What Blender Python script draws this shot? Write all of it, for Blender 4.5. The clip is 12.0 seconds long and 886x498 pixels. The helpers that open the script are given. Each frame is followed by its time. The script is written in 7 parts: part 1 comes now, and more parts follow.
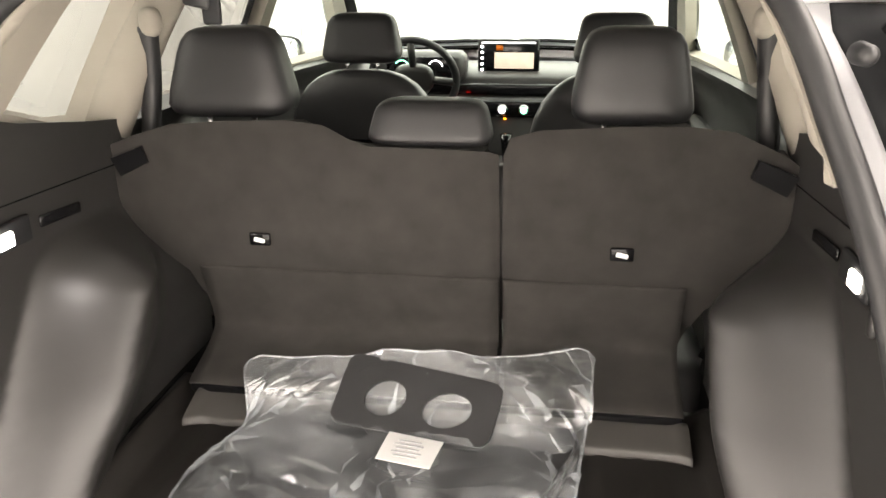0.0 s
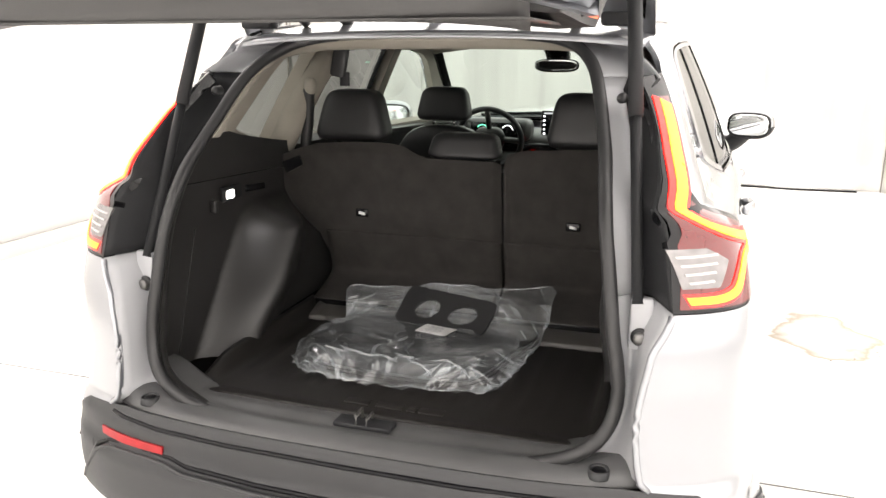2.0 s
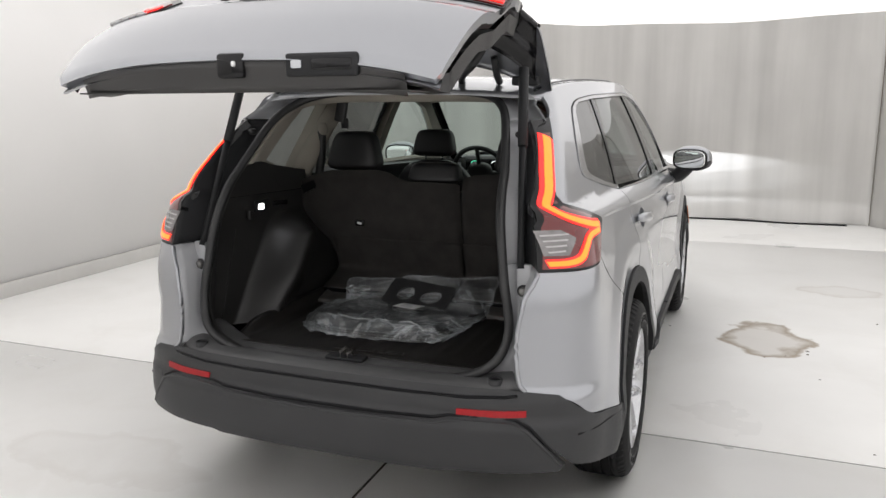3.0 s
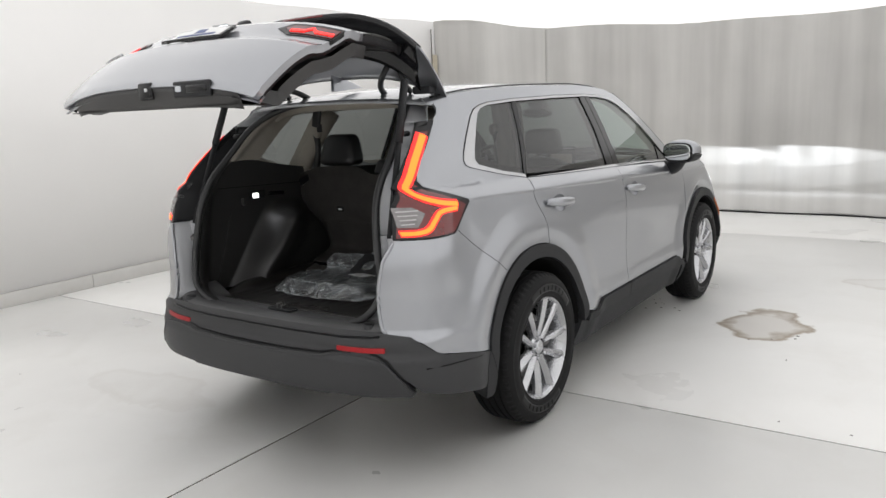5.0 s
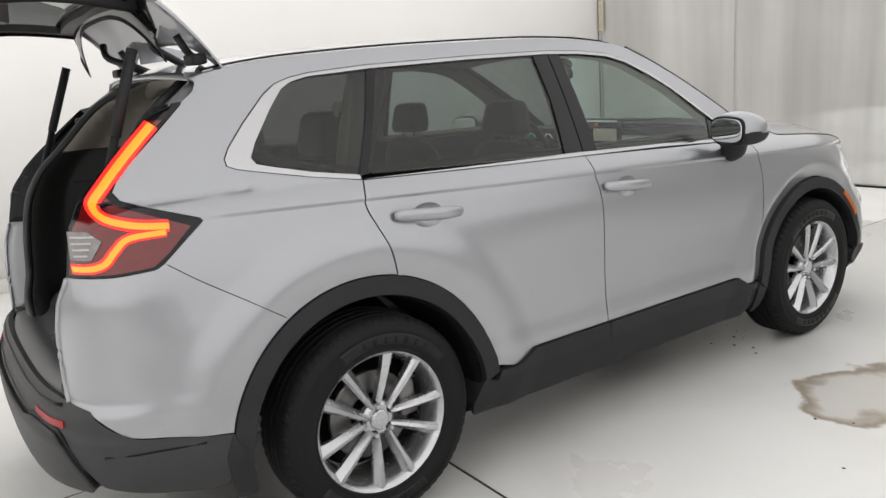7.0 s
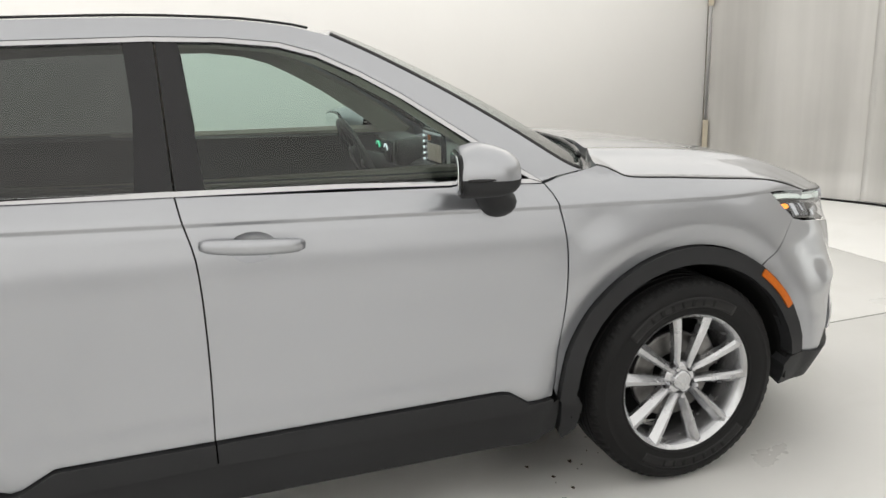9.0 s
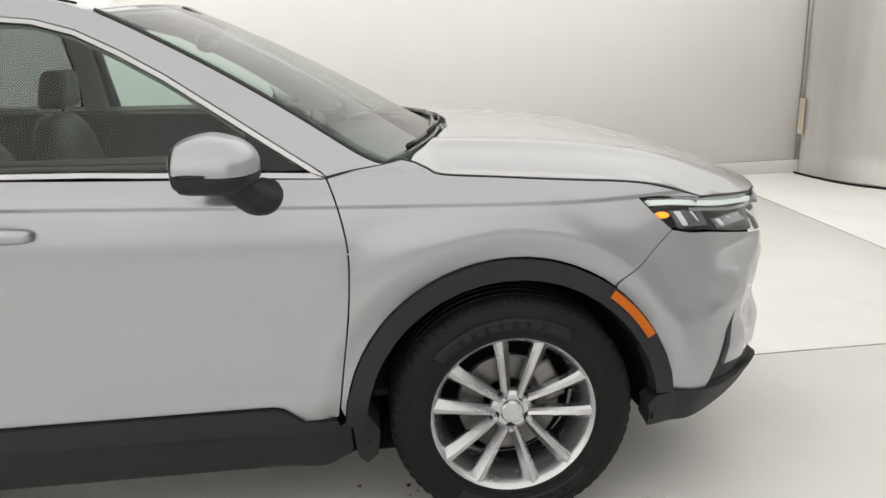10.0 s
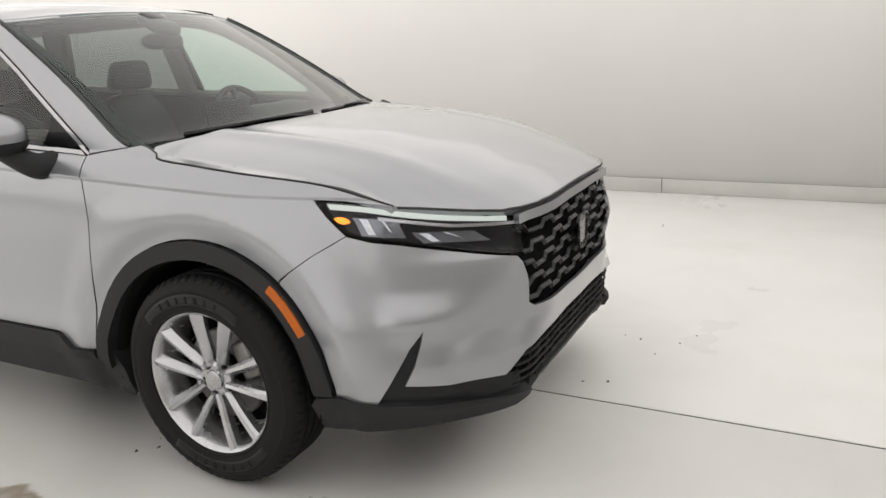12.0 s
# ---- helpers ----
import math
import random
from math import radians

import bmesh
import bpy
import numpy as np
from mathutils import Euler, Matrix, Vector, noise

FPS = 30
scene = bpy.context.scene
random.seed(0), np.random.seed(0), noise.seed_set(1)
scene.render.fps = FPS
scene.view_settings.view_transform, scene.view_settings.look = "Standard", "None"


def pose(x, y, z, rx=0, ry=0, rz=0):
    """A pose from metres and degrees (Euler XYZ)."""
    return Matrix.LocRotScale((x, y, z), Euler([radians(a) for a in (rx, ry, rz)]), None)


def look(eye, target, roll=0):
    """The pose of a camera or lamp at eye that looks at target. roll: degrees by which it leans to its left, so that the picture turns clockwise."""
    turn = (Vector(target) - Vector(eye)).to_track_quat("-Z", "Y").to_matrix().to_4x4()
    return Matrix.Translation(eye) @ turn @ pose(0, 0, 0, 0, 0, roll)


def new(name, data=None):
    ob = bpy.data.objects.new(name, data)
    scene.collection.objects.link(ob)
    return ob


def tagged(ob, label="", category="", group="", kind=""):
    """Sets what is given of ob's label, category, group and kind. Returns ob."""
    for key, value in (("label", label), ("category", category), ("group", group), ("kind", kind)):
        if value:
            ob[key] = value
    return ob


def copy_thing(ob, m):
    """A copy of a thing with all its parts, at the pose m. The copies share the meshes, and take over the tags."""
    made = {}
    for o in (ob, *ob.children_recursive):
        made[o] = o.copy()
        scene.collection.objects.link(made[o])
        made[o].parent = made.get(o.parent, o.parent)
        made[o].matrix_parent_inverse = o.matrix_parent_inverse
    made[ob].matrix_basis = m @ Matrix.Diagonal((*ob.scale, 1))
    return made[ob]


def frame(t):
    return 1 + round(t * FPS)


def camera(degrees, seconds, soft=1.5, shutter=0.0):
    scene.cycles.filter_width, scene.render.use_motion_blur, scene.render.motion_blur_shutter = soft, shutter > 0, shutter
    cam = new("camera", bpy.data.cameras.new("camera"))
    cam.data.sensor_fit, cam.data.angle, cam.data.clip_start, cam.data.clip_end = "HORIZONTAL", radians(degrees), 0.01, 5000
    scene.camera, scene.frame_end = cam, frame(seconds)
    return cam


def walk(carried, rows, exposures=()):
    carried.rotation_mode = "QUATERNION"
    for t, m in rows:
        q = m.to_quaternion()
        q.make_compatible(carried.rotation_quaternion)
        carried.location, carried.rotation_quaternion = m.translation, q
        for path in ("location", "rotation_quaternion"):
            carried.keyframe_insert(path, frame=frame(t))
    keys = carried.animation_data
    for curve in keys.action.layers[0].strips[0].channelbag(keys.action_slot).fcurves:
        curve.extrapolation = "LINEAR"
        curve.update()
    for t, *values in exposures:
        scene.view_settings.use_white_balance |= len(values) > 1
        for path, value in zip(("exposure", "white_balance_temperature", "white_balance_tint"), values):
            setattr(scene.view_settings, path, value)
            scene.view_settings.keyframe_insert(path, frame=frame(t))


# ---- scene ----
cam = camera(60.0, 12.0)
PATH = [
    (0, (0.239, -0.372, 1.55), (-0.048, 1.479, 0.849), -0.6),
    (0.5, (0.263, -0.493, 1.498), (-0.209, 1.3, 0.748), -0.1),
    (1, (0.378, -0.664, 1.505), (-0.187, 1.131, 0.826), -1.1),
    (1.5, (0.481, -0.99, 1.534), (-0.058, 0.847, 0.955), -0.7),
    (2, (0.714, -1.366, 1.561), (0.118, 0.477, 1.062), 0.1),
    (2.5, (0.954, -1.783, 1.565), (0.316, 0.062, 1.131), -0.1),
    (3, (1.27, -2.109, 1.583), (0.564, -0.278, 1.196), -0.4),
    (3.2, (1.421, -2.209, 1.585), (0.68, -0.389, 1.215), -0.4),
    (4, (2.03, -2.49, 1.585), (1.15, -0.73, 1.217), -1.4),
    (4.8, (2.512, -2.33, 1.583), (1.449, -0.676, 1.216), -2.3),
    (5, (2.603, -2.198, 1.57), (1.48, -0.584, 1.202), -2.5),
    (5.5, (2.792, -1.785, 1.591), (1.522, -0.289, 1.209), -2.8),
    (6, (2.971, -1.28, 1.583), (1.576, 0.096, 1.18), -2.7),
    (6.5, (3.011, -0.719, 1.565), (1.512, 0.529, 1.121), -3.6),
    (7, (3.108, -0.132, 1.533), (1.494, 0.964, 1.092), -4.3),
    (7.2, (3.135, 0.112, 1.531), (1.486, 1.157, 1.094), -4.0),
    (8.8, (3.049, 1.967, 1.524), (1.229, 2.626, 1.022), -1.7),
    (9, (3.047, 2.193, 1.52), (1.199, 2.78, 1.032), -2.0),
    (9.5, (3.05, 2.77, 1.515), (1.158, 3.178, 1.012), -1.9),
    (10, (2.99, 3.364, 1.51), (1.076, 3.539, 0.958), -2.1),
    (10.5, (2.97, 3.952, 1.478), (1.049, 3.864, 0.928), -2.9),
    (11, (2.879, 4.509, 1.454), (0.987, 4.164, 0.904), -2.7),
    (11.5, (2.758, 5.031, 1.468), (0.94, 4.392, 0.933), -2.7),
    (12, (2.645, 5.558, 1.47), (0.937, 4.668, 0.928), -2.7),
]
EXPOSURE = [(0.0, 3.05, 7300, 15), (1.0, 3.0, 7500, 19), (1.6, 2.25, 7300, 18), (2.1, 1.40, 6700, 13), (2.4, 0.62, 6500, 14), (2.7, 0.25, 6450, 13), (3.2, 0.17, 6400, 12), (5.0, 0.08, 6350, 11), (7.0, 0.22, 6450, 11), (9.0, 0.38, 6600, 9), (10.5, 0.37, 6650, 10), (12.0, 0.18, 6650, 11)]
walk(cam, [(t, look(eye, target, roll)) for t, eye, target, roll in PATH], EXPOSURE)

# ---- light ----
world = bpy.data.worlds.new("world")
scene.world = world
world.use_nodes = True
world.node_tree.nodes["Background"].inputs["Color"].default_value = (0.9, 0.93, 1.0, 1)
world.node_tree.nodes["Background"].inputs["Strength"].default_value = 0.15


def lamp(name, kind, m, power, color, **settings):
    data = bpy.data.lights.new(name, kind)
    data.energy, data.color = power, color
    for key in settings:
        if key == "size":
            data.shape, data.size, data.size_y = "RECTANGLE", settings[key][0], settings[key][1]
        elif key == "spot":
            data.spot_size, data.spot_blend = settings[key]
        elif key == "radius":
            data.shadow_soft_size = settings[key]
    ob = new(name, data)
    ob.matrix_world = m
    return ob


for side in (1, -1):
    # dipped beams: a flat fan with a level upper edge, brightest just below it
    for name, cone, aim, power, wide in (("headlamp_beam", 4.4, 0.745, 54, 8), ("headlamp_middle", 8.5, 0.612, 52, 6), ("headlamp_spread", 17.0, 0.325, 38, 5)):
        lamp(name, "SPOT", look((0.60 * side, 4.68, 0.86), (0.60 * side, 8.45, aim)) @ Matrix.Diagonal((wide, 1, 1, 1)), power, (0.93, 0.97, 1.0), spot=(radians(cone), 0.30), radius=0.005)
    lamp("cargo_light_glow", "SPOT", look((0.645 * side, 0.70, 1.125), (-0.3 * side, 0.75, 0.55)), 0.42 if side < 0 else 0.2, (0.97, 0.98, 1.0), spot=(radians(150), 0.6), radius=0.05)


# ---- materials ----
def material(name, color, rough=0.5, metal=0.0, vary=0.08, scale=6.0, bump=0.0, bump_scale=400.0, coat=0.0, emit=None, power=1.0, spec=0.5, wear=0.0):
    m = bpy.data.materials.new(name)
    m.use_nodes = True
    nt = m.node_tree
    b = nt.nodes["Principled BSDF"]
    b.inputs["Roughness"].default_value = rough
    b.inputs["Metallic"].default_value = metal
    b.inputs["Coat Weight"].default_value = coat
    b.inputs["Coat Roughness"].default_value = 0.03
    b.inputs["Specular IOR Level"].default_value = spec
    co = nt.nodes.new("ShaderNodeTexCoord")
    big = nt.nodes.new("ShaderNodeTexNoise")
    big.inputs["Scale"].default_value, big.inputs["Detail"].default_value = scale, 6
    nt.links.new(co.outputs["Object"], big.inputs["Vector"])
    ramp = nt.nodes.new("ShaderNodeMapRange")
    ramp.inputs["From Min"].default_value, ramp.inputs["From Max"].default_value = 0.3, 0.7
    ramp.inputs["To Min"].default_value, ramp.inputs["To Max"].default_value = 1 - vary, 1 + vary
    nt.links.new(big.outputs["Fac"], ramp.inputs["Value"])
    mul = nt.nodes.new("ShaderNodeVectorMath")
    mul.operation = "SCALE"
    mul.inputs[0].default_value = color
    nt.links.new(ramp.outputs["Result"], mul.inputs["Scale"])
    nt.links.new(mul.outputs["Vector"], b.inputs["Base Color"])
    rr = nt.nodes.new("ShaderNodeMapRange")
    rr.inputs["To Min"].default_value, rr.inputs["To Max"].default_value = max(0.02, rough - 0.06 - wear), min(1, rough + 0.06 + wear)
    nt.links.new(big.outputs["Fac"], rr.inputs["Value"])
    nt.links.new(rr.outputs["Result"], b.inputs["Roughness"])
    if bump:
        fine = nt.nodes.new("ShaderNodeTexNoise")
        fine.inputs["Scale"].default_value, fine.inputs["Detail"].default_value = bump_scale, 3
        nt.links.new(co.outputs["Object"], fine.inputs["Vector"])
        bp = nt.nodes.new("ShaderNodeBump")
        bp.inputs["Strength"].default_value, bp.inputs["Distance"].default_value = bump, 0.001
        nt.links.new(fine.outputs["Fac"], bp.inputs["Height"])
        nt.links.new(bp.outputs["Normal"], b.inputs["Normal"])
    if emit:
        b.inputs["Emission Color"].default_value = (*emit, 1)
        b.inputs["Emission Strength"].default_value = power
    return m


def sheen(nt, least, most, normal=None):
    """How much a thin sheet mirrors, the same from both of its sides."""
    lw = nt.nodes.new("ShaderNodeLayerWeight")
    lw.inputs["Blend"].default_value = 0.5
    if normal is not None:
        nt.links.new(normal, lw.inputs["Normal"])
    pw = nt.nodes.new("ShaderNodeMath")
    pw.operation = "POWER"
    pw.inputs[1].default_value = 3.4
    nt.links.new(lw.outputs["Facing"], pw.inputs[0])
    ma = nt.nodes.new("ShaderNodeMath")
    ma.operation = "MULTIPLY_ADD"
    ma.inputs[1].default_value, ma.inputs[2].default_value = most, least
    nt.links.new(pw.outputs["Value"], ma.inputs[0])
    return ma.outputs["Value"]


def glass_material(name, tint, rough=0.0, least=0.028):
    """A thin pane: clear tinted film with a mirror-like surface."""
    m = bpy.data.materials.new(name)
    m.use_nodes = True
    nt = m.node_tree
    nt.nodes.remove(nt.nodes["Principled BSDF"])
    out = nt.nodes["Material Output"]
    tr = nt.nodes.new("ShaderNodeBsdfTransparent")
    tr.inputs["Color"].default_value = (*tint, 1)
    gl = nt.nodes.new("ShaderNodeBsdfGlossy")
    gl.inputs["Roughness"].default_value = rough
    mx = nt.nodes.new("ShaderNodeMixShader")
    nt.links.new(sheen(nt, least, 0.85), mx.inputs["Fac"])
    nt.links.new(tr.outputs["BSDF"], mx.inputs[1])
    nt.links.new(gl.outputs["BSDF"], mx.inputs[2])
    nt.links.new(mx.outputs["Shader"], out.inputs["Surface"])
    return m


PAINT = material("silver_paint", (0.335, 0.344, 0.366), 0.32, 0.75, 0.02, 1.5, 0.01, 2500, coat=1.0)
# the body silver made paler and less glossy, for jambs and brackets
PAINT_INNER = material("unpolished_pale_inner_silver", (0.42, 0.425, 0.44), 0.5, 0.25, 0.03, 3, 0.04, 1500)
CLAD = material("grained_black_plastic", (0.018, 0.0185, 0.020), 0.55, 0, 0.12, 5, 0.25, 900, spec=0.25)
BUMPER = material("grained_bumper_plastic", (0.025, 0.0255, 0.027), 0.5, 0, 0.14, 4, 0.25, 900, spec=0.45)
BLACK = material("black_gloss", (0.006, 0.006, 0.007), 0.14, 0, 0.1, 8, spec=0.34)
DARK = material("dark_underside_and_recess_shade", (0.006, 0.006, 0.006), 0.95, 0, 0.2, 9, spec=0.1)
GRILLE = material("dark_grey_lacquer", (0.030, 0.031, 0.033), 0.28, 0.5, 0.1, 20)
CHROME = material("satin_chrome", (0.46, 0.46, 0.47), 0.16, 1.0, 0.03, 9)
RUBBER = material("tyre_rubber", (0.006, 0.006, 0.0063), 0.66, 0, 0.2, 14, 0.3, 300, spec=0.22)
RUBBER_GLOSS = material("smooth_tyre_rubber", (0.005, 0.005, 0.0053), 0.38, 0, 0.15, 14, 0.1, 300, spec=0.3)
ALLOY = material("machined_alloy", (0.50, 0.505, 0.52), 0.26, 0.9, 0.05, 20, 0.05, 900)
STEEL = material("brake_steel", (0.20, 0.195, 0.19), 0.45, 0.9, 0.2, 25)
TRIM = material("charcoal_trim", (0.023, 0.022, 0.0215), 0.42, 0, 0.12, 6, 0.3, 700, spec=0.62)
CARPET = material("charcoal_carpet", (0.037, 0.0342, 0.0322), 0.95, 0, 0.20, 14, 0.9, 1200, spec=0.2)
LEATHER = material("black_leather", (0.020, 0.020, 0.021), 0.42, 0, 0.12, 9, 0.35, 500)
LINER = material("beige_headliner", (0.31, 0.285, 0.245), 0.9, 0, 0.06, 8, 0.3, 900)
SEAL = material("rubber_seal", (0.02, 0.02, 0.021), 0.45, 0, 0.1, 12)
TINT = glass_material("privacy_glass", (0.25, 0.265, 0.26), 0.0, 0.05)
GREEN = glass_material("green_glass", (0.68, 0.785, 0.745), 0.0, 0.045)
CLEAR = glass_material("clear_lens", (0.94, 0.94, 0.96), 0.0, 0.02)
LAMP_BLACK = material("lamp_housing_black", (0.004, 0.004, 0.005), 0.35, 0, 0.2, 12, spec=0.2)
RED_DIM = material("red_lens", (0.07, 0.003, 0.003), 0.18, 0, 0.1, 30, coat=0.6, emit=(1.0, 0.01, 0.01), power=0.05)
RED_REFLEX = material("red_reflector", (0.33, 0.006, 0.010), 0.35, 0, 0.12, 60, coat=0.15, spec=0.3)
RED_LIT = material("lit_red_tube", (0.5, 0.02, 0.02), 0.3, 0, 0.05, 20, emit=(1.0, 0.010, 0.006), power=2.0)
ORANGE_LIT = material("lit_orange_tube", (0.6, 0.1, 0.02), 0.3, 0, 0.05, 20, emit=(1.0, 0.13, 0.006), power=2.6)
AMBER = material("amber_reflector", (0.46, 0.105, 0.004), 0.35, 0, 0.1, 60, coat=0.15, spec=0.3)
AMBER_LIT = material("lit_amber", (0.6, 0.3, 0.02), 0.3, 0, 0.05, 20, emit=(1.0, 0.24, 0.01), power=1.3)
WHITE_LIT = material("lit_white", (0.8, 0.8, 0.8), 0.3, 0, 0.02, 20, emit=(0.86, 1.0, 0.92), power=0.6)
# faintly glowing colour for reflections painted inside the headlamps
GLINT = material("painted_lens_glint", (0.45, 0.46, 0.48), 0.2, 0.2, 0.3, 90, emit=(0.9, 0.97, 1.0), power=0.22)
DAY_LIT = material("lit_daytime_strip", (0.25, 0.26, 0.25), 0.3, 0, 0.1, 60, emit=(0.88, 1.0, 0.91), power=0.45)
WHITE_RIB = material("white_rib", (0.8, 0.8, 0.8), 0.3, 0, 0.02, 20)
LENS_RIB = material("clear_lens_rib", (0.42, 0.41, 0.41), 0.25, 0.3, 0.1, 30)
LENS_GREY = material("grey_lens", (0.22, 0.21, 0.21), 0.2, 0.5, 0.2, 40)
REFLECT = material("lamp_reflector", (0.20, 0.21, 0.23), 0.14, 0.9, 0.2, 40)
MIRROR = material("mirror_glass", (0.8, 0.82, 0.82), 0.01, 1.0, 0.0, 3)

CARGO_LIT = material("lit_cargo_lens", (0.9, 0.9, 0.9), 0.3, 0, 0.02, 20, emit=(1.0, 0.99, 0.95), power=3.0)
# the bumper's plastic, lightened to carry the light falling on the sill
SILL = material("lightened_sill_plastic", (0.082, 0.082, 0.083), 0.42, 0, 0.16, 5, 0.25, 900, spec=0.5)
TRAY = material("rubber_tray", (0.013, 0.0115, 0.0105), 0.5, 0, 0.18, 5, 0.3, 300, spec=0.35)
LEDGE = material("grey_ledge", (0.05, 0.047, 0.044), 0.45, 0, 0.1, 6, 0.2, 500)
MATBLACK = material("matt_black_card", (0.018, 0.018, 0.019), 0.6, 0, 0.15, 20, 0.2, 300)
PLATE = material("white_print", (0.80, 0.80, 0.79), 0.45, 0, 0.03, 12)
PLATE_BLUE = material("blue_print", (0.05, 0.08, 0.22), 0.45, 0, 0.05, 12)
PLATE_GREY = material("grey_print", (0.45, 0.45, 0.46), 0.5, 0, 0.05, 12)
GLOW_GREEN = material("lit_green", (0.05, 0.3, 0.2), 0.4, 0, 0.05, 20, emit=(0.15, 1.0, 0.55), power=0.9)
GLOW_WHITE = material("lit_display_white", (0.5, 0.5, 0.5), 0.4, 0, 0.05, 20, emit=(0.9, 0.95, 1.0), power=1.2)
GLOW_DIM = material("dim_display", (0.3, 0.3, 0.3), 0.4, 0, 0.05, 20, emit=(0.9, 0.95, 1.0), power=0.25)
GLOW_TAN = material("lit_map", (0.3, 0.28, 0.25), 0.4, 0, 0.1, 30, emit=(1.0, 0.80, 0.62), power=0.10)


def film_material(name, milk_low, milk_high, gloss):
    """Thin clear plastic: see-through, glossy, faintly milky."""
    m = bpy.data.materials.new(name)
    m.use_nodes = True
    nt = m.node_tree
    nt.nodes.remove(nt.nodes["Principled BSDF"])
    out = nt.nodes["Material Output"]
    tr = nt.nodes.new("ShaderNodeBsdfTransparent")
    tr.inputs["Color"].default_value = (0.90, 0.92, 0.93, 1)
    df = nt.nodes.new("ShaderNodeBsdfDiffuse")
    df.inputs["Color"].default_value = (0.76, 0.80, 0.83, 1)
    gl = nt.nodes.new("ShaderNodeBsdfGlossy")
    gl.inputs["Roughness"].default_value = 0.05
    co = nt.nodes.new("ShaderNodeTexCoord")
    nz = nt.nodes.new("ShaderNodeTexNoise")
    nz.inputs["Scale"].default_value, nz.inputs["Detail"].default_value, nz.inputs["Distortion"].default_value = 22, 7, 1.6
    nt.links.new(co.outputs["Object"], nz.inputs["Vector"])
    bp = nt.nodes.new("ShaderNodeBump")
    bp.inputs["Strength"].default_value, bp.inputs["Distance"].default_value = 0.18, 0.012
    nt.links.new(nz.outputs["Fac"], bp.inputs["Height"])
    nt.links.new(bp.outputs["Normal"], gl.inputs["Normal"])
    milk = nt.nodes.new("ShaderNodeMapRange")
    milk.inputs["From Min"].default_value, milk.inputs["From Max"].default_value = 0.40, 0.68
    milk.inputs["To Min"].default_value, milk.inputs["To Max"].default_value = milk_low, milk_high
    big = nt.nodes.new("ShaderNodeTexNoise")
    big.inputs["Scale"].default_value, big.inputs["Detail"].default_value, big.inputs["Distortion"].default_value = 5.0, 4, 0.8
    nt.links.new(co.outputs["Object"], big.inputs["Vector"])
    nt.links.new(big.outputs["Fac"], milk.inputs["Value"])
    a = nt.nodes.new("ShaderNodeMixShader")
    nt.links.new(milk.outputs["Result"], a.inputs["Fac"])
    nt.links.new(tr.outputs["BSDF"], a.inputs[1])
    nt.links.new(df.outputs["BSDF"], a.inputs[2])
    b = nt.nodes.new("ShaderNodeMixShader")
    nt.links.new(sheen(nt, gloss, 0.8, bp.outputs["Normal"]), b.inputs["Fac"])
    nt.links.new(a.outputs["Shader"], b.inputs[1])
    nt.links.new(gl.outputs["BSDF"], b.inputs[2])
    nt.links.new(b.outputs["Shader"], out.inputs["Surface"])
    return m


FILM = film_material("clear_film", 0.05, 0.27, 0.10)
FILM_EDGE = film_material("folded_film_edge", 0.10, 0.28, 0.12)


# ---- body surface ----
def curve(pts):
    """A smooth function through (t, value) pairs, straight beyond its ends."""
    ts = [p[0] for p in pts]
    vs = [p[1] for p in pts]
    d = [(vs[i + 1] - vs[i]) / (ts[i + 1] - ts[i]) for i in range(len(ts) - 1)]
    m = [d[0]] + [0.0 if d[i] * d[i + 1] <= 0 else 2 * d[i] * d[i + 1] / (d[i] + d[i + 1]) for i in range(len(d) - 1)] + [d[-1]]

    def f(t):
        if t <= ts[0]:
            return vs[0] + m[0] * (t - ts[0])
        if t >= ts[-1]:
            return vs[-1] + m[-1] * (t - ts[-1])
        i = 0
        while t > ts[i + 1]:
            i += 1
        h = ts[i + 1] - ts[i]
        s = (t - ts[i]) / h
        return ((1 + 2 * s) * (1 - s) ** 2 * vs[i] + s * (1 - s) ** 2 * h * m[i]
                + s * s * (3 - 2 * s) * vs[i + 1] + s * s * (s - 1) * h * m[i + 1])
    return f


def smooth(a, b, t):
    s = min(1.0, max(0.0, (t - a) / (b - a)))
    return s * s * (3 - 2 * s)


HUB_Y, HUB_Z, TYRE_R = (1.05, 3.75), 0.36, 0.362
side_low = curve([(0.18, 0.83), (0.26, 0.885), (0.33, 0.912), (0.40, 0.928), (0.47, 0.932), (0.58, 0.918), (0.72, 0.912), (0.86, 0.914), (0.95, 0.916), (1.04, 0.908), (1.10, 0.895), (1.2, 0.88)])
belt_x = curve([(0.4, 0.757), (0.7, 0.770), (1.13, 0.806), (1.6, 0.845), (2.12, 0.856), (2.7, 0.846), (3.2, 0.812), (3.55, 0.797), (3.9, 0.795), (4.2, 0.80), (4.5, 0.80)])
rear_y = curve([(0.2, 0.14), (0.3, 0.10), (0.36, 0.06), (0.45, 0.032), (0.555, 0.030), (0.585, 0.046), (0.63, 0.052), (0.68, 0.08), (0.9, 0.09), (1.08, 0.12), (1.264, 0.168), (1.36, 0.25), (1.455, 0.355), (1.52, 0.44), (1.64, 0.55)])
nose_y = curve([(0.2, 4.66), (0.3, 4.70), (0.36, 4.732), (0.45, 4.742), (0.6, 4.755), (0.8, 4.755), (0.92, 4.75), (1.0, 4.71), (1.1, 4.58)])
nose_c = curve([(0.25, 0.72), (0.6, 0.72), (0.8, 0.85), (0.95, 0.88), (1.1, 0.9)])


def belt_z(y):
    return 1.252 - 0.037 * y


def crease_z(y):
    return 1.2 - 0.046 * y


TAIL_C = 0.30


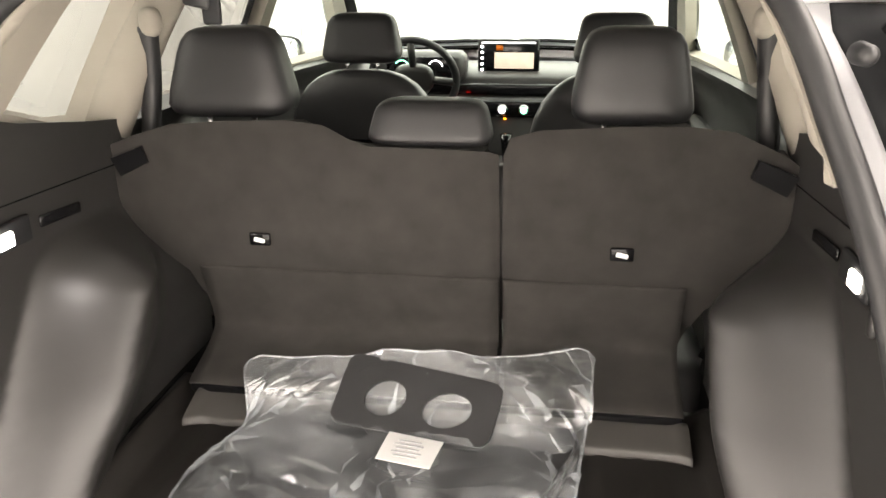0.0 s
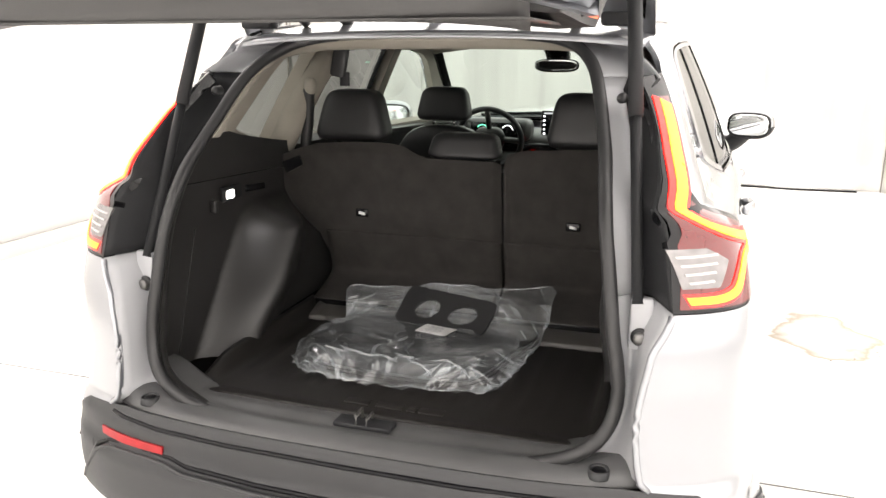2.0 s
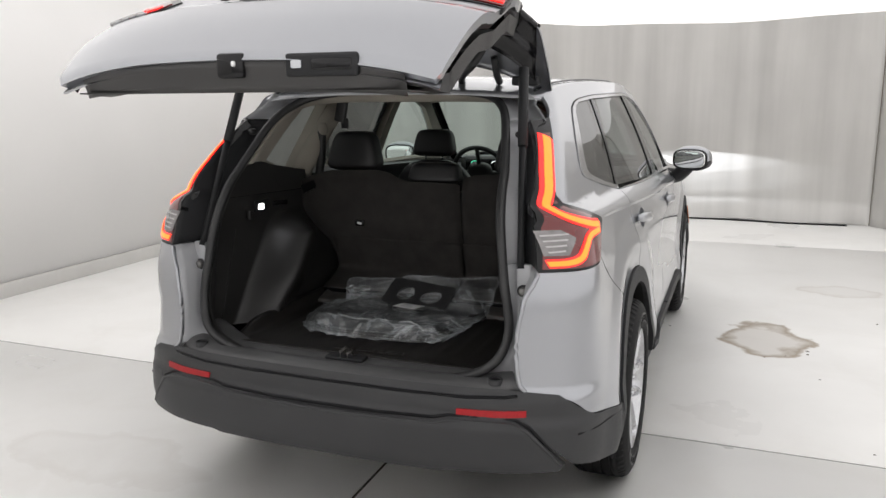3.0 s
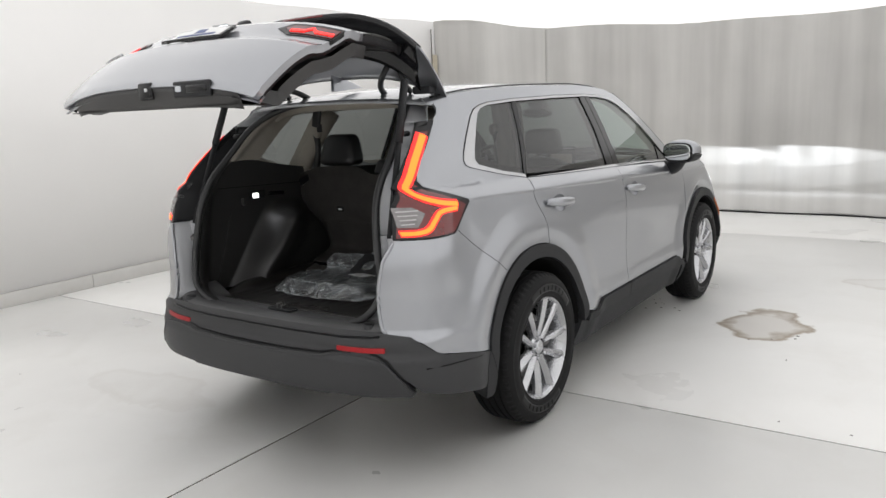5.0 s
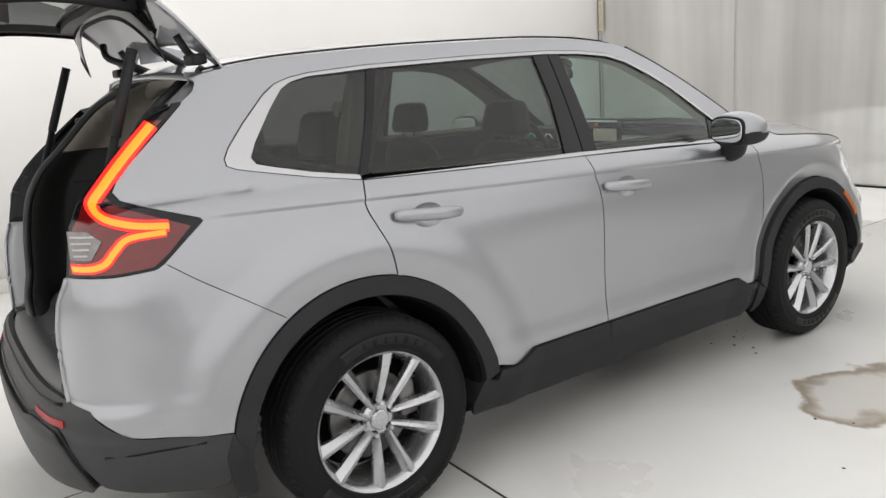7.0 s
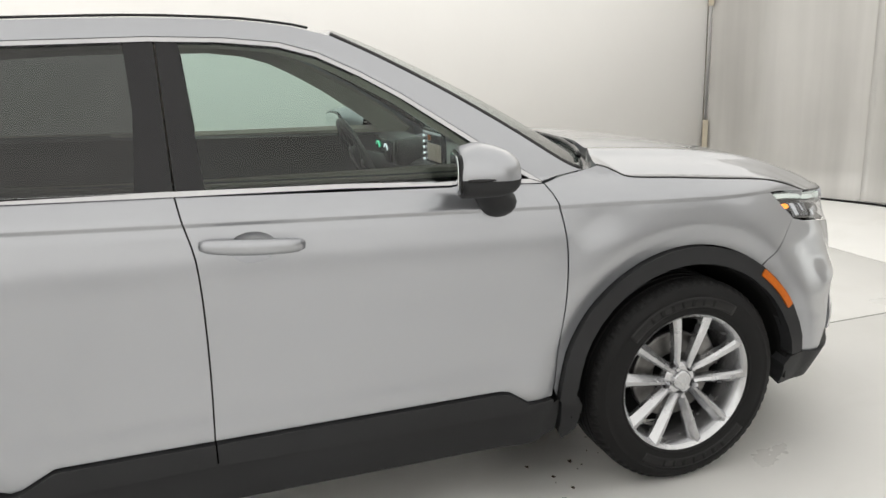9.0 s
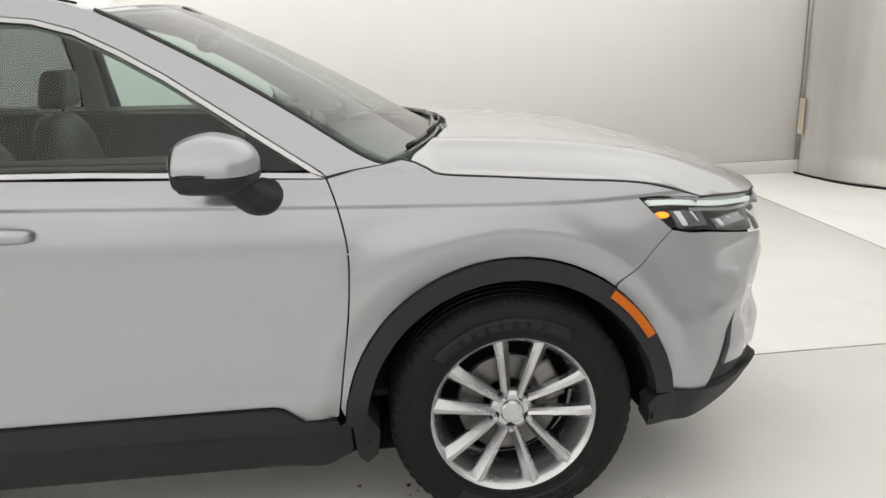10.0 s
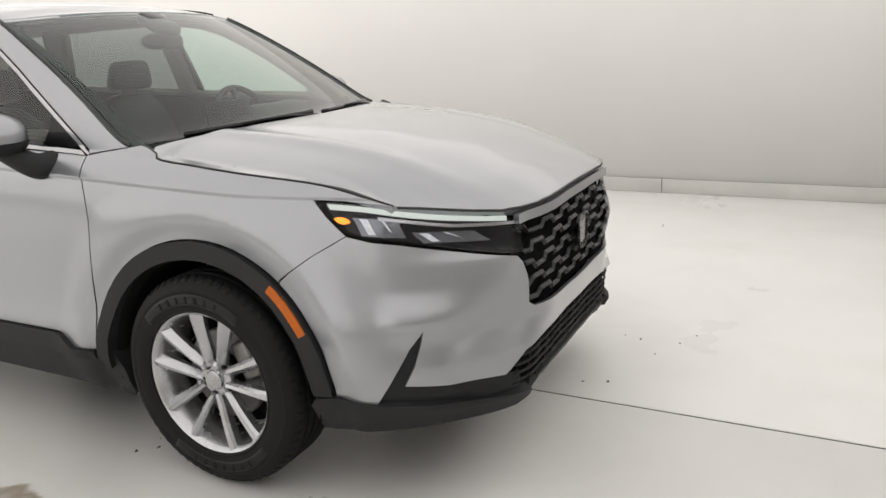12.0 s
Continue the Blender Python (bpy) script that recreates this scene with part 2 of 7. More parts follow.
def side_base(y, z):
    """Half width of the body at the station y and the height z, before its ends are rounded."""
    zs, zb = crease_z(y), belt_z(y)
    front = smooth(3.0, 4.1, y)
    xs = 0.903 - 0.045 * smooth(3.2, 4.3, y) - 0.075 * smooth(2.0, 0.2, y)
    if z <= zs:
        x = side_low(z * (1 + (1.08 / zs - 1) * smooth(0.6 * zs, zs, z)))
        k = smooth(0.62, zs, z)
        x += (xs - side_low(1.08)) * k
    elif z <= zb or front > 0.9:
        s = (z - zs) / (zb - zs)
        x = xs + (belt_x(y) - xs) * (0.35 * s + 0.65 * s * s)
    else:
        h = z - zb
        x = belt_x(y) - 0.36 * h - 0.2 * h * h
    # the face under the shoulder line turns in sharply, then comes back
    if z < zs + 0.004:
        x -= 0.007 * smooth(zs + 0.003, zs - 0.012, z) * (1 - smooth(zs - 0.03, zs - 0.24, z)) * smooth(0.5, 0.8, y)
    r = math.hypot(y - 1.035, z - 0.365)
    x += 0.012 * smooth(0.74, 0.62, r) - 0.009 * smooth(0.618, 0.54, r)
    r = math.hypot(y - HUB_Y[1], z - HUB_Z)
    x += 0.014 * smooth(0.74, 0.600, r) - 0.022 * smooth(0.594, 0.512, r)
    return x


TAIL_TRIM = curve([(0.36, 0.048), (0.45, 0.045), (0.55, 0.038), (0.65, 0.026), (0.79, 0.022), (0.88, 0.004), (0.99, -0.012), (1.1, -0.010), (1.2, 0.0), (1.3, 0.0)])


def tail_trim(y, z):
    """How far the corners of the tail draw in."""
    s = (y - rear_y(z)) / TAIL_C
    return TAIL_TRIM(min(z, 1.3)) * smooth(0.0, 0.3, s) * smooth(1.4, 0.5, s)


CORNER_CUT = curve([(0.3, 0.008), (0.45, 0.018), (0.56, 0.016), (0.64, 0.020), (0.72, 0.025), (0.80, 0.028), (0.86, 0.036), (0.95, 0.046), (1.05, 0.046)])


# bulges beside the grille: one under the lamp, one round the lower intake, the lip below
CORNER_PUSH = curve([(0.20, 0.045), (0.335, 0.045), (0.37, 0.024), (0.40, 0.024), (0.48, 0.026), (0.535, 0.004), (0.575, -0.010), (0.615, -0.009), (0.67, 0.009), (0.73, 0.027), (0.79, 0.023), (0.835, 0.004), (0.87, 0.0), (1.1, 0.0)])


def nose_lift(a, z):
    """The nose is flat across the middle and cut back at the corners."""
    push = CORNER_PUSH(min(z, 1.05)) * smooth(16, 25, a) * smooth(62, 30, a) + 0.020 * smooth(36, 48, a) * smooth(72, 55, a) * smooth(0.34, 0.40, z) * smooth(0.74, 0.62, z)
    return push + 0.028 * smooth(4, 20, a) * smooth(44, 26, a) - CORNER_CUT(min(z, 1.05)) * smooth(26, 46, a) * smooth(88, 62, a)


def side_x(y, z):
    """Half width with the rounded corners at tail and nose."""
    x = side_base(y, z)
    s = (y - rear_y(z)) / TAIL_C
    if s < 1:
        x *= (max(0.0, 1 - (1 - max(s, 0)) ** 3)) ** (1 / 3)
    x -= tail_trim(y, z)
    s = (nose_y(z) - y) / nose_c(z)
    if s < 1:
        x *= (max(0.0, 1 - (1 - max(s, 0)) ** 2.5)) ** 0.4
        a = math.degrees(math.acos(min(1.0, max(0.0, 1 - max(s, 0)) ** 1.25)))
        x += nose_lift(a, z) * math.sin(radians(a)) ** 2
    return x


def front_pt(a, z, lift=0.0):
    """A point of the nose: a is the angle round it in degrees, 0 in the middle, past 90 along the side."""
    s, a = (1 if a >= 0 else -1), abs(a)
    c = nose_c(z)
    if a < 90:
        y = nose_y(z) - c * (1 - math.cos(radians(a)) ** 0.8)
        x = side_base(y, z) * math.sin(radians(a)) ** 0.8
    else:
        y = nose_y(z) - c - (a - 90) * 0.01
        x = side_base(y, z)
    n = math.sin(radians(min(a, 90))) ** 2
    lift += nose_lift(a, z)
    # a fold from the corner blade towards the grille, hollow below it
    zr = 0.640 - 0.03 * smooth(40, 24, a)
    on = smooth(24, 36, a) * smooth(66, 60, a)
    lift += on * (0.010 * smooth(0.09, 0.0, abs(z - zr)) - 0.011 * smooth(zr + 0.002, zr - 0.030, z) * smooth(zr - 0.19, zr - 0.06, z))
    return Vector((s * (x + lift * n), y + lift * (1 - n), z))


def front_a(y, z):
    s = (nose_y(z) - y) / nose_c(z)
    return 90 + (s - 1) * nose_c(z) / 0.01 if s >= 1 else math.degrees(math.acos(max(0.0, 1 - s) ** 1.25))


def front_ax(x, z):
    lo, hi = 0.0, 90.0
    for _ in range(30):
        mid = (lo + hi) / 2
        lo, hi = (mid, hi) if front_pt(mid, z).x < x else (lo, mid)
    return lo


def rear_pt(b, z, lift=0.0):
    """The same for the tail."""
    s, b = (1 if b >= 0 else -1), abs(b)
    if b < 90:
        y = rear_y(z) + TAIL_C * (1 - math.cos(radians(b)) ** (2 / 3))
        x = side_base(y, z) * math.sin(radians(b)) ** (2 / 3)
    else:
        y = rear_y(z) + TAIL_C + (b - 90) * 0.01
        x = side_base(y, z)
    x -= tail_trim(y, z)
    n = math.sin(radians(min(b, 90))) ** 2
    return Vector((s * (x + lift * n), y - lift * (1 - n), z))


def rear_b(y, z):
    s = (y - rear_y(z)) / TAIL_C
    return 90 + (s - 1) * TAIL_C / 0.01 if s >= 1 else math.degrees(math.acos(max(0.0, 1 - max(s, 0)) ** 1.5))


def rear_bx(x, z):
    lo, hi = 0.0, 90.0
    for _ in range(30):
        mid = (lo + hi) / 2
        lo, hi = (mid, hi) if rear_pt(mid, z).x < x else (lo, mid)
    return lo


# ---- building blocks ----
def part(name, data, mat, parent=None, label=""):
    """Links a mesh as one object under a thing or a part."""
    if isinstance(data, bmesh.types.BMesh):
        me = bpy.data.meshes.new(name)
        data.to_mesh(me)
        data.free()
        for p in me.polygons:
            p.use_smooth = True
        data = me
    data.name = name
    if mat is not None and not data.materials:
        data.materials.append(mat)
    ob = new(name, data)
    if parent is not None:
        ob.parent = parent
    if label:
        tagged(ob, label)
    return ob


def thing(name, label, category, group="", at=(0, 0, 0)):
    ob = tagged(new(name), label, category, group)
    ob.location = at
    return ob


def mesh_from(verts, faces, normals=None, smooth_faces=True):
    me = bpy.data.meshes.new("mesh")
    me.from_pydata([tuple(v) for v in verts], [], faces)
    me.polygons.foreach_set("use_smooth", [bool(smooth_faces)] * len(me.polygons))
    if normals is not None:
        me.normals_split_custom_set_from_vertices([tuple(n) for n in normals])
    return me


def spline(pts, n=6, closed=False):
    """A smooth line through points, n steps a span."""
    p = [Vector(q) for q in pts]
    k = len(p)
    out = []
    for i in range(k if closed else k - 1):
        if closed:
            a, b, c, d = p[i - 1], p[i], p[(i + 1) % k], p[(i + 2) % k]
        else:
            a, b, c, d = p[max(i - 1, 0)], p[i], p[i + 1], p[min(i + 2, k - 1)]
        for j in range(n):
            t = j / n
            out.append(0.5 * ((2 * b) + (c - a) * t + (2 * a - 5 * b + 4 * c - d) * t * t + (3 * b - a - 3 * c + d) * t ** 3))
    if not closed:
        out.append(p[-1])
    return out


def arc(cx, cz, r, a0, a1, n=24):
    return [Vector((cx + r * math.cos(radians(a0 + (a1 - a0) * i / n)), cz + r * math.sin(radians(a0 + (a1 - a0) * i / n)))) for i in range(n + 1)]


def V2(pts):
    return [Vector((p[0], p[1])) for p in pts]


def inset(poly, d):
    """The outline drawn in by d."""
    poly = [p for i, p in enumerate(poly) if (p - poly[i - 1]).length > 1e-5]
    area = sum(poly[i - 1].x * poly[i].y - poly[i].x * poly[i - 1].y for i in range(len(poly)))
    s = 1 if area > 0 else -1
    out = []
    for i, p in enumerate(poly):
        a, b = (p - poly[i - 1]).normalized(), (poly[(i + 1) % len(poly)] - p).normalized()
        na, nb = Vector((-a.y, a.x)) * s, Vector((-b.y, b.x)) * s
        m = (na + nb)
        m = m / max(0.4, m.length_squared / 2) if m.length > 1e-6 else na
        out.append(p + m * d)
    return out


def cut(poly, holes=(), step=0.03, vstep=None, lines=()):
    """A flat outline filled with triangles no larger than step."""
    bm = bmesh.new()
    for loop in (poly, *holes):
        vs = [bm.verts.new((p.x, p.y, 0)) for p in loop]
        for i in range(len(vs)):
            bm.edges.new((vs[i - 1], vs[i]))
    bmesh.ops.triangle_fill(bm, use_beauty=True, edges=bm.edges[:])
    for axis, st in ((0, step), (1, vstep or step)):
        lo, hi = min(p[axis] for p in poly), max(p[axis] for p in poly)
        k = int(lo / st) + 1
        while k * st < hi:
            co, no = [0, 0, 0], [0, 0, 0]
            co[axis], no[axis] = k * st + 1e-5, 1
            bmesh.ops.bisect_plane(bm, geom=bm.verts[:] + bm.edges[:] + bm.faces[:], plane_co=co, plane_no=no, dist=1e-6)
            k += 1
    for co, no in lines:
        bmesh.ops.bisect_plane(bm, geom=bm.verts[:] + bm.edges[:] + bm.faces[:], plane_co=co, plane_no=no, dist=1e-5)
    return bm


def skin(poly, place, out, step=0.03, depth=0.012, holes=(), vstep=None, back=False, lines=()):
    """A curved sheet: the outline laid onto place(u, v), with turned-in edges. out: which way is outside."""
    bm = cut(poly, holes, step, vstep, lines)
    bm.verts.ensure_lookup_table()
    e = 1e-3
    pts, nrm = [], []
    for v in bm.verts:
        u, w = v.co.x, v.co.y
        p = place(u, w)
        n = (place(u + e, w) - place(u - e, w)).cross(place(u, w + e) - place(u, w - e))
        away = Vector(out(p)) if callable(out) else Vector(out)
        n = n.normalized() if n.length > 1e-12 else away.normalized()
        if n.dot(away) < 0:
            n = -n
        pts.append(p)
        nrm.append(n)
    faces = []
    for f in bm.faces:
        ids = [v.index for v in f.verts]
        n = (pts[ids[1]] - pts[ids[0]]).cross(pts[ids[2]] - pts[ids[0]])
        faces.append(ids if n.dot(nrm[ids[0]]) >= 0 else ids[::-1])
    edges = [(e_.verts[0].index, e_.verts[1].index) for e_ in bm.edges if len(e_.link_faces) == 1]
    verts, normals = list(pts), list(nrm)
    if depth:
        seen = {}
        for f in faces:
            for i in range(len(f)):
                seen[(f[i - 1], f[i])] = True
        low = {}
        for a, b in edges:
            if (a, b) not in seen:
                a, b = b, a
            for k in (a, b):
                if k not in low:
                    low[k] = (len(verts), len(verts) + 1)
                    verts += [pts[k], pts[k] - nrm[k] * depth]
                    normals += [Vector((0, 0, 0))] * 2
            faces.append([low[b][0], low[a][0], low[a][1], low[b][1]])
        if back:
            base = len(verts)
            verts += [p - n * depth for p, n in zip(pts, nrm)]
            normals += [-n for n in nrm]
            faces += [[base + i for i in f[::-1]] for f in faces[:len(bm.faces)]]
    bm.free()
    return mesh_from(verts, faces, normals)


def on_side(s, lift=0.0):
    return lambda u, v: Vector((s * (side_x(u, v) + lift), u, v))


def side_part(name, poly, s, mat, parent, lift=0.0, depth=0.014, gap=0.0025, step=0.03, holes=(), label="", back=False, lines=()):
    poly = inset(poly, gap) if gap else poly
    return part(name, skin(poly, on_side(s, lift), (s, 0, 0), step, depth, holes, None, back, lines), mat, parent, label)


def tube(line, radius, sides=8, closed=False, flat=1.0):
    """A rod along a line of points."""
    line = [Vector(p) for p in line]
    verts, faces = [], []
    n = len(line)
    up = Vector((0, 0, 1))
    for i, p in enumerate(line):
        t = (line[(i + 1) % n] - line[i - 1]) if closed else (line[min(i + 1, n - 1)] - line[max(i - 1, 0)])
        t.normalize()
        a = t.cross(up)
        if a.length < 0.05:
            a = t.cross(Vector((0, 1, 0)))
        a.normalize()
        b = t.cross(a)
        r = radius(i / max(1, n - 1)) if callable(radius) else radius
        for k in range(sides):
            w = 2 * math.pi * k / sides
            verts.append(p + a * math.cos(w) * r + b * math.sin(w) * r * flat)
    for i in range(n if closed else n - 1):
        for k in range(sides):
            a, b = i * sides, ((i + 1) % n) * sides
            faces.append([a + k, a + (k + 1) % sides, b + (k + 1) % sides, b + k])
    if not closed:
        faces += [list(range(sides))[::-1], [(n - 1) * sides + k for k in range(sides)]]
    return mesh_from(verts, faces)


def grid(fn, nu, nv, thick=0.0, out=(0, 0, 1)):
    """A sheet fn(u, v) over the unit square, with thickness."""
    verts = [fn(i / nu, j / nv) for i in range(nu + 1) for j in range(nv + 1)]
    faces = []
    for i in range(nu):
        for j in range(nv):
            a = i * (nv + 1) + j
            faces.append([a, a + nv + 1, a + nv + 2, a + 1])
    bm = bmesh.new()
    vs = [bm.verts.new(v) for v in verts]
    for f in faces:
        bm.faces.new([vs[i] for i in f])
    bm.normal_update()
    if sum((f.normal.dot(Vector(out)) for f in bm.faces)) < 0:
        bmesh.ops.reverse_faces(bm, faces=bm.faces[:])
    if thick:
        bm.normal_update()
        edge = [e for e in bm.edges if len(e.link_faces) == 1]
        low = {v: bm.verts.new(v.co - v.normal * thick) for v in bm.verts[:]}
        for e in edge:
            a, b = e.verts
            bm.faces.new((a, b, low[b], low[a]))
        bmesh.ops.recalc_face_normals(bm, faces=bm.faces[:])
    return bm


def box(size, at=(0, 0, 0), bevel=0.004, segments=2, turn=None):
    bm = bmesh.new()
    bmesh.ops.create_cube(bm, size=1)
    for v in bm.verts:
        v.co = Vector((v.co.x * size[0], v.co.y * size[1], v.co.z * size[2]))
    if bevel:
        bmesh.ops.bevel(bm, geom=bm.edges[:], offset=min(bevel, min(size) * 0.45), segments=segments, affect="EDGES", profile=0.5)
    m = Matrix.Translation(at)
    if turn is not None:
        m = m @ turn
    bmesh.ops.transform(bm, matrix=m, verts=bm.verts[:])
    return bm


def lathe(profile, n=48, axis="x", at=(0, 0, 0), cap=False):
    """Turns (radius, along) pairs round an axis."""
    bm = bmesh.new()
    rings = []
    for r, h in profile:
        ring = []
        for i in range(n):
            a = 2 * math.pi * i / n
            p = {"x": (h, r * math.cos(a), r * math.sin(a)), "y": (r * math.cos(a), h, r * math.sin(a)), "z": (r * math.cos(a), r * math.sin(a), h)}[axis]
            ring.append(bm.verts.new(Vector(p) + Vector(at)))
        rings.append(ring)
    for a, b in zip(rings, rings[1:]):
        for i in range(n):
            bm.faces.new((a[i], a[(i + 1) % n], b[(i + 1) % n], b[i]))
    for ring in (rings[0], rings[-1]) if cap else ():
        if (ring[0].co - ring[n // 2].co).length > 1e-4:
            bm.faces.new(ring)
    bmesh.ops.remove_doubles(bm, verts=bm.verts[:], dist=1e-6)
    bmesh.ops.recalc_face_normals(bm, faces=bm.faces[:])
    return bm


def join(*bms):
    out = bmesh.new()
    for b in bms:
        me = bpy.data.meshes.new("tmp")
        b.to_mesh(me)
        b.free()
        out.from_mesh(me)
        bpy.data.meshes.remove(me)
    return out


def flat_shade(ob, angle=35):
    """Crisp edges where faces meet at more than the angle."""
    me = ob.data
    bm = bmesh.new()
    bm.from_mesh(me)
    for e in bm.edges:
        e.smooth = len(e.link_faces) != 2 or e.calc_face_angle(0) < radians(angle)
    bm.to_mesh(me)
    bm.free()
    return ob


# ---- room ----
WALL_X, WALL_Y, CEIL_Z = -4.27, 8.46, 2.75


def floor_material():
    m = material("white_epoxy_floor", (0.85, 0.845, 0.825), 0.30, 0, 0.045, 0.9, 0.03, 60, spec=0.4, wear=0.035)
    nt = m.node_tree
    b = nt.nodes["Principled BSDF"]
    co = nt.nodes.new("ShaderNodeTexCoord")

    def ring(center, size, tone):
        """A dried puddle: a wavering outline with a darker rim and a faint middle."""
        mp = nt.nodes.new("ShaderNodeVectorMath")
        mp.operation = "SUBTRACT"
        mp.inputs[1].default_value = (*center, 0)
        nt.links.new(co.outputs["Object"], mp.inputs[0])
        nz = nt.nodes.new("ShaderNodeTexNoise")
        nz.inputs["Scale"].default_value, nz.inputs["Detail"].default_value = 3.2, 5
        nt.links.new(co.outputs["Object"], nz.inputs["Vector"])
        sc = nt.nodes.new("ShaderNodeVectorMath")
        sc.operation = "MULTIPLY"
        sc.inputs[1].default_value = (1 / size[0], 1 / size[1], 0)
        nt.links.new(mp.outputs["Vector"], sc.inputs[0])
        ln = nt.nodes.new("ShaderNodeVectorMath")
        ln.operation = "LENGTH"
        nt.links.new(sc.outputs["Vector"], ln.inputs[0])
        ad = nt.nodes.new("ShaderNodeMath")
        ad.operation = "MULTIPLY_ADD"
        ad.inputs[1].default_value = 1.5
        nt.links.new(nz.outputs["Fac"], ad.inputs[0])
        nt.links.new(ln.outputs["Value"], ad.inputs[2])
        cr = nt.nodes.new("ShaderNodeValToRGB")
        cr.color_ramp.elements[0].position, cr.color_ramp.elements[0].color = 0.0, (tone[0], tone[0], tone[0], 1)
        e = cr.color_ramp.elements
        for pos, v in ((0.70, tone[0]), (0.825, tone[1]), (0.85, tone[1] * 0.7), (0.875, 0.06)):
            k = e.new(pos)
            k.color = (v, v, v, 1)
        e[-1].position, e[-1].color = 0.90, (0, 0, 0, 1)
        half = nt.nodes.new("ShaderNodeMath")
        half.operation = "MULTIPLY"
        half.inputs[1].default_value = 0.5
        nt.links.new(ad.outputs["Value"], half.inputs[0])
        nt.links.new(half.outputs["Value"], cr.inputs["Fac"])
        return cr.outputs["Color"]
    a = ring((1.50, 3.18), (0.29, 0.36), (0.27, 0.85))
    c = ring((2.1, 4.75), (0.30, 0.20), (0.07, 0.24))
    d = ring((-1.35, 0.35), (0.5, 0.22), (0.03, 0.09))
    add = nt.nodes.new("ShaderNodeMix")
    add.data_type, add.blend_type = "RGBA", "LIGHTEN"
    add.inputs["Factor"].default_value = 1
    nt.links.new(a, add.inputs["A"])
    nt.links.new(c, add.inputs["B"])
    add2 = nt.nodes.new("ShaderNodeMix")
    add2.data_type, add2.blend_type = "RGBA", "LIGHTEN"
    add2.inputs["Factor"].default_value = 1
    nt.links.new(add.outputs["Result"], add2.inputs["A"])
    nt.links.new(d, add2.inputs["B"])
    # fine dirt specks
    vo = nt.nodes.new("ShaderNodeTexVoronoi")
    vo.inputs["Scale"].default_value = 2.6
    nt.links.new(co.outputs["Object"], vo.inputs["Vector"])
    sp = nt.nodes.new("ShaderNodeMapRange")
    sp.inputs["From Min"].default_value, sp.inputs["From Max"].default_value = 0.012, 0.02
    sp.inputs["To Min"].default_value, sp.inputs["To Max"].default_value = 0.8, 0.0
    nt.links.new(vo.outputs["Distance"], sp.inputs["Value"])
    stain = nt.nodes.new("ShaderNodeMix")
    stain.data_type = "RGBA"
    stain.inputs["B"].default_value = (0.27, 0.20, 0.12, 1)
    nt.links.new(add2.outputs["Result"], stain.inputs["Factor"])
    src = b.inputs["Base Color"].links[0].from_socket
    # scuffed, faintly yellowed patches
    gr = nt.nodes.new("ShaderNodeTexNoise")
    gr.inputs["Scale"].default_value, gr.inputs["Detail"].default_value = 1.7, 9
    gr.inputs["Roughness"].default_value, gr.inputs["Distortion"].default_value = 0.62, 0.6
    nt.links.new(co.outputs["Object"], gr.inputs["Vector"])
    gm = nt.nodes.new("ShaderNodeMapRange")
    gm.inputs["From Min"].default_value, gm.inputs["From Max"].default_value = 0.50, 0.78
    gm.inputs["To Min"].default_value, gm.inputs["To Max"].default_value = 0.0, 0.20
    nt.links.new(gr.outputs["Fac"], gm.inputs["Value"])
    scuff = nt.nodes.new("ShaderNodeMix")
    scuff.data_type = "RGBA"
    scuff.inputs["B"].default_value = (0.62, 0.59, 0.53, 1)
    nt.links.new(gm.outputs["Result"], scuff.inputs["Factor"])
    nt.links.new(src, scuff.inputs["A"])
    nt.links.new(scuff.outputs["Result"], stain.inputs["A"])
    dirt = nt.nodes.new("ShaderNodeMix")
    dirt.data_type = "RGBA"
    dirt.inputs["B"].default_value = (0.10, 0.085, 0.07, 1)
    nt.links.new(sp.outputs["Result"], dirt.inputs["Factor"])
    nt.links.new(stain.outputs["Result"], dirt.inputs["A"])
    nt.links.new(dirt.outputs["Result"], b.inputs["Base Color"])
    return m


FLOOR = floor_material()
WALL = material("white_wall_paint", (0.91, 0.90, 0.885), 0.42, 0, 0.02, 0.8, 0.08, 60)
SKIRT = material("grey_skirting", (0.62, 0.61, 0.585), 0.5, 0, 0.06, 3, 0.1, 60)
JOINT = material("joint_filler", (0.05, 0.045, 0.04), 0.9, 0, 0.2, 6)
FABRIC = material("glowing_ceiling_fabric", (0.50, 0.50, 0.49), 0.8, 0, 0.03, 1.2, 0.05, 60, emit=(1.0, 0.985, 0.965), power=0.80)


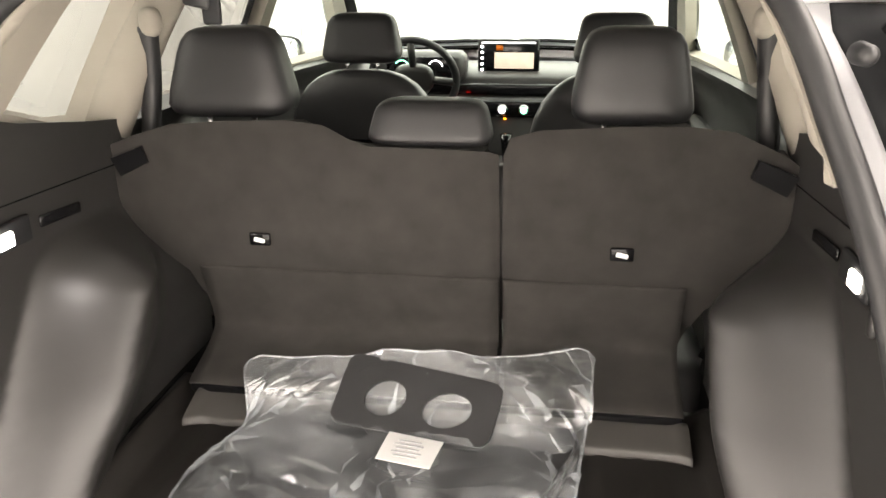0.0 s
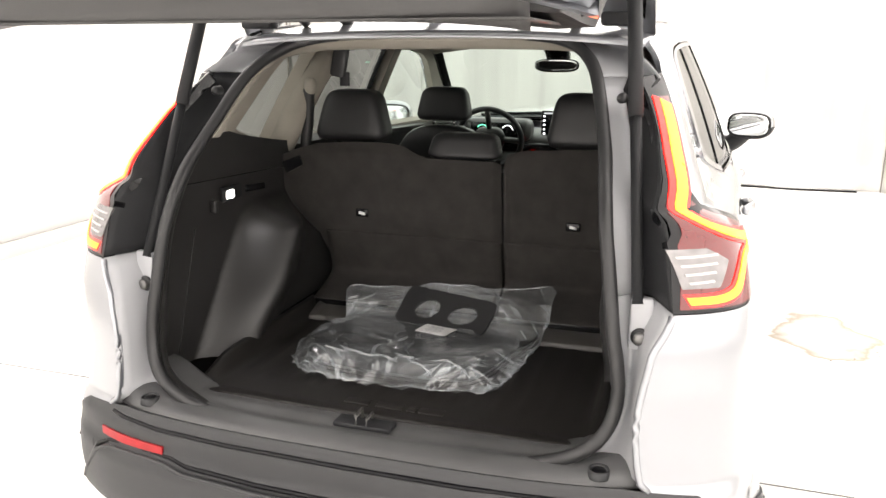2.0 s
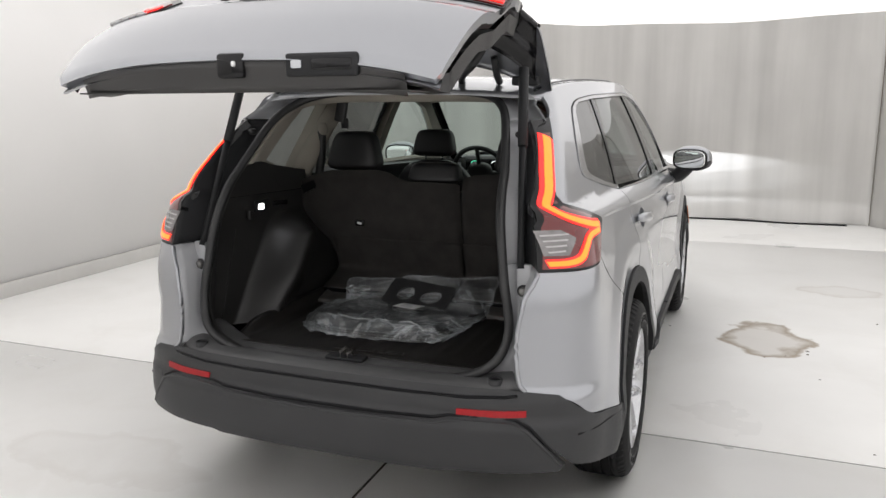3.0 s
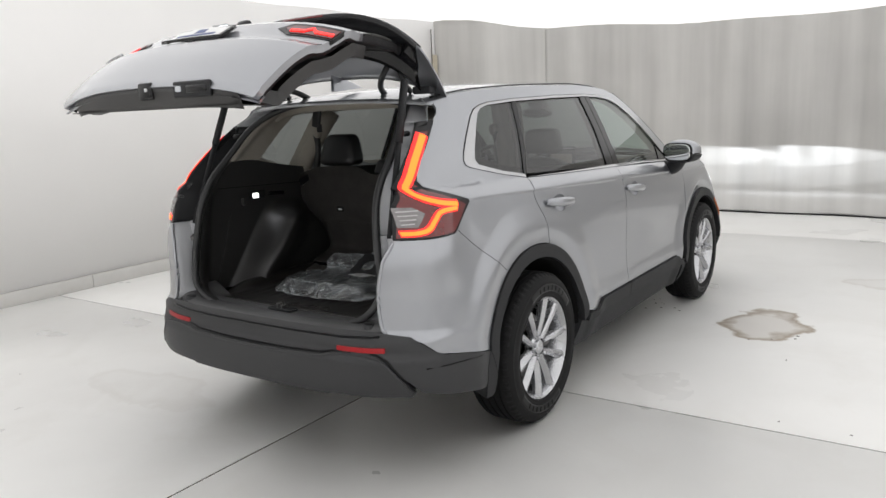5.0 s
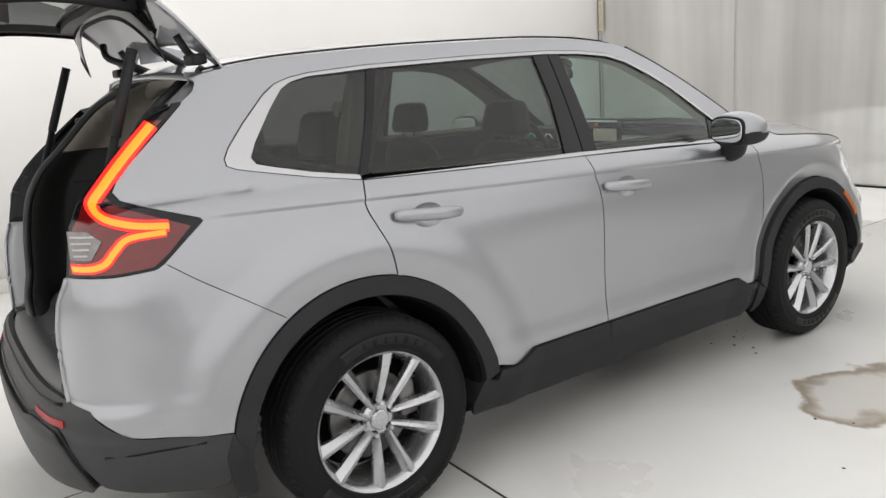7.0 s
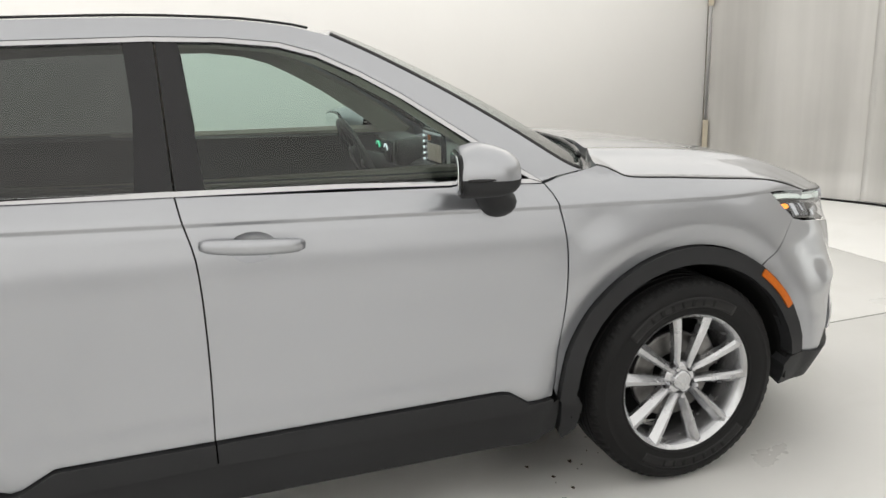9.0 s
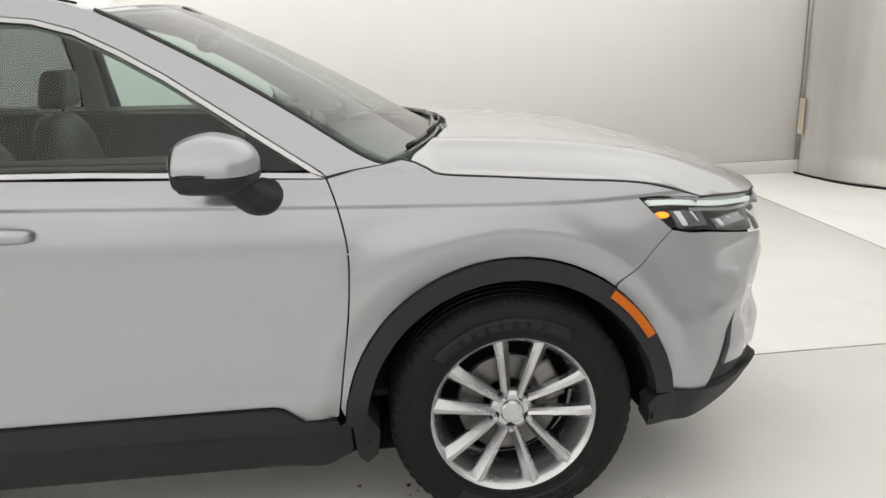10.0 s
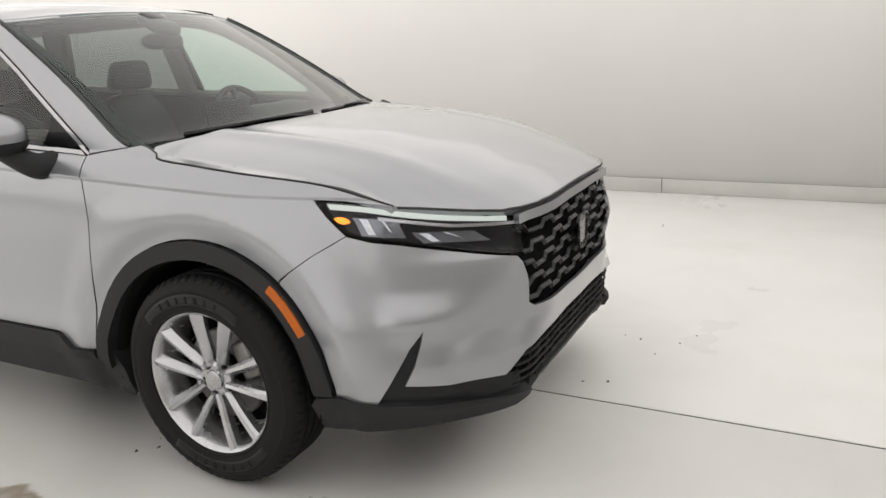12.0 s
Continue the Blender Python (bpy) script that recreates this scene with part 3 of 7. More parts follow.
def sheet_material():
    """Pale pearly sheeting with soft upright streaks."""
    m = material("pearly_sheeting", (0.53, 0.52, 0.50), 0.34, 0.3, 0.06, 1.2, 0.0)
    nt = m.node_tree
    b = nt.nodes["Principled BSDF"]
    co = nt.nodes.new("ShaderNodeTexCoord")
    mp = nt.nodes.new("ShaderNodeMapping")
    mp.inputs["Scale"].default_value = (2.0, 2.0, 0.12)
    nt.links.new(co.outputs["Object"], mp.inputs["Vector"])
    nz = nt.nodes.new("ShaderNodeTexNoise")
    nz.inputs["Scale"].default_value, nz.inputs["Detail"].default_value = 1.6, 7
    nt.links.new(mp.outputs["Vector"], nz.inputs["Vector"])
    mr = nt.nodes.new("ShaderNodeMapRange")
    mr.inputs["From Min"].default_value, mr.inputs["From Max"].default_value = 0.3, 0.7
    mr.inputs["To Min"].default_value, mr.inputs["To Max"].default_value = 0.84, 1.12
    nt.links.new(nz.outputs["Fac"], mr.inputs["Value"])
    src = b.inputs["Base Color"].links[0].from_socket
    ml = nt.nodes.new("ShaderNodeVectorMath")
    ml.operation = "SCALE"
    nt.links.new(src, ml.inputs[0])
    nt.links.new(mr.outputs["Result"], ml.inputs["Scale"])
    nt.links.new(ml.outputs["Vector"], b.inputs["Base Color"])
    return m


SHEET = sheet_material()

floor = tagged(part("floor", box((18, 24, 0.1), (0.5, 2, -0.055), 0), JOINT), "white epoxy floor with thin dark joints", "floor", kind="structure")
xs, ys = (WALL_X - 3, -0.099, 10.0), (-10.0, 1.440, 6.742, WALL_Y + 3)
for i in range(2):
    for j in range(3):
        slab_bm = box((xs[i + 1] - xs[i] - 0.014, ys[j + 1] - ys[j] - 0.014, 0.03), ((xs[i] + xs[i + 1]) / 2, (ys[j] + ys[j + 1]) / 2, -0.015), 0.003, 1)
        for v in slab_bm.verts:
            if abs(v.co.x - xs[1]) < 0.1:
                v.co.x -= 0.0115 * v.co.y
        part("slab", slab_bm, FLOOR, floor)

wall = tagged(part("wall_west", box((0.12, 24, 3.4), (WALL_X - 0.06, 1.0, 1.7), 0), WALL), "smooth white painted booth wall", "wall", kind="structure")
tagged(part("wall_east", box((0.12, 24, 3.4), (6.2, 1.0, 1.7), 0), WALL), "smooth white painted booth wall", "wall", kind="structure")
tagged(part("wall_south", box((14, 0.12, 3.4), (0.5, -8.0, 1.7), 0), WALL), "smooth white painted booth wall", "wall", kind="structure")
tagged(part("wall_north", box((14, 0.12, 3.4), (0.5, WALL_Y + 0.5, 1.7), 0), WALL), "plain white wall behind the sheeting", "wall", kind="structure")
y = -7.9
while y < WALL_Y:
    ln = 2.42
    flat_shade(tagged(part("baseboard", box((0.022, ln - 0.004, 0.125), (WALL_X + 0.011, y + ln / 2, 0.0625), 0.006), SKIRT), "pale grey skirting board along white wall", "baseboard", kind="structure"))
    y += ln


def hanging_sheets(line, label, amp, seed, seams=(), top=3.0):
    """Sheets hung side by side along a line on the floor."""
    rng = random.Random(seed)
    ph = [(rng.uniform(0, 6.3), rng.uniform(2, 15), rng.uniform(0.2, 1.0)) for _ in range(8)]
    pts = spline([(*p, 0) for p in line], 12)
    run = [0.0]
    for a, b in zip(pts, pts[1:]):
        run.append(run[-1] + (b - a).length)

    def at(d):
        d = max(0, min(run[-1], d))
        k = max(i for i in range(len(run) - 1) if run[i] <= d) if d < run[-1] else len(run) - 2
        t = (pts[k + 1] - pts[k]).normalized()
        return pts[k] + t * (d - run[k]), Vector((t.y, -t.x, 0))
    ends = [0.0, *seams, run[-1]]
    for i in range(len(ends) - 1):
        d0, d1 = ends[i] - 0.02, ends[i + 1] + 0.02
        tilt = rng.uniform(-0.006, 0.006)

        def fn(u, v):
            d = d0 + (d1 - d0) * u
            p, nrm = at(d)
            w = sum(k * math.sin(f * d + q + 0.6 * v) for q, f, k in ph) / 3
            fold = 0.35 + 0.65 * abs(2 * v - 1)
            return p + nrm * (amp * w * fold + 0.004 * (i % 2) + tilt * (u - 0.5)) + Vector((0, 0, 0.010 + v * top + 0.010 * math.sin(d * 5.1) * (1 - v) ** 8))
        ob = part("wall_sheet", grid(fn, 90, 10, 0.004, at((d0 + d1) / 2)[1]), SHEET)
        tagged(ob, label, "wall sheet", "sheets hung along the back wall")


hanging_sheets([(2.80, 8.42), (1.0, 8.47), (-1.2, 8.45), (-2.4, 8.38), (-3.1, 8.08), (-3.55, 7.75), (-4.22, 7.62)], "pale pearly sheet hung along the back wall", 0.016, 3, (5.50,))
hanging_sheets([(4.35, 5.55), (3.6, 6.96), (2.80, 8.42)], "pale smooth sheet on the angled side panel", 0.004, 5)
cable_line = [(2.55, 8.34), (1.9, 8.31), (1.2, 8.38), (0.4, 8.36), (-0.4, 8.39), (-1.2, 8.37), (-1.9, 8.35), (-2.5, 8.28), (-3.05, 8.03), (-3.5, 7.72), (-3.85, 7.61), (-4.19, 7.56)]
tagged(part("cable", tube(spline([(*p, 0.011) for p in cable_line], 8), 0.011, 8), RUBBER), "thin black cable lying along the hung sheeting", "cable")
# plain dark brown for the strips along the two upright joints
SEAM = material("dark_joint_brown", (0.20, 0.18, 0.155), 0.8, 0, 0.15, 5)
TAPE = material("beige_tape", (0.52, 0.47, 0.37), 0.6, 0, 0.08, 12, 0.1, 200)
flat_shade(tagged(part("wall_joint_strip", box((0.014, 0.010, 2.7), (-4.262, 7.600, 1.35), 0.003), SEAM), "narrow dark strip in the wall joint", "joint strip"))
flat_shade(tagged(part("wall_joint_strip", box((0.012, 0.010, 2.6), (2.800, 8.395, 1.31), 0.003), SEAM), "narrow dark strip between two hung sheets", "joint strip"))
for z0, z1 in ((0.385, 0.735), (1.94, 2.32)):
    tape = flat_shade(tagged(part("tape", box((0.075, 0.005, z1 - z0), (0, 0, 0), 0.002, 1), TAPE), "beige tape stuck over the sheeting joint", "tape"))
    tape.matrix_world = pose(-4.205, 7.592, (z0 + z1) / 2, 0, 0, 11)


# glowing drops at the unseen far side and start end, added as side light
CEILING_AND_SIDE_GLOW = spline(V2([(-5.5, 2.82), (-3.0, 2.82), (-0.5, 2.82), (2.0, 2.82), (4.4, 2.80), (5.5, 2.50), (5.95, 1.80), (6.06, 0.90)]), 8)


rng = random.Random(4)
FLAKE = material("dry_dirt", (0.075, 0.06, 0.045), 0.9, 0, 0.3, 40)
flakes = bmesh.new()
for cx, cy, n, spread in ((0.70, 3.42, 8, 0.08), (0.78, 3.26, 4, 0.05), (-0.90, 4.85, 5, 0.16), (-3.1, 4.48, 2, 0.05), (1.55, 2.92, 4, 0.08), (2.4, 3.2, 3, 0.3), (-0.35, 4.75, 2, 0.05), (2.0, 1.9, 3, 0.3)):
    for k in range(n):
        px, py, r = cx + rng.gauss(0, spread), cy + rng.gauss(0, spread), rng.uniform(0.003, 0.011)
        vs = [flakes.verts.new((px + r * rng.uniform(0.5, 1.3) * math.cos(a), py + r * rng.uniform(0.4, 1.0) * math.sin(a), 0.0012)) for a in np.linspace(0, 2 * math.pi, 7)[:-1]]
        top = flakes.verts.new((px, py, 0.003 + 0.3 * r))
        for i in range(6):
            flakes.faces.new((vs[i - 1], vs[i], top))
tagged(part("floor_dirt", flakes, FLAKE), "scattered crumbs of dark dry dirt on floor", "dirt", kind="stuff")


# the fabric dips over the sheeting; the low start end is added glow
def ceiling_fn(u, v):
    yy = -8.0 + 17.2 * v
    p = CEILING_AND_SIDE_GLOW[min(int(u * 56), 55)].lerp(CEILING_AND_SIDE_GLOW[min(int(u * 56), 55) + 1], u * 56 - min(int(u * 56), 55))
    x = p.x
    z = p.y * (1 - 0.62 * smooth(-6.2, -7.95, yy)) - 0.20 * math.exp(-((x - 1.0) / 2.6) ** 2) * (0.75 + 0.25 * math.sin(yy * 1.9)) + 0.05 * noise.noise(Vector((x * 0.7, yy * 0.7, 3.0))) - 0.20 * smooth(6.9, 8.35, yy) * smooth(-4.3, -2.6, x)
    return Vector((x, yy, z))


ceiling = part("ceiling", grid(ceiling_fn, 56, 60, 0.01, (0, 0, -1)), FABRIC)
tagged(ceiling, "glowing white fabric ceiling in soft waves, with added glowing drops out of view", "ceiling", kind="structure")


# ---- car: outer shell ----
# edges along the shoulder line
def bowl_line(y, z, n=28):
    return [Vector((y + 0.066 * math.cos(2 * math.pi * i / n), z + 0.043 * math.sin(2 * math.pi * i / n))) for i in range(n)]


def handle_bowl(y, z, s, parent):
    """The hollow pressed into the door behind its handle."""
    def fn(u, v):
        a, r = 2 * math.pi * u, v
        yy, zz = y + 0.067 * r * math.cos(a), z + 0.044 * r * math.sin(a)
        return Vector((s * (side_x(yy, zz) - 0.001 - 0.024 * (1 - r ** 2.6)), yy, zz))
    part("handle_recess", grid(fn, 28, 8, 0.0, (s, 0, 0)), PAINT, parent)


SHOULDER = [((0, 1.2 + d, 0), (0.046, 1, 0)) for d in (0.0032, 0.0, -0.0045, -0.009, -0.0125, -0.03)]
car = thing("car", "silver compact SUV with its tailgate raised, black lower cladding", "car")

REAR_ARCH, FRONT_ARCH = (1.035, 0.365, 0.528, 0.462), (3.75, 0.36, 0.506, 0.445)


def arch_pts(a, r, t0, t1, n=22):
    return arc(a[0], a[1], r, t0, t1, n)


def tail_outline():
    return V2([(0.180, 1.045), (0.27, 1.046), (0.395, 1.050), (0.42, 1.062), (0.552, 1.163), (0.545, 1.172), (0.40, 1.222), (0.35, 1.243), (0.336, 1.270), (0.365, 1.315), (0.596, 1.505), (0.60, 1.512), (0.525, 1.503),
               (0.478, 1.462), (0.40, 1.392), (0.325, 1.325), (0.268, 1.268), (0.213, 1.185), (0.192, 1.10)])


CHROME_OUT = V2([(1.115, 1.209), (0.95, 1.238), (0.80, 1.271), (0.71, 1.292), (0.682, 1.305), (0.680, 1.325), (0.70, 1.357), (0.77, 1.43), (0.86, 1.512), (0.91, 1.545), (0.97, 1.563), (1.05, 1.575), (1.27, 1.588), (1.7, 1.597), (2.10, 1.599),
                 (2.30, 1.591), (2.463, 1.573), (2.57, 1.541), (2.69, 1.482), (2.81, 1.412), (2.965, 1.307), (3.12, 1.200), (3.238, 1.119)])
ROOF_EDGE = curve([(0.60, 1.575), (0.75, 1.608), (1.0, 1.634), (1.5, 1.652), (2.0, 1.656), (2.3, 1.645), (2.5, 1.622), (2.62, 1.592)])
# windscreen border on the side: from the roof down to the cowl
SCREEN_EDGE = V2([(2.62, 1.592), (2.75, 1.528), (2.95, 1.418), (3.15, 1.295), (3.33, 1.175), (3.40, 1.142)])
DOOR_R = V2([(1.120, 1.207), (1.098, 1.165), (1.095, 1.12), (1.118, 1.06), (1.150, 0.98), (1.168, 0.905), (1.170, 0.873)])
DOOR_B = V2([(2.126, 1.172), (2.14, 1.10), (2.163, 1.0), (2.17, 0.85), (2.168, 0.65), (2.160, 0.468)])
DOOR_F = V2([(3.238, 1.117), (3.262, 1.06), (3.284, 0.95), (3.286, 0.86), (3.274, 0.72), (3.245, 0.53), (3.228, 0.418)])
HOOD_LINE = V2([(3.455, 1.152), (3.49, 1.142), (3.526, 1.124), (3.569, 1.107), (3.73, 1.093), (3.89, 1.077), (4.13, 1.048), (4.261, 1.018), (4.389, 0.975)])
HEAD_SIDE = V2([(4.389, 0.975), (4.25, 0.992), (4.163, 0.999), (4.206, 0.955), (4.272, 0.896)])
BUMP_SEAM = V2([(4.272, 0.895), (4.19, 0.845), (4.072, 0.762)])
for s in (1, -1):
    ra = arch_pts(REAR_ARCH, REAR_ARCH[2], 75.2, 163.5)
    tail = tail_outline()
    # quarter panel, roof rail and front pillar in one pressing
    poly = spline(DOOR_R[::-1], 3)[::-1] + ra + V2([(0.40, 0.545), (0.25, 0.574), (0.225, 0.585), (0.165, 0.645)])
    poly += [Vector((y0, z)) for y0, z in ((0.125, 0.66), (0.128, 0.75), (0.132, 0.85), (0.145, 0.95), (0.176, 1.04))]
    poly += tail[:12] + V2([(0.64, 1.54), (0.655, 1.562), (0.66, 1.585)])
    poly += [Vector((yy, ROOF_EDGE(yy))) for yy in np.linspace(0.68, 2.60, 40)] + spline(SCREEN_EDGE, 4) + V2([(3.30, 1.128)])
    poly += CHROME_OUT[::-1]
    side_part("body_side", poly, s, PAINT, car, step=0.018, lines=SHOULDER)
    # doors
    door_poly = spline(DOOR_R, 3) + arch_pts(REAR_ARCH, REAR_ARCH[2], 75.0, 8.5)[1:] + V2([(1.63, 0.423), (1.66, 0.430), (1.74, 0.468)]) + spline(DOOR_B[::-1], 3)
    rear_door = side_part("rear_door", door_poly, s, PAINT, car, step=0.018, lines=SHOULDER, holes=(bowl_line(1.3235, 1.060),))
    door_poly = spline(DOOR_B, 3) + V2([(3.045, 0.468), (3.07, 0.463), (3.13, 0.422)]) + spline(DOOR_F[::-1], 3)
    front_door = side_part("front_door", door_poly, s, PAINT, car, lines=SHOULDER, holes=(bowl_line(2.318, 1.022),))
    handle_bowl(1.3235, 1.060, s, rear_door)
    handle_bowl(2.318, 1.022, s, front_door)
    # thin seam between the rear bumper skin and the quarter
    part("panel_seam", tube([Vector((s * (side_x(p.x, p.y) - 0.0006), p.x, p.y)) for p in spline(V2([(0.427, 1.056), (0.52, 0.985), (0.64, 0.903), (0.752, 0.824)]), 6)], 0.0018, 6), SEAL, car)
    # front wing
    fa = arch_pts(FRONT_ARCH, FRONT_ARCH[2], 174, 50.5)
    poly = spline(DOOR_F, 3)[:-1] + fa + BUMP_SEAM[::-1] + HEAD_SIDE[::-1][1:] + spline(HOOD_LINE[::-1], 3)[1:] + V2([(3.40, 1.142), (3.30, 1.128)])
    side_part("front_wing", poly, s, PAINT, car, step=0.015, lines=SHOULDER)
    # bright window surround
    q_in = V2([(1.115, 1.224), (0.95, 1.254), (0.83, 1.284), (0.775, 1.300), (0.762, 1.322), (0.79, 1.368), (0.87, 1.468), (0.925, 1.527), (0.965, 1.549), (1.03, 1.563), (1.27, 1.576), (1.7, 1.585), (2.10, 1.587),
               (2.295, 1.579), (2.455, 1.562), (2.565, 1.530), (2.683, 1.471), (2.803, 1.401), (2.958, 1.295), (3.113, 1.189), (3.196, 1.132)])
    belt_low = V2([(2.12, 1.173), (1.118, 1.209)])
    belt_up = V2([(2.12, 1.187), (1.115, 1.224)])
    side_part("window_surround", CHROME_OUT[:-1] + V2([(3.236, 1.121), (3.196, 1.132)]) + q_in[::-1][1:], s, CHROME, car, 0.005, 0.016, 0, 0.05, label="bright chrome window surround")
    side_part("belt_trim", V2([(3.232, 1.118), (2.6, 1.155)]) + belt_low + belt_up + V2([(2.6, 1.168), (3.196, 1.131)]), s, CHROME, car, 0.006, 0.016, 0, 0.05, label="thin chrome belt line")
    # panes and black pillars
    side_part("quarter_window", V2([(0.775, 1.31), (0.762, 1.322), (0.79, 1.368), (0.87, 1.468), (0.925, 1.522), (0.965, 1.545), (1.03, 1.566), (1.265, 1.578), (1.198, 1.40), (1.118, 1.221), (0.95, 1.252), (0.83, 1.282)]), s, TINT, car, -0.006, 0.004, 0, 0.04, label="dark privacy glass")
    side_part("pane", V2([(1.30, 1.579), (1.7, 1.588), (2.035, 1.590), (2.045, 1.40), (2.03, 1.188), (1.14, 1.220), (1.22, 1.40)]), s, TINT, rear_door, -0.006, 0.004, 0, 0.04, label="dark privacy glass")
    side_part("pane", V2([(2.175, 1.587), (2.295, 1.582), (2.455, 1.565), (2.565, 1.533), (2.683, 1.474), (2.803, 1.404), (2.958, 1.298), (3.11, 1.192), (3.19, 1.134), (2.205, 1.182), (2.19, 1.40)]), s, GREEN, front_door, -0.006, 0.004, 0, 0.04, label="lightly green tinted glass")
    side_part("window_divider", V2([(1.262, 1.578), (1.302, 1.580), (1.225, 1.40), (1.142, 1.220), (1.116, 1.221), (1.195, 1.40)]), s, BLACK, rear_door, -0.002, 0.02, 0, 0.05)
    side_part("pillar_cover", V2([(2.032, 1.589), (2.112, 1.589), (2.118, 1.40), (2.124, 1.186), (2.026, 1.190), (2.042, 1.40)]), s, BLACK, rear_door, 0.0, 0.02, 0, 0.05)
    side_part("pillar_cover", V2([(2.118, 1.589), (2.178, 1.588), (2.192, 1.40), (2.208, 1.183), (2.130, 1.186), (2.124, 1.40)]), s, BLACK, front_door, 0.0, 0.02, 0, 0.05)
    side_part("mirror_sail", V2([(3.02, 1.243), (3.176, 1.138), (3.00, 1.147)]), s, BLACK, front_door, -0.002, 0.01, 0, 0.05)
    # cladding
    ring = arch_pts(REAR_ARCH, REAR_ARCH[2], 6, 164) + arch_pts(REAR_ARCH, REAR_ARCH[3], 176, 4)
    side_part("arch_cladding", ring, s, CLAD, car, 0.010, 0.035, 0.001, 0.04, label="grained black wheel arch cladding")
    side_part("arch_cladding_foot", V2([(0.522, 0.52), (0.578, 0.418), (0.582, 0.36), (0.592, 0.300), (0.575, 0.285), (0.520, 0.292), (0.500, 0.36), (0.492, 0.45)]), s, CLAD, car, 0.008, 0.06, 0.001, 0.03, label="grained black foot of the rear arch cladding")
    ring = arch_pts(FRONT_ARCH, FRONT_ARCH[2], 6, 175) + arch_pts(FRONT_ARCH, FRONT_ARCH[3], 180, 7)
    side_part("arch_cladding", ring, s, CLAD, car, 0.024, 0.05, 0.001, 0.04, label="grained black wheel arch cladding")
    side_part("door_cladding", V2([(1.565, 0.425), (1.63, 0.420), (1.66, 0.427), (1.74, 0.466), (2.160, 0.466), (2.160, 0.395), (1.545, 0.385)]), s, CLAD, rear_door, 0.017, 0.03, 0.001, 0.05)
    side_part("door_cladding", V2([(2.163, 0.466), (3.045, 0.466), (3.07, 0.461), (3.13, 0.420), (3.224, 0.416), (3.230, 0.385), (2.163, 0.395)]), s, CLAD, front_door, 0.017, 0.03, 0.001, 0.05)
    side_part("sill", V2([(1.50, 0.40), (1.545, 0.385), (2.163, 0.394), (3.230, 0.384), (3.26, 0.40), (3.26, 0.27), (3.18, 0.235), (2.2, 0.235), (1.47, 0.245), (1.455, 0.30)]), s, CLAD, car, -0.006, 0.12, 0.001, 0.05)
    # side marker on the front arch
    mk = arc(FRONT_ARCH[0], FRONT_ARCH[1], 0.500, 30.5, 52, 8) + arc(FRONT_ARCH[0], FRONT_ARCH[1], 0.474, 52, 30.5, 8)
    side_part("side_marker", mk, s, AMBER, car, 0.030, 0.012, 0, 0.04, label="amber side marker")
    # mud flap behind the front wheel
    side_part("mud_flap", V2([(3.262, 0.42), (3.30, 0.44), (3.345, 0.36), (3.335, 0.26), (3.30, 0.215), (3.275, 0.25)]), s, CLAD, car, 0.004, 0.10, 0, 0.05)

# ---- roof, windscreen and bonnet ----


def roof_fn(u, v):
    f = 2 * u - 1
    y0, y1 = 0.66 - 0.06 * (1 - f * f), 2.60 + 0.115 * (1 - f * f)
    yy = y0 + (y1 - y0) * v
    ye = min(yy, 2.60)
    xe = side_x(ye, ROOF_EDGE(ye)) - 0.004
    drop = 0.13 * max(0, yy - 2.5) ** 1.5 + 0.05 * max(0, 0.9 - yy) ** 2
    return Vector((f * xe, yy, ROOF_EDGE(ye) - 0.004 + 0.042 * (1 - abs(f) ** 2.4) - drop))


part("roof", grid(roof_fn, 40, 60, 0.012), PAINT, car)
for s in (1, -1):
    ditch = [Vector((s * (side_x(yy, ROOF_EDGE(yy)) - 0.045), yy, ROOF_EDGE(yy) + 0.008)) for yy in np.linspace(0.70, 2.56, 40)]
    part("roof_strip", tube(ditch, 0.0045, 6), BLACK, car)


def screen_fn(u, v):
    """Windscreen: u across, v from the roof down to the cowl."""
    f = 2 * u - 1
    e0 = spline(SCREEN_EDGE, 8)
    k = v * (len(e0) - 1)
    i = min(int(k), len(e0) - 2)
    p = e0[i].lerp(e0[i + 1], k - i)
    x = side_x(p.x, p.y) - 0.02
    g = 1 - f * f
    return Vector((f * x, p.x + (0.09 + 0.15 * v) * g, p.y + (0.032 - 0.012 * v) * g))


screen = part("windscreen", grid(screen_fn, 30, 24, 0.004, (0, 1, 1)), GREEN, car, "lightly tinted windscreen")


def screen_band(name, u0, u1, v0, v1, mat):
    part(name, grid(lambda a, b: screen_fn(u0 + (u1 - u0) * a, v0 + (v1 - v0) * b) + Vector((0, -0.008, -0.012)), 30, 10, 0.002, (0, 1, 1)), mat, screen)


screen_band("black_border", 0.0, 0.035, 0.0, 1.0, BLACK)
screen_band("black_border", 0.965, 1.0, 0.0, 1.0, BLACK)
screen_band("black_border", 0.035, 0.965, 0.0, 0.06, BLACK)
screen_band("black_border", 0.035, 0.965, 0.93, 1.0, BLACK)
for s in (1, -1):
    part("screen_seal", tube([screen_fn(0.0 if s < 0 else 1.0, v) + Vector((s * 0.01, 0, 0.004)) for v in np.linspace(0, 0.98, 24)], 0.006, 6), SEAL, car)

hood_mid = curve([(3.4, 1.185), (3.6, 1.178), (3.99, 1.150), (4.2, 1.118), (4.34, 1.090), (4.49, 1.045), (4.60, 1.010), (4.69, 0.970), (4.76, 0.938)])
hood_edge = curve([(3.4, 1.150), (3.53, 1.124), (3.57, 1.107), (3.73, 1.093), (3.89, 1.077), (4.13, 1.048), (4.26, 1.018), (4.39, 0.975), (4.55, 0.94), (4.69, 0.910), (4.79, 0.905)])


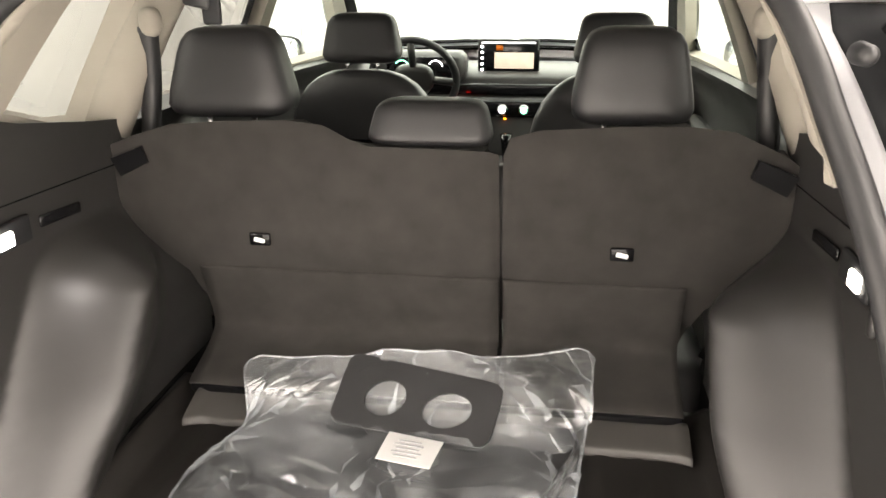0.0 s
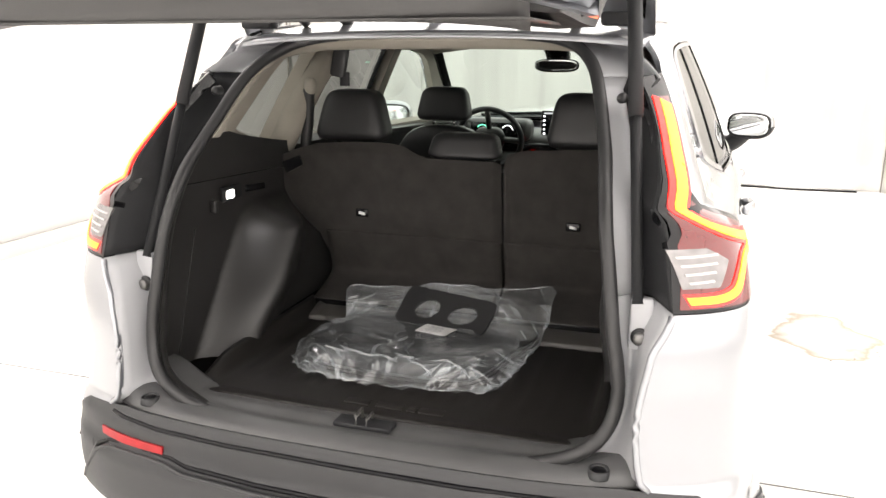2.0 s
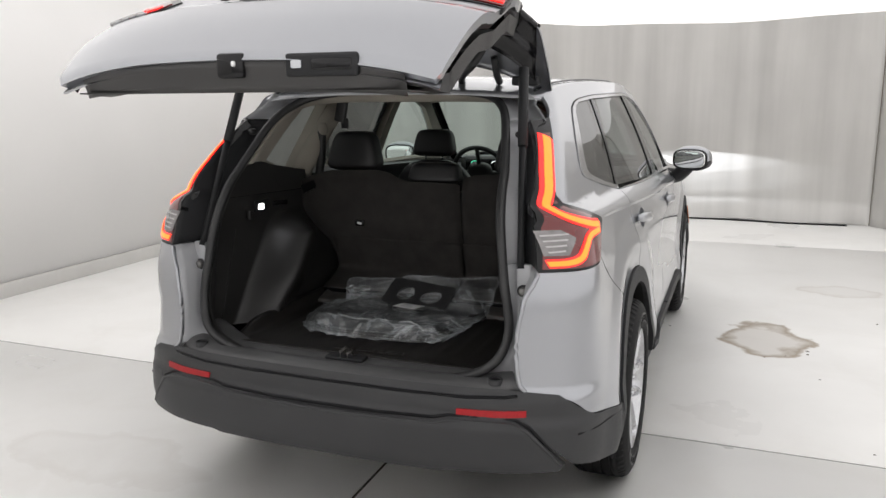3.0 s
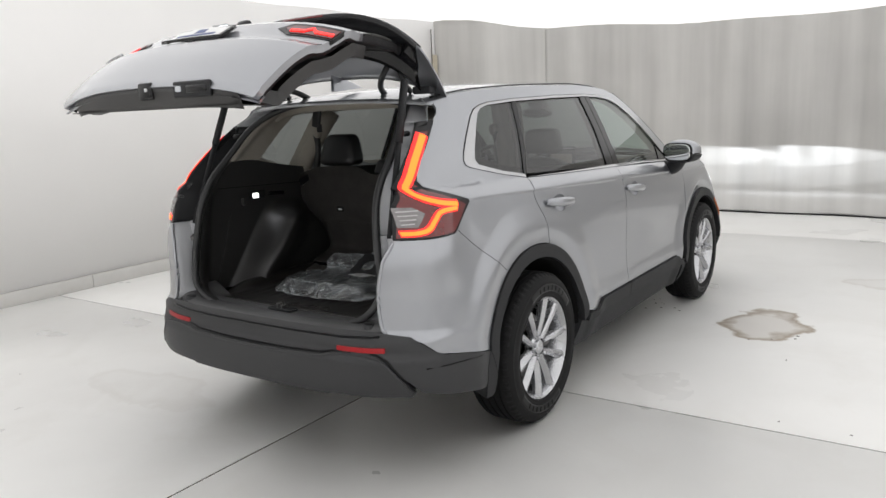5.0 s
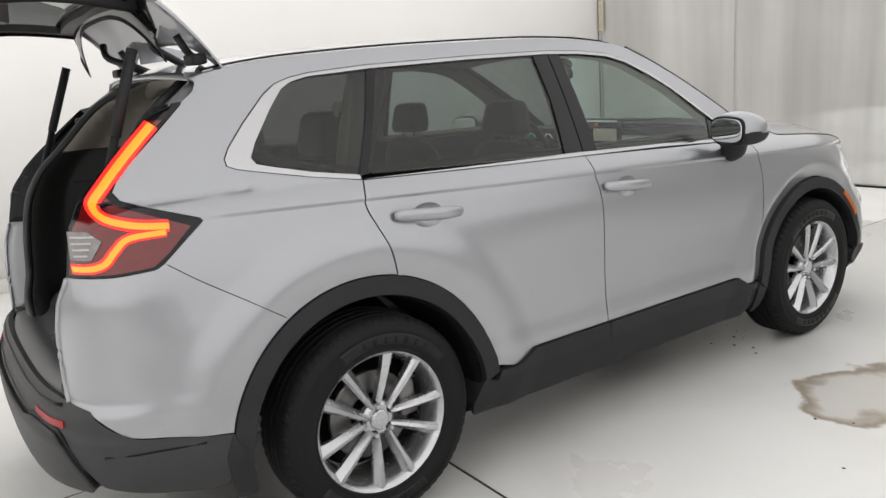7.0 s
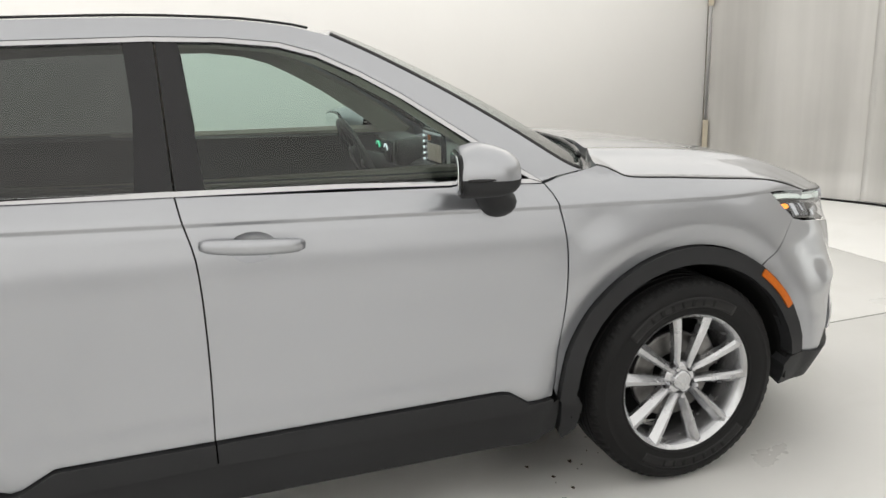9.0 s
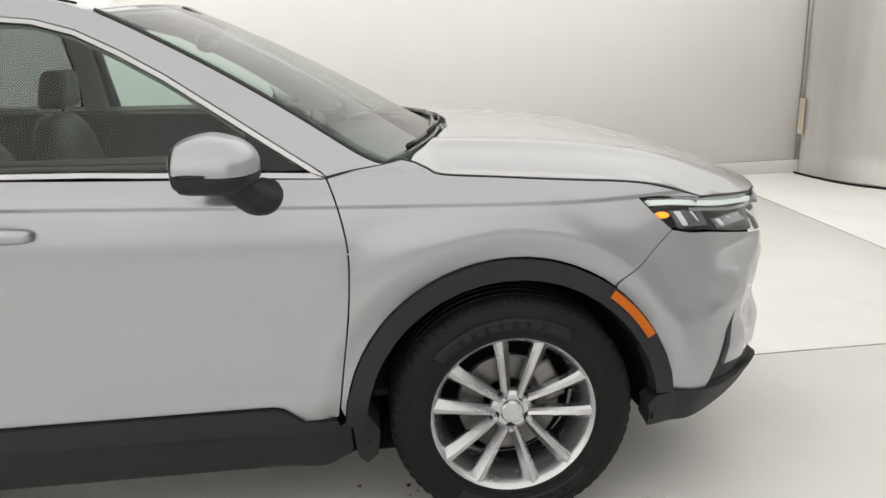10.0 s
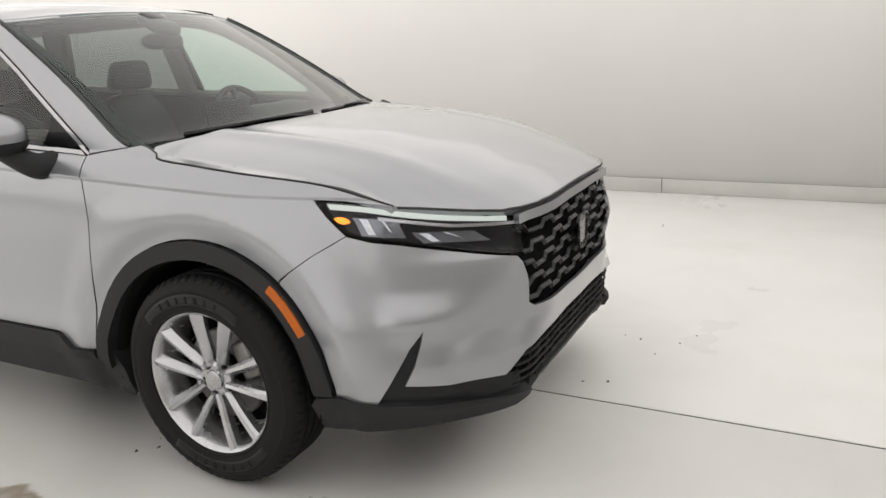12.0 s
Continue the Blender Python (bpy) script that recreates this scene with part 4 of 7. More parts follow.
hood_lip = curve([(0.0, 0.948), (0.30, 0.943), (0.42, 0.938), (0.50, 0.938), (0.58, 0.949), (0.66, 0.966), (0.70, 0.973), (0.744, 0.980)])
HOOD_NOSE = [(0.0, nose_y(0.948) - 0.004)]
for x in (0.10, 0.20, 0.30, 0.38, 0.45, 0.51, 0.57, 0.62, 0.66, 0.70):
    HOOD_NOSE.append((x, front_pt(front_ax(x, hood_lip(x)), hood_lip(x)).y - 0.004))
hood_front = curve(HOOD_NOSE + [(0.744, 4.389), (0.80, 4.25)])


def hood_base(x, y):
    a = min(1.0, abs(x) / 0.775)
    ridge = 0.010 * math.exp(-((abs(x) - 0.52 + 0.02 * (y - 3.6)) / 0.05) ** 2) * smooth(4.75, 4.2, y)
    k = a ** 3.2
    return hood_mid(y) * (1 - k) + hood_edge(y) * k + ridge


def hood_z(x, y):
    """The crown of the bonnet, rolled down to meet the lamps and the bar."""
    f = hood_front(abs(x))
    d = max(0.0, f - y)
    return hood_base(x, y) + (hood_lip(min(abs(x), 0.744)) - hood_base(x, f)) * math.exp(-(d / 0.13) ** 1.6) * smooth(0.80, 0.74, abs(x))


half = HOOD_NOSE + [(side_x(p.x, p.y) - 0.004, p.x) for p in spline(HOOD_LINE[2:], 3)[::-1]] + [(0.776, 3.497), (0.752, 3.482),
        (0.68, 3.50), (0.5, 3.575), (0.25, 3.645), (0.0, 3.665)]
poly = V2(half) + V2([(-x, y) for x, y in half[-2:0:-1]])
for s in (1, -1):
    part("bonnet_gap", tube([Vector((s * (side_x(p.x, p.y) - 0.0025), p.x, p.y + 0.0005)) for p in spline(HOOD_LINE, 4)], 0.0032, 6), SEAL, car)
part("bonnet_gap", tube([Vector((x, y + 0.003, hood_lip(abs(x)) - 0.004)) for x, y in [(-a, b) for a, b in HOOD_NOSE[:0:-1]] + HOOD_NOSE], 0.0045, 6), SEAL, car)
part("bonnet", skin(poly, lambda u, v: Vector((u, v, hood_z(u, v))), (0, 0, 1), 0.03, 0.035), PAINT, car)


def cowl_fn(u, v):
    f = 2 * u - 1
    p = screen_fn(u, 1.0)
    return p + Vector((0, 0.16 * v * (1 - 0.5 * f * f) + 0.0, -0.012 - 0.03 * v * (1 - abs(f) ** 3)))


part("cowl_panel", grid(cowl_fn, 30, 6, 0.006), BLACK, car, "black plastic cowl below the windscreen")


# ---- car: nose ----
def nose_part(name, poly, mat, parent, lift=0.0, depth=0.014, mirror=True, step=2.2, vstep=0.03, label="", whole=False):
    """A sheet on the nose from an outline in (angle, height); once, or on both sides."""
    made = []
    for s in ((1, -1) if mirror else (1,)):
        pl = [Vector((p.x * s, p.y)) for p in poly]
        out = (0, 1, 0) if whole else (s * 0.7, 0.7, 0)
        made.append(part(name, skin(pl, lambda u, v: front_pt(u, v, lift), out, step, depth, (), vstep), mat, parent, label))
    return made


def NA(pts):
    """(y, z) or, for x, (("x", x), z) pairs as points of the nose."""
    return [Vector((front_ax(p[0][1], p[1]) if isinstance(p[0], tuple) else front_a(p[0], p[1]), p[1])) for p in pts]


def X(v):
    return ("x", v)


fa = [(p.x, p.y) for p in arch_pts(FRONT_ARCH, FRONT_ARCH[2], 50.5, 6, 12)]
half = NA([(4.274, 0.893), (4.345, 0.874), (4.43, 0.862), (4.54, 0.836), (X(0.512), 0.794), (X(0.497), 0.772), (X(0.480), 0.70), (X(0.452), 0.622), (X(0.425), 0.604), (X(0.20), 0.594), (X(0.03), 0.590)])
low = NA([(X(0.03), 0.505), (X(0.25), 0.503), (X(0.42), 0.495), (X(0.500), 0.478), (X(0.535), 0.445), (X(0.566), 0.412), (4.55, 0.426), (4.455, 0.443), (4.480, 0.50), (4.497, 0.57), (4.503, 0.610), (4.470, 0.56), (4.42, 0.455), (4.380, 0.388), (4.30, 0.398), (4.247, 0.408)])
right = half + low + NA(fa[::-1]) + NA([(4.076, 0.7605), (4.19, 0.8445)])
nose = nose_part("front_bumper", [p for p in right], PAINT, car, vstep=0.0115)[0]
nose_part("front_bumper_middle", NA([(X(0.032), 0.590)]) + [Vector((-p.x, p.y)) for p in NA([(X(0.032), 0.590)])] + [Vector((-p.x, p.y)) for p in NA([(X(0.032), 0.505)])] + NA([(X(0.032), 0.505)]), PAINT, car, mirror=False, whole=True)
# lamps
HEAD = [(4.389, 0.971), (4.25, 0.988), (4.166, 0.996), (4.206, 0.955), (4.272, 0.899), (4.345, 0.880), (4.43, 0.868), (4.54, 0.842), (X(0.515), 0.800), (X(0.485), 0.802), (X(0.460), 0.900), (X(0.475), 0.912), (4.60, 0.928), (4.48, 0.952)]


def strip(line, w):
    """An outline of width w round a line."""
    up, dn = [], []
    for i, p in enumerate(line):
        t = (line[min(i + 1, len(line) - 1)] - line[max(i - 1, 0)])
        n = Vector((-t.y, t.x)).normalized() * w / 2
        up.append(p + n)
        dn.append(p - n)
    return up + dn[::-1]


def nose_strip(pts, h):
    line = NA(pts)
    return [p + Vector((0, h / 2)) for p in line] + [p - Vector((0, h / 2)) for p in line[::-1]]


for s in (1, -1):
    def one(name, poly, mat, parent, lift, depth, label="", vstep=0.03):
        pl = [Vector((p.x * s, p.y)) for p in poly]
        return part(name, skin(pl, lambda u, v: front_pt(u, v, lift), (s * 0.7, 0.7, 0), 2.2, depth, (), vstep), mat, parent, label)
    lampbox = one("headlamp", NA(HEAD), LAMP_BLACK, car, -0.035, 0.01, "lit headlamp in a black housing")
    one("daytime_strip", nose_strip([(4.205, 0.979), (4.30, 0.969), (4.42, 0.950), (4.55, 0.927), (X(0.50), 0.908)], 0.015), DAY_LIT, lampbox, -0.012, 0.012, "lit white daytime strip")
    one("chrome_strip", nose_strip([(4.36, 0.940), (4.45, 0.926), (4.56, 0.904), (X(0.468), 0.892)], 0.010), CHROME, lampbox, -0.008, 0.012)
    one("turn_signal", NA([(4.228, 0.944), (4.238, 0.948), (4.256, 0.947), (4.272, 0.940), (4.278, 0.933), (4.268, 0.929), (4.252, 0.929), (4.238, 0.935)]), AMBER_LIT, lampbox, -0.010, 0.012, "lit amber turn signal")
    for y0, wd in ((4.290, 0.125), (4.470, 0.140)):
        d = (y0 - 4.31) * 0.28
        one("lens_block", NA([(y0 - 0.012, 0.938 - d), (y0 + wd, 0.926 - d), (y0 + wd + 0.030, 0.874 - d * 0.62), (y0 + 0.024, 0.886 - d * 0.62)]), REFLECT, lampbox, -0.022, 0.02, "grey moulded reflector")
        # pale slanted slivers painted in as glints on the reflector
        for k, (g0, g1) in enumerate(((0.010, 0.036), (0.074, 0.084))):
            top, low = 0.934 - d - 0.004 * k, 0.890 - d * 0.62 + 0.006 * (k == 1)
            one("lens_glint", NA([(y0 + g0, top), (y0 + g1, top - 0.002), (y0 + g1 + 0.030, low - 0.002), (y0 + g0 + 0.034, low)]), GLINT, lampbox, -0.019, 0.004)
    one("lens", NA(HEAD), CLEAR, lampbox, 0.0, 0.006, "clear headlamp lens")
    # black blade and lower lip at the corner
    one("corner_blade", NA([(4.503, 0.612), (4.497, 0.57), (4.480, 0.50), (4.453, 0.441), (4.55, 0.424), (X(0.568), 0.410), (X(0.50), 0.40), (X(0.50), 0.335), (4.62, 0.345), (4.50, 0.362), (4.378, 0.386), (4.42, 0.455), (4.47, 0.56)]), CLAD, car, -0.018, 0.03)
    one("lower_lip", NA([(4.17, 0.372), (4.197, 0.400), (4.247, 0.406), (4.30, 0.396), (4.380, 0.386), (4.50, 0.364), (4.60, 0.350), (X(0.52), 0.338), (X(0.47), 0.328), (X(0.46), 0.300), (X(0.50), 0.280), (4.56, 0.276), (4.40, 0.274), (4.185, 0.280)]), CLAD, car, 0.014, 0.06, "grained black lower corner lip")
# grille
grille_poly = NA([(X(0.46), 0.893), (X(0.50), 0.79), (X(0.49), 0.70), (X(0.455), 0.600), (X(0.430), 0.572), (X(0.20), 0.562), (X(0.02), 0.560)])
grille_poly = grille_poly + [Vector((-p.x, p.y)) for p in grille_poly[::-1]]
# sheet behind the bars, coloured near black for the shade of the recess
grille = nose_part("grille", grille_poly, DARK, car, -0.05, 0.01, False, 3, 0.04, "black honeycomb grille", True)[0]
for i in range(5):
    z = 0.640 + 0.055 * i
    wide = 0.435 + 0.045 * smooth(0.6, 0.75, z)
    line, x, up = [], -wide, i % 2 * 2 - 1
    while x < wide:
        for dx in (0.0, 0.070):
            xx, zz = min(wide, x + dx), z + 0.0095 * up
            line.append(front_pt(front_ax(abs(xx), zz) * (1 if xx >= 0 else -1), zz, -0.016))
        x, up = x + 0.084, -up
    flat_shade(part("grille_bar", tube(line, 0.0095, 4, False, 1.0), GRILLE, grille), 20)
badge_line = [(-0.052, 0.055), (0.052, 0.055), (0.046, 0.0), (0.036, -0.055), (-0.036, -0.055), (-0.046, 0.0)]


def badge(parent, place, mat, k=1.0):
    """A plain bright shield with a grey field."""
    rim = [place(p.x * k, p.y * k) for p in spline([(*q, 0) for q in badge_line], 4, True)]
    part("badge_frame", tube(rim, 0.006 * k, 6, True), mat, parent, "plain bright emblem shield")
    part("badge_field", grid(lambda u, v: place((2 * u - 1) * k * (0.036 + 0.012 * v), (0.106 * v - 0.053) * k), 6, 6, 0.003, (0, 1, 0)), LENS_GREY, parent)


badge(grille, lambda x, z: front_pt(front_ax(abs(x), 0.755 + z) * (1 if x >= 0 else -1), 0.755 + z, 0.004), GRILLE, 1.0)
bar = NA([(X(0.475), 0.918), (X(0.44), 0.924), (X(0.30), 0.931), (X(0.15), 0.935), (X(0.02), 0.936)])
bar = bar + [Vector((-p.x, p.y)) for p in bar[::-1]]
bar_low = [p - Vector((0, 0.030)) for p in bar]
nose_part("grille_top_bar", bar + bar_low[::-1], PAINT, car, 0.012, 0.03, False, 3, 0.03, "satin bright bar over the grille", True)
intake = NA([(X(0.56), 0.418), (X(0.50), 0.484), (X(0.42), 0.499), (X(0.25), 0.507), (X(0.02), 0.509)])
intake = intake + [Vector((-p.x, p.y)) for p in intake[::-1]]
intake_low = NA([(X(0.52), 0.335), (X(0.25), 0.318), (X(0.02), 0.315)])
intake_low = intake_low + [Vector((-p.x, p.y)) for p in intake_low[::-1]]
# the intake's depth is shaded by the same near-black colour
lower_grille = nose_part("lower_grille", intake + intake_low[::-1], DARK, car, -0.035, 0.01, False, 3, 0.04, "black lower air intake", True)[0]
for z in (0.365, 0.395, 0.425, 0.455):
    wide = 0.53 - 0.35 * max(0.0, z - 0.41)
    line = [front_pt(a, z, -0.018) for a in np.linspace(-front_ax(wide, z), front_ax(wide, z), 30)]
    part("intake_bar", tube(line, 0.005, 6), CLAD, lower_grille)
for x in np.linspace(-0.46, 0.46, 13):
    line = [front_pt(front_ax(abs(x), z) * (1 if x >= 0 else -1), z, -0.020) for z in (0.338, 0.40, 0.476)]
    part("intake_bar", tube(line, 0.004, 6), CLAD, lower_grille)
apron = NA([(X(0.50), 0.338), (X(0.25), 0.325), (X(0.02), 0.322)])
apron_low = NA([(X(0.48), 0.296), (X(0.25), 0.286), (X(0.02), 0.284)])
apron = apron + [Vector((-p.x, p.y)) for p in apron[::-1]]
apron_low = apron_low + [Vector((-p.x, p.y)) for p in apron_low[::-1]]
nose_part("front_apron", apron + apron_low[::-1], CLAD, car, -0.004, 0.05, False, 3, 0.02, "grained black apron under the intake", True)

# ---- car: tail ----


def RB(pts):
    return [Vector((rear_bx(p[0][1], p[1]) if isinstance(p[0], tuple) else rear_b(p[0], p[1]), p[1])) for p in pts]


def both(half):
    return half + [Vector((-p.x, p.y)) for p in half[::-1]]


def across(half):
    """A line right across the tail, from one end to the other."""
    return [Vector((-p.x, p.y)) for p in half[::-1]] + list(half)


def tail_sheet(name, poly, mat, parent, lift, depth, label="", out=lambda p: (p.x, p.y - 1.3, 0), vstep=0.03):
    return part(name, skin(poly, lambda u, v: rear_pt(u, v, lift), out, 2.5, depth, (), vstep), mat, parent, label)


ra_low = [(p.x, p.y) for p in arch_pts(REAR_ARCH, REAR_ARCH[2], 163.5, 176, 4)]
cover = both(RB([(X(0.55), 0.672), (X(0.62), 0.672), (0.165, 0.657), (0.222, 0.590), (0.25, 0.576), (0.40, 0.547)] + ra_low + [(0.488, 0.362), (0.35, 0.385), (0.235, 0.408), (0.165, 0.43), (0.132, 0.475), (0.10, 0.522), (X(0.70), 0.545), (X(0.5), 0.552)]))
tail_sheet("rear_bumper", cover, BUMPER, car, 0.006, 0.02, "grained black rear bumper")
valance = both(RB([(X(0.02), 0.562), (X(0.20), 0.563), (X(0.40), 0.568), (X(0.455), 0.579), (X(0.655), 0.577), (X(0.695), 0.560), (X(0.745), 0.50), (X(0.795), 0.430), (X(0.78), 0.412), (X(0.60), 0.408), (X(0.45), 0.406), (X(0.425), 0.398), (X(0.20), 0.396), (X(0.02), 0.396)]))
tail_sheet("lower_valance", valance, BUMPER, car, 0.024, 0.05, "grained black lower bumper valance", vstep=0.02)
valance_rim = across(RB([(X(0.02), 0.558), (X(0.20), 0.559), (X(0.40), 0.564), (X(0.46), 0.575), (X(0.650), 0.573), (X(0.690), 0.556), (X(0.740), 0.497), (X(0.788), 0.432)]))
part("valance_rim", tube([rear_pt(p.x, p.y, 0.021) for p in valance_rim], 0.006, 8), BUMPER, car)
# black tubes put the shade of the bumper's grooves on as colour
groove = across(RB([(X(0.02), 0.6445), (X(0.3), 0.6445), (X(0.5), 0.645), (X(0.62), 0.650), (X(0.66), 0.655)]))
part("bumper_groove", tube([rear_pt(p.x, p.y, 0.0060) for p in groove], 0.0055, 6), LAMP_BLACK, car)
rim_line = across(RB([(X(0.02), 0.569), (X(0.20), 0.570), (X(0.40), 0.575), (X(0.45), 0.586), (X(0.660), 0.583), (X(0.704), 0.564), (X(0.752), 0.503), (X(0.803), 0.433)]))
part("bumper_groove", tube([rear_pt(p.x, p.y, 0.0075) for p in rim_line], 0.006, 6), LAMP_BLACK, car)
for s in (1, -1):
    part("bumper_groove", tube([rear_pt(rear_b(y0, z0) * s, z0, 0.0065) for y0, z0 in ((0.175, 0.528), (0.25, 0.528), (0.35, 0.525), (0.44, 0.521))], 0.0035, 6), LAMP_BLACK, car)
for s in (1, -1):
    def flip(pl):
        return [Vector((p.x * s, p.y)) for p in pl]
    refl = RB([(X(0.475), 0.610), (X(0.60), 0.610), (X(0.69), 0.614), (X(0.69), 0.593), (X(0.60), 0.589), (X(0.475), 0.591)])
    part("reflector", skin(flip(refl), lambda u, v: rear_pt(u, v, 0.012), (s * 0.4, -0.9, 0), 3, 0.012), RED_REFLEX, car, "red rear reflector")
    # tail lamp on the side
    tail_lamp = part("tail_lamp", skin(tail_outline(), on_side(s, 0.001), (s, -0.5, 0), 0.025, 0.03), BLACK, car, "lit red tail lamp shaped like a hockey stick")

    def lamp_part(name, poly, mat, lift, label=""):
        part(name, skin(poly, on_side(s, lift), (s, -0.5, 0), 0.02, 0.006), mat, tail_lamp, label)
    lamp_part("red_lens", V2([(0.186, 1.053), (0.27, 1.053), (0.39, 1.058), (0.44, 1.09), (0.515, 1.155), (0.40, 1.205), (0.342, 1.228), (0.315, 1.262), (0.345, 1.308), (0.53, 1.462), (0.488, 1.463), (0.40, 1.382), (0.325, 1.315), (0.274, 1.263), (0.219, 1.180), (0.198, 1.10)]), RED_DIM, 0.004)
    up = spline(V2([(0.496, 1.452), (0.40, 1.368), (0.318, 1.288), (0.280, 1.240), (0.292, 1.206), (0.36, 1.180), (0.452, 1.166)]), 4)
    lo = spline(V2([(0.440, 1.150), (0.34, 1.148), (0.298, 1.118), (0.268, 1.085), (0.235, 1.072), (0.195, 1.070)]), 4)
    lamp_part("light_tube", strip(up, 0.034), RED_LIT, 0.007, "glowing red light tube")
    lamp_part("light_tube", strip(lo, 0.026), RED_LIT, 0.007, "glowing red light tube")
    lamp_part("tube_core", strip(up, 0.018), ORANGE_LIT, 0.010, "hot orange core of the light tube")
    lamp_part("tube_core", strip(lo, 0.015), ORANGE_LIT, 0.010, "hot orange core of the light tube")
    lamp_part("reverse_lens", V2([(0.205, 1.172), (0.246, 1.172), (0.272, 1.145), (0.238, 1.094), (0.196, 1.094)]), LENS_GREY, 0.008, "clear ribbed reversing lens")
    for k in range(4):
        lamp_part("lens_rib", strip(V2([(0.204 + 0.001 * k, 1.105 + 0.017 * k), (0.232 + 0.008 * k, 1.108 + 0.017 * k)]), 0.005), LENS_RIB, 0.011)

# opening of the load bay
OPEN_Y = curve([(0.6, 0.18), (0.7, 0.19), (0.84, 0.225), (0.97, 0.236), (1.1, 0.258), (1.18, 0.285), (1.26, 0.335), (1.334, 0.41), (1.4, 0.474), (1.45, 0.52), (1.5, 0.575), (1.56, 0.665), (1.62, 0.755), (1.7, 0.80)])
OPEN_HALF = [(0.0, 0.642), (0.30, 0.648), (0.43, 0.664), (0.52, 0.697), (0.578, 0.748), (0.602, 0.82), (0.598, 0.90), (0.585, 0.97), (0.567, 1.10), (0.554, 1.18), (0.542, 1.26), (0.530, 1.334), (0.513, 1.40), (0.500, 1.45), (0.480, 1.505), (0.447, 1.55), (0.39, 1.585), (0.28, 1.604), (0.0, 1.615)]
open_line = spline([(*p, 0) for p in OPEN_HALF + [(-x, z) for x, z in OPEN_HALF[-2:0:-1]]], 4, True)
seal_line = [Vector((p.x, OPEN_Y(p.y) - 0.012, p.y)) for p in open_line]
part("opening_seal", tube(seal_line, 0.016, 10, True), SEAL, car, "black rubber seal round the load bay")
open_x = curve([(p[1], p[0]) for p in OPEN_HALF[2:-1]])


JAMB_Y = curve([(0.64, 0.125), (0.75, 0.128), (0.85, 0.132), (0.95, 0.145), (1.04, 0.176), (1.10, 0.190), (1.185, 0.212), (1.268, 0.266), (1.325, 0.322), (1.392, 0.398), (1.462, 0.476), (1.503, 0.523)])


def jamb(name, z0, z1, mat, s, v0=0.0, v1=1.0, n=16):
    def fn(u, v):
        v = v0 + (v1 - v0) * v
        z = z0 + (z1 - z0) * u
        if z < 1.50:
            yo = JAMB_Y(z) + 0.0035
            o = Vector((side_x(yo, z) - 0.004, yo, z))
        else:
            k = (z - 1.50) / 0.14
            yo = 0.525 + (0.62 - 0.525) * min(1, k * 2)
            o = Vector((side_x(max(yo, 0.6), min(z, 1.60)) - 0.01, yo + 0.03, z))
        i = Vector((open_x(min(z, 1.59)) + 0.004, OPEN_Y(z) + 0.004, z))
        w = 0.25 + 0.75 * v
        mid = o.lerp(i, v) + Vector((0.0, 0.075 * math.sin(math.pi * v), 0))
        return Vector((mid.x * s, mid.y, mid.z))
    return part(name, grid(fn, n, 8, 0.004, (-s * 0.5, -1, 0)), mat, car)


for s in (1, -1):
    edge_line = [Vector((s * (side_x(JAMB_Y(z) + 0.004, z) - 0.003), JAMB_Y(z) + 0.004, z)) for z in np.linspace(0.665, 1.04, 24)]
    part("jamb_edge", tube(edge_line, 0.008, 8), PAINT, car)
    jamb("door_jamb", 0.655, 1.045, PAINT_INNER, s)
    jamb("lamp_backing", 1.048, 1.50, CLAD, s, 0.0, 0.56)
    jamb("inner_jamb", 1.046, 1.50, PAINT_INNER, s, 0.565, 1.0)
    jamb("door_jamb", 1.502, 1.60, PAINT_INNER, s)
    for y0, z0, x0 in ((0.520, 1.455, 0.550), (0.345, 1.109, 0.655)):
        part("bump_stop", lathe([(0.0, -0.012), (0.008, -0.010), (0.012, -0.005), (0.013, 0.02)], 18, "y", (s * x0, y0 - 0.02, z0)), SEAL, car)


def header_fn(u, v):
    f = 2 * u - 1
    a = roof_fn(u, 0.0)
    x = f * 0.60
    i = Vector((x, 0.765, 1.622 - 0.03 * abs(f) ** 4))
    p = a.lerp(i, v)
    return p + Vector((0, 0, -0.02 * math.sin(math.pi * v)))


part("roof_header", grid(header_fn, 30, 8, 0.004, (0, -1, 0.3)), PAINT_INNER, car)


def sill_fn(u, v):
    """Load sill: from the bumper's top edge to the seal and down inside."""
    f = 2 * u - 1
    x = f * 0.735
    prof = spline([(0.075, 0.655, 0), (0.10, 0.676, 0), (0.15, 0.682, 0), (0.19, 0.672, 0), (0.23, 0.672, 0), (0.27, 0.665, 0), (0.33, 0.655, 0)], 4)
    k = v * (len(prof) - 1)
    i = min(int(k), len(prof) - 2)
    p = prof[i].lerp(prof[i + 1], k - i)
    curvey = 0.075 * f ** 4 * (1 - 0.6 * v)
    rise = 0.055 * smooth(0.50, 0.66, abs(x)) * (0.1 + 0.9 * v)
    return Vector((x, p.x + curvey + 0.03 * f * f, p.y + rise - 0.006 * (1 - f * f)))


load_sill = part("load_sill", grid(sill_fn, 48, 24, 0.006, (0, 0, 1)), SILL, car, "grained black plastic load sill")
for s in (1, -1):
    spot = (s * 0.578, 0.150, 0.684)
    part("sill_plug_rim", lathe([(0.017, 0.002), (0.019, 0.006), (0.023, 0.006), (0.025, -0.012)], 24, "z", spot), BUMPER, load_sill)
    part("sill_plug", lathe([(0.0, 0.004), (0.012, 0.005), (0.016, 0.003), (0.018, -0.01)], 24, "z", spot), LAMP_BLACK, load_sill)
part("latch_plate", box((0.15, 0.05, 0.012), (0.0, 0.215, 0.672), 0.004), CLAD, load_sill)
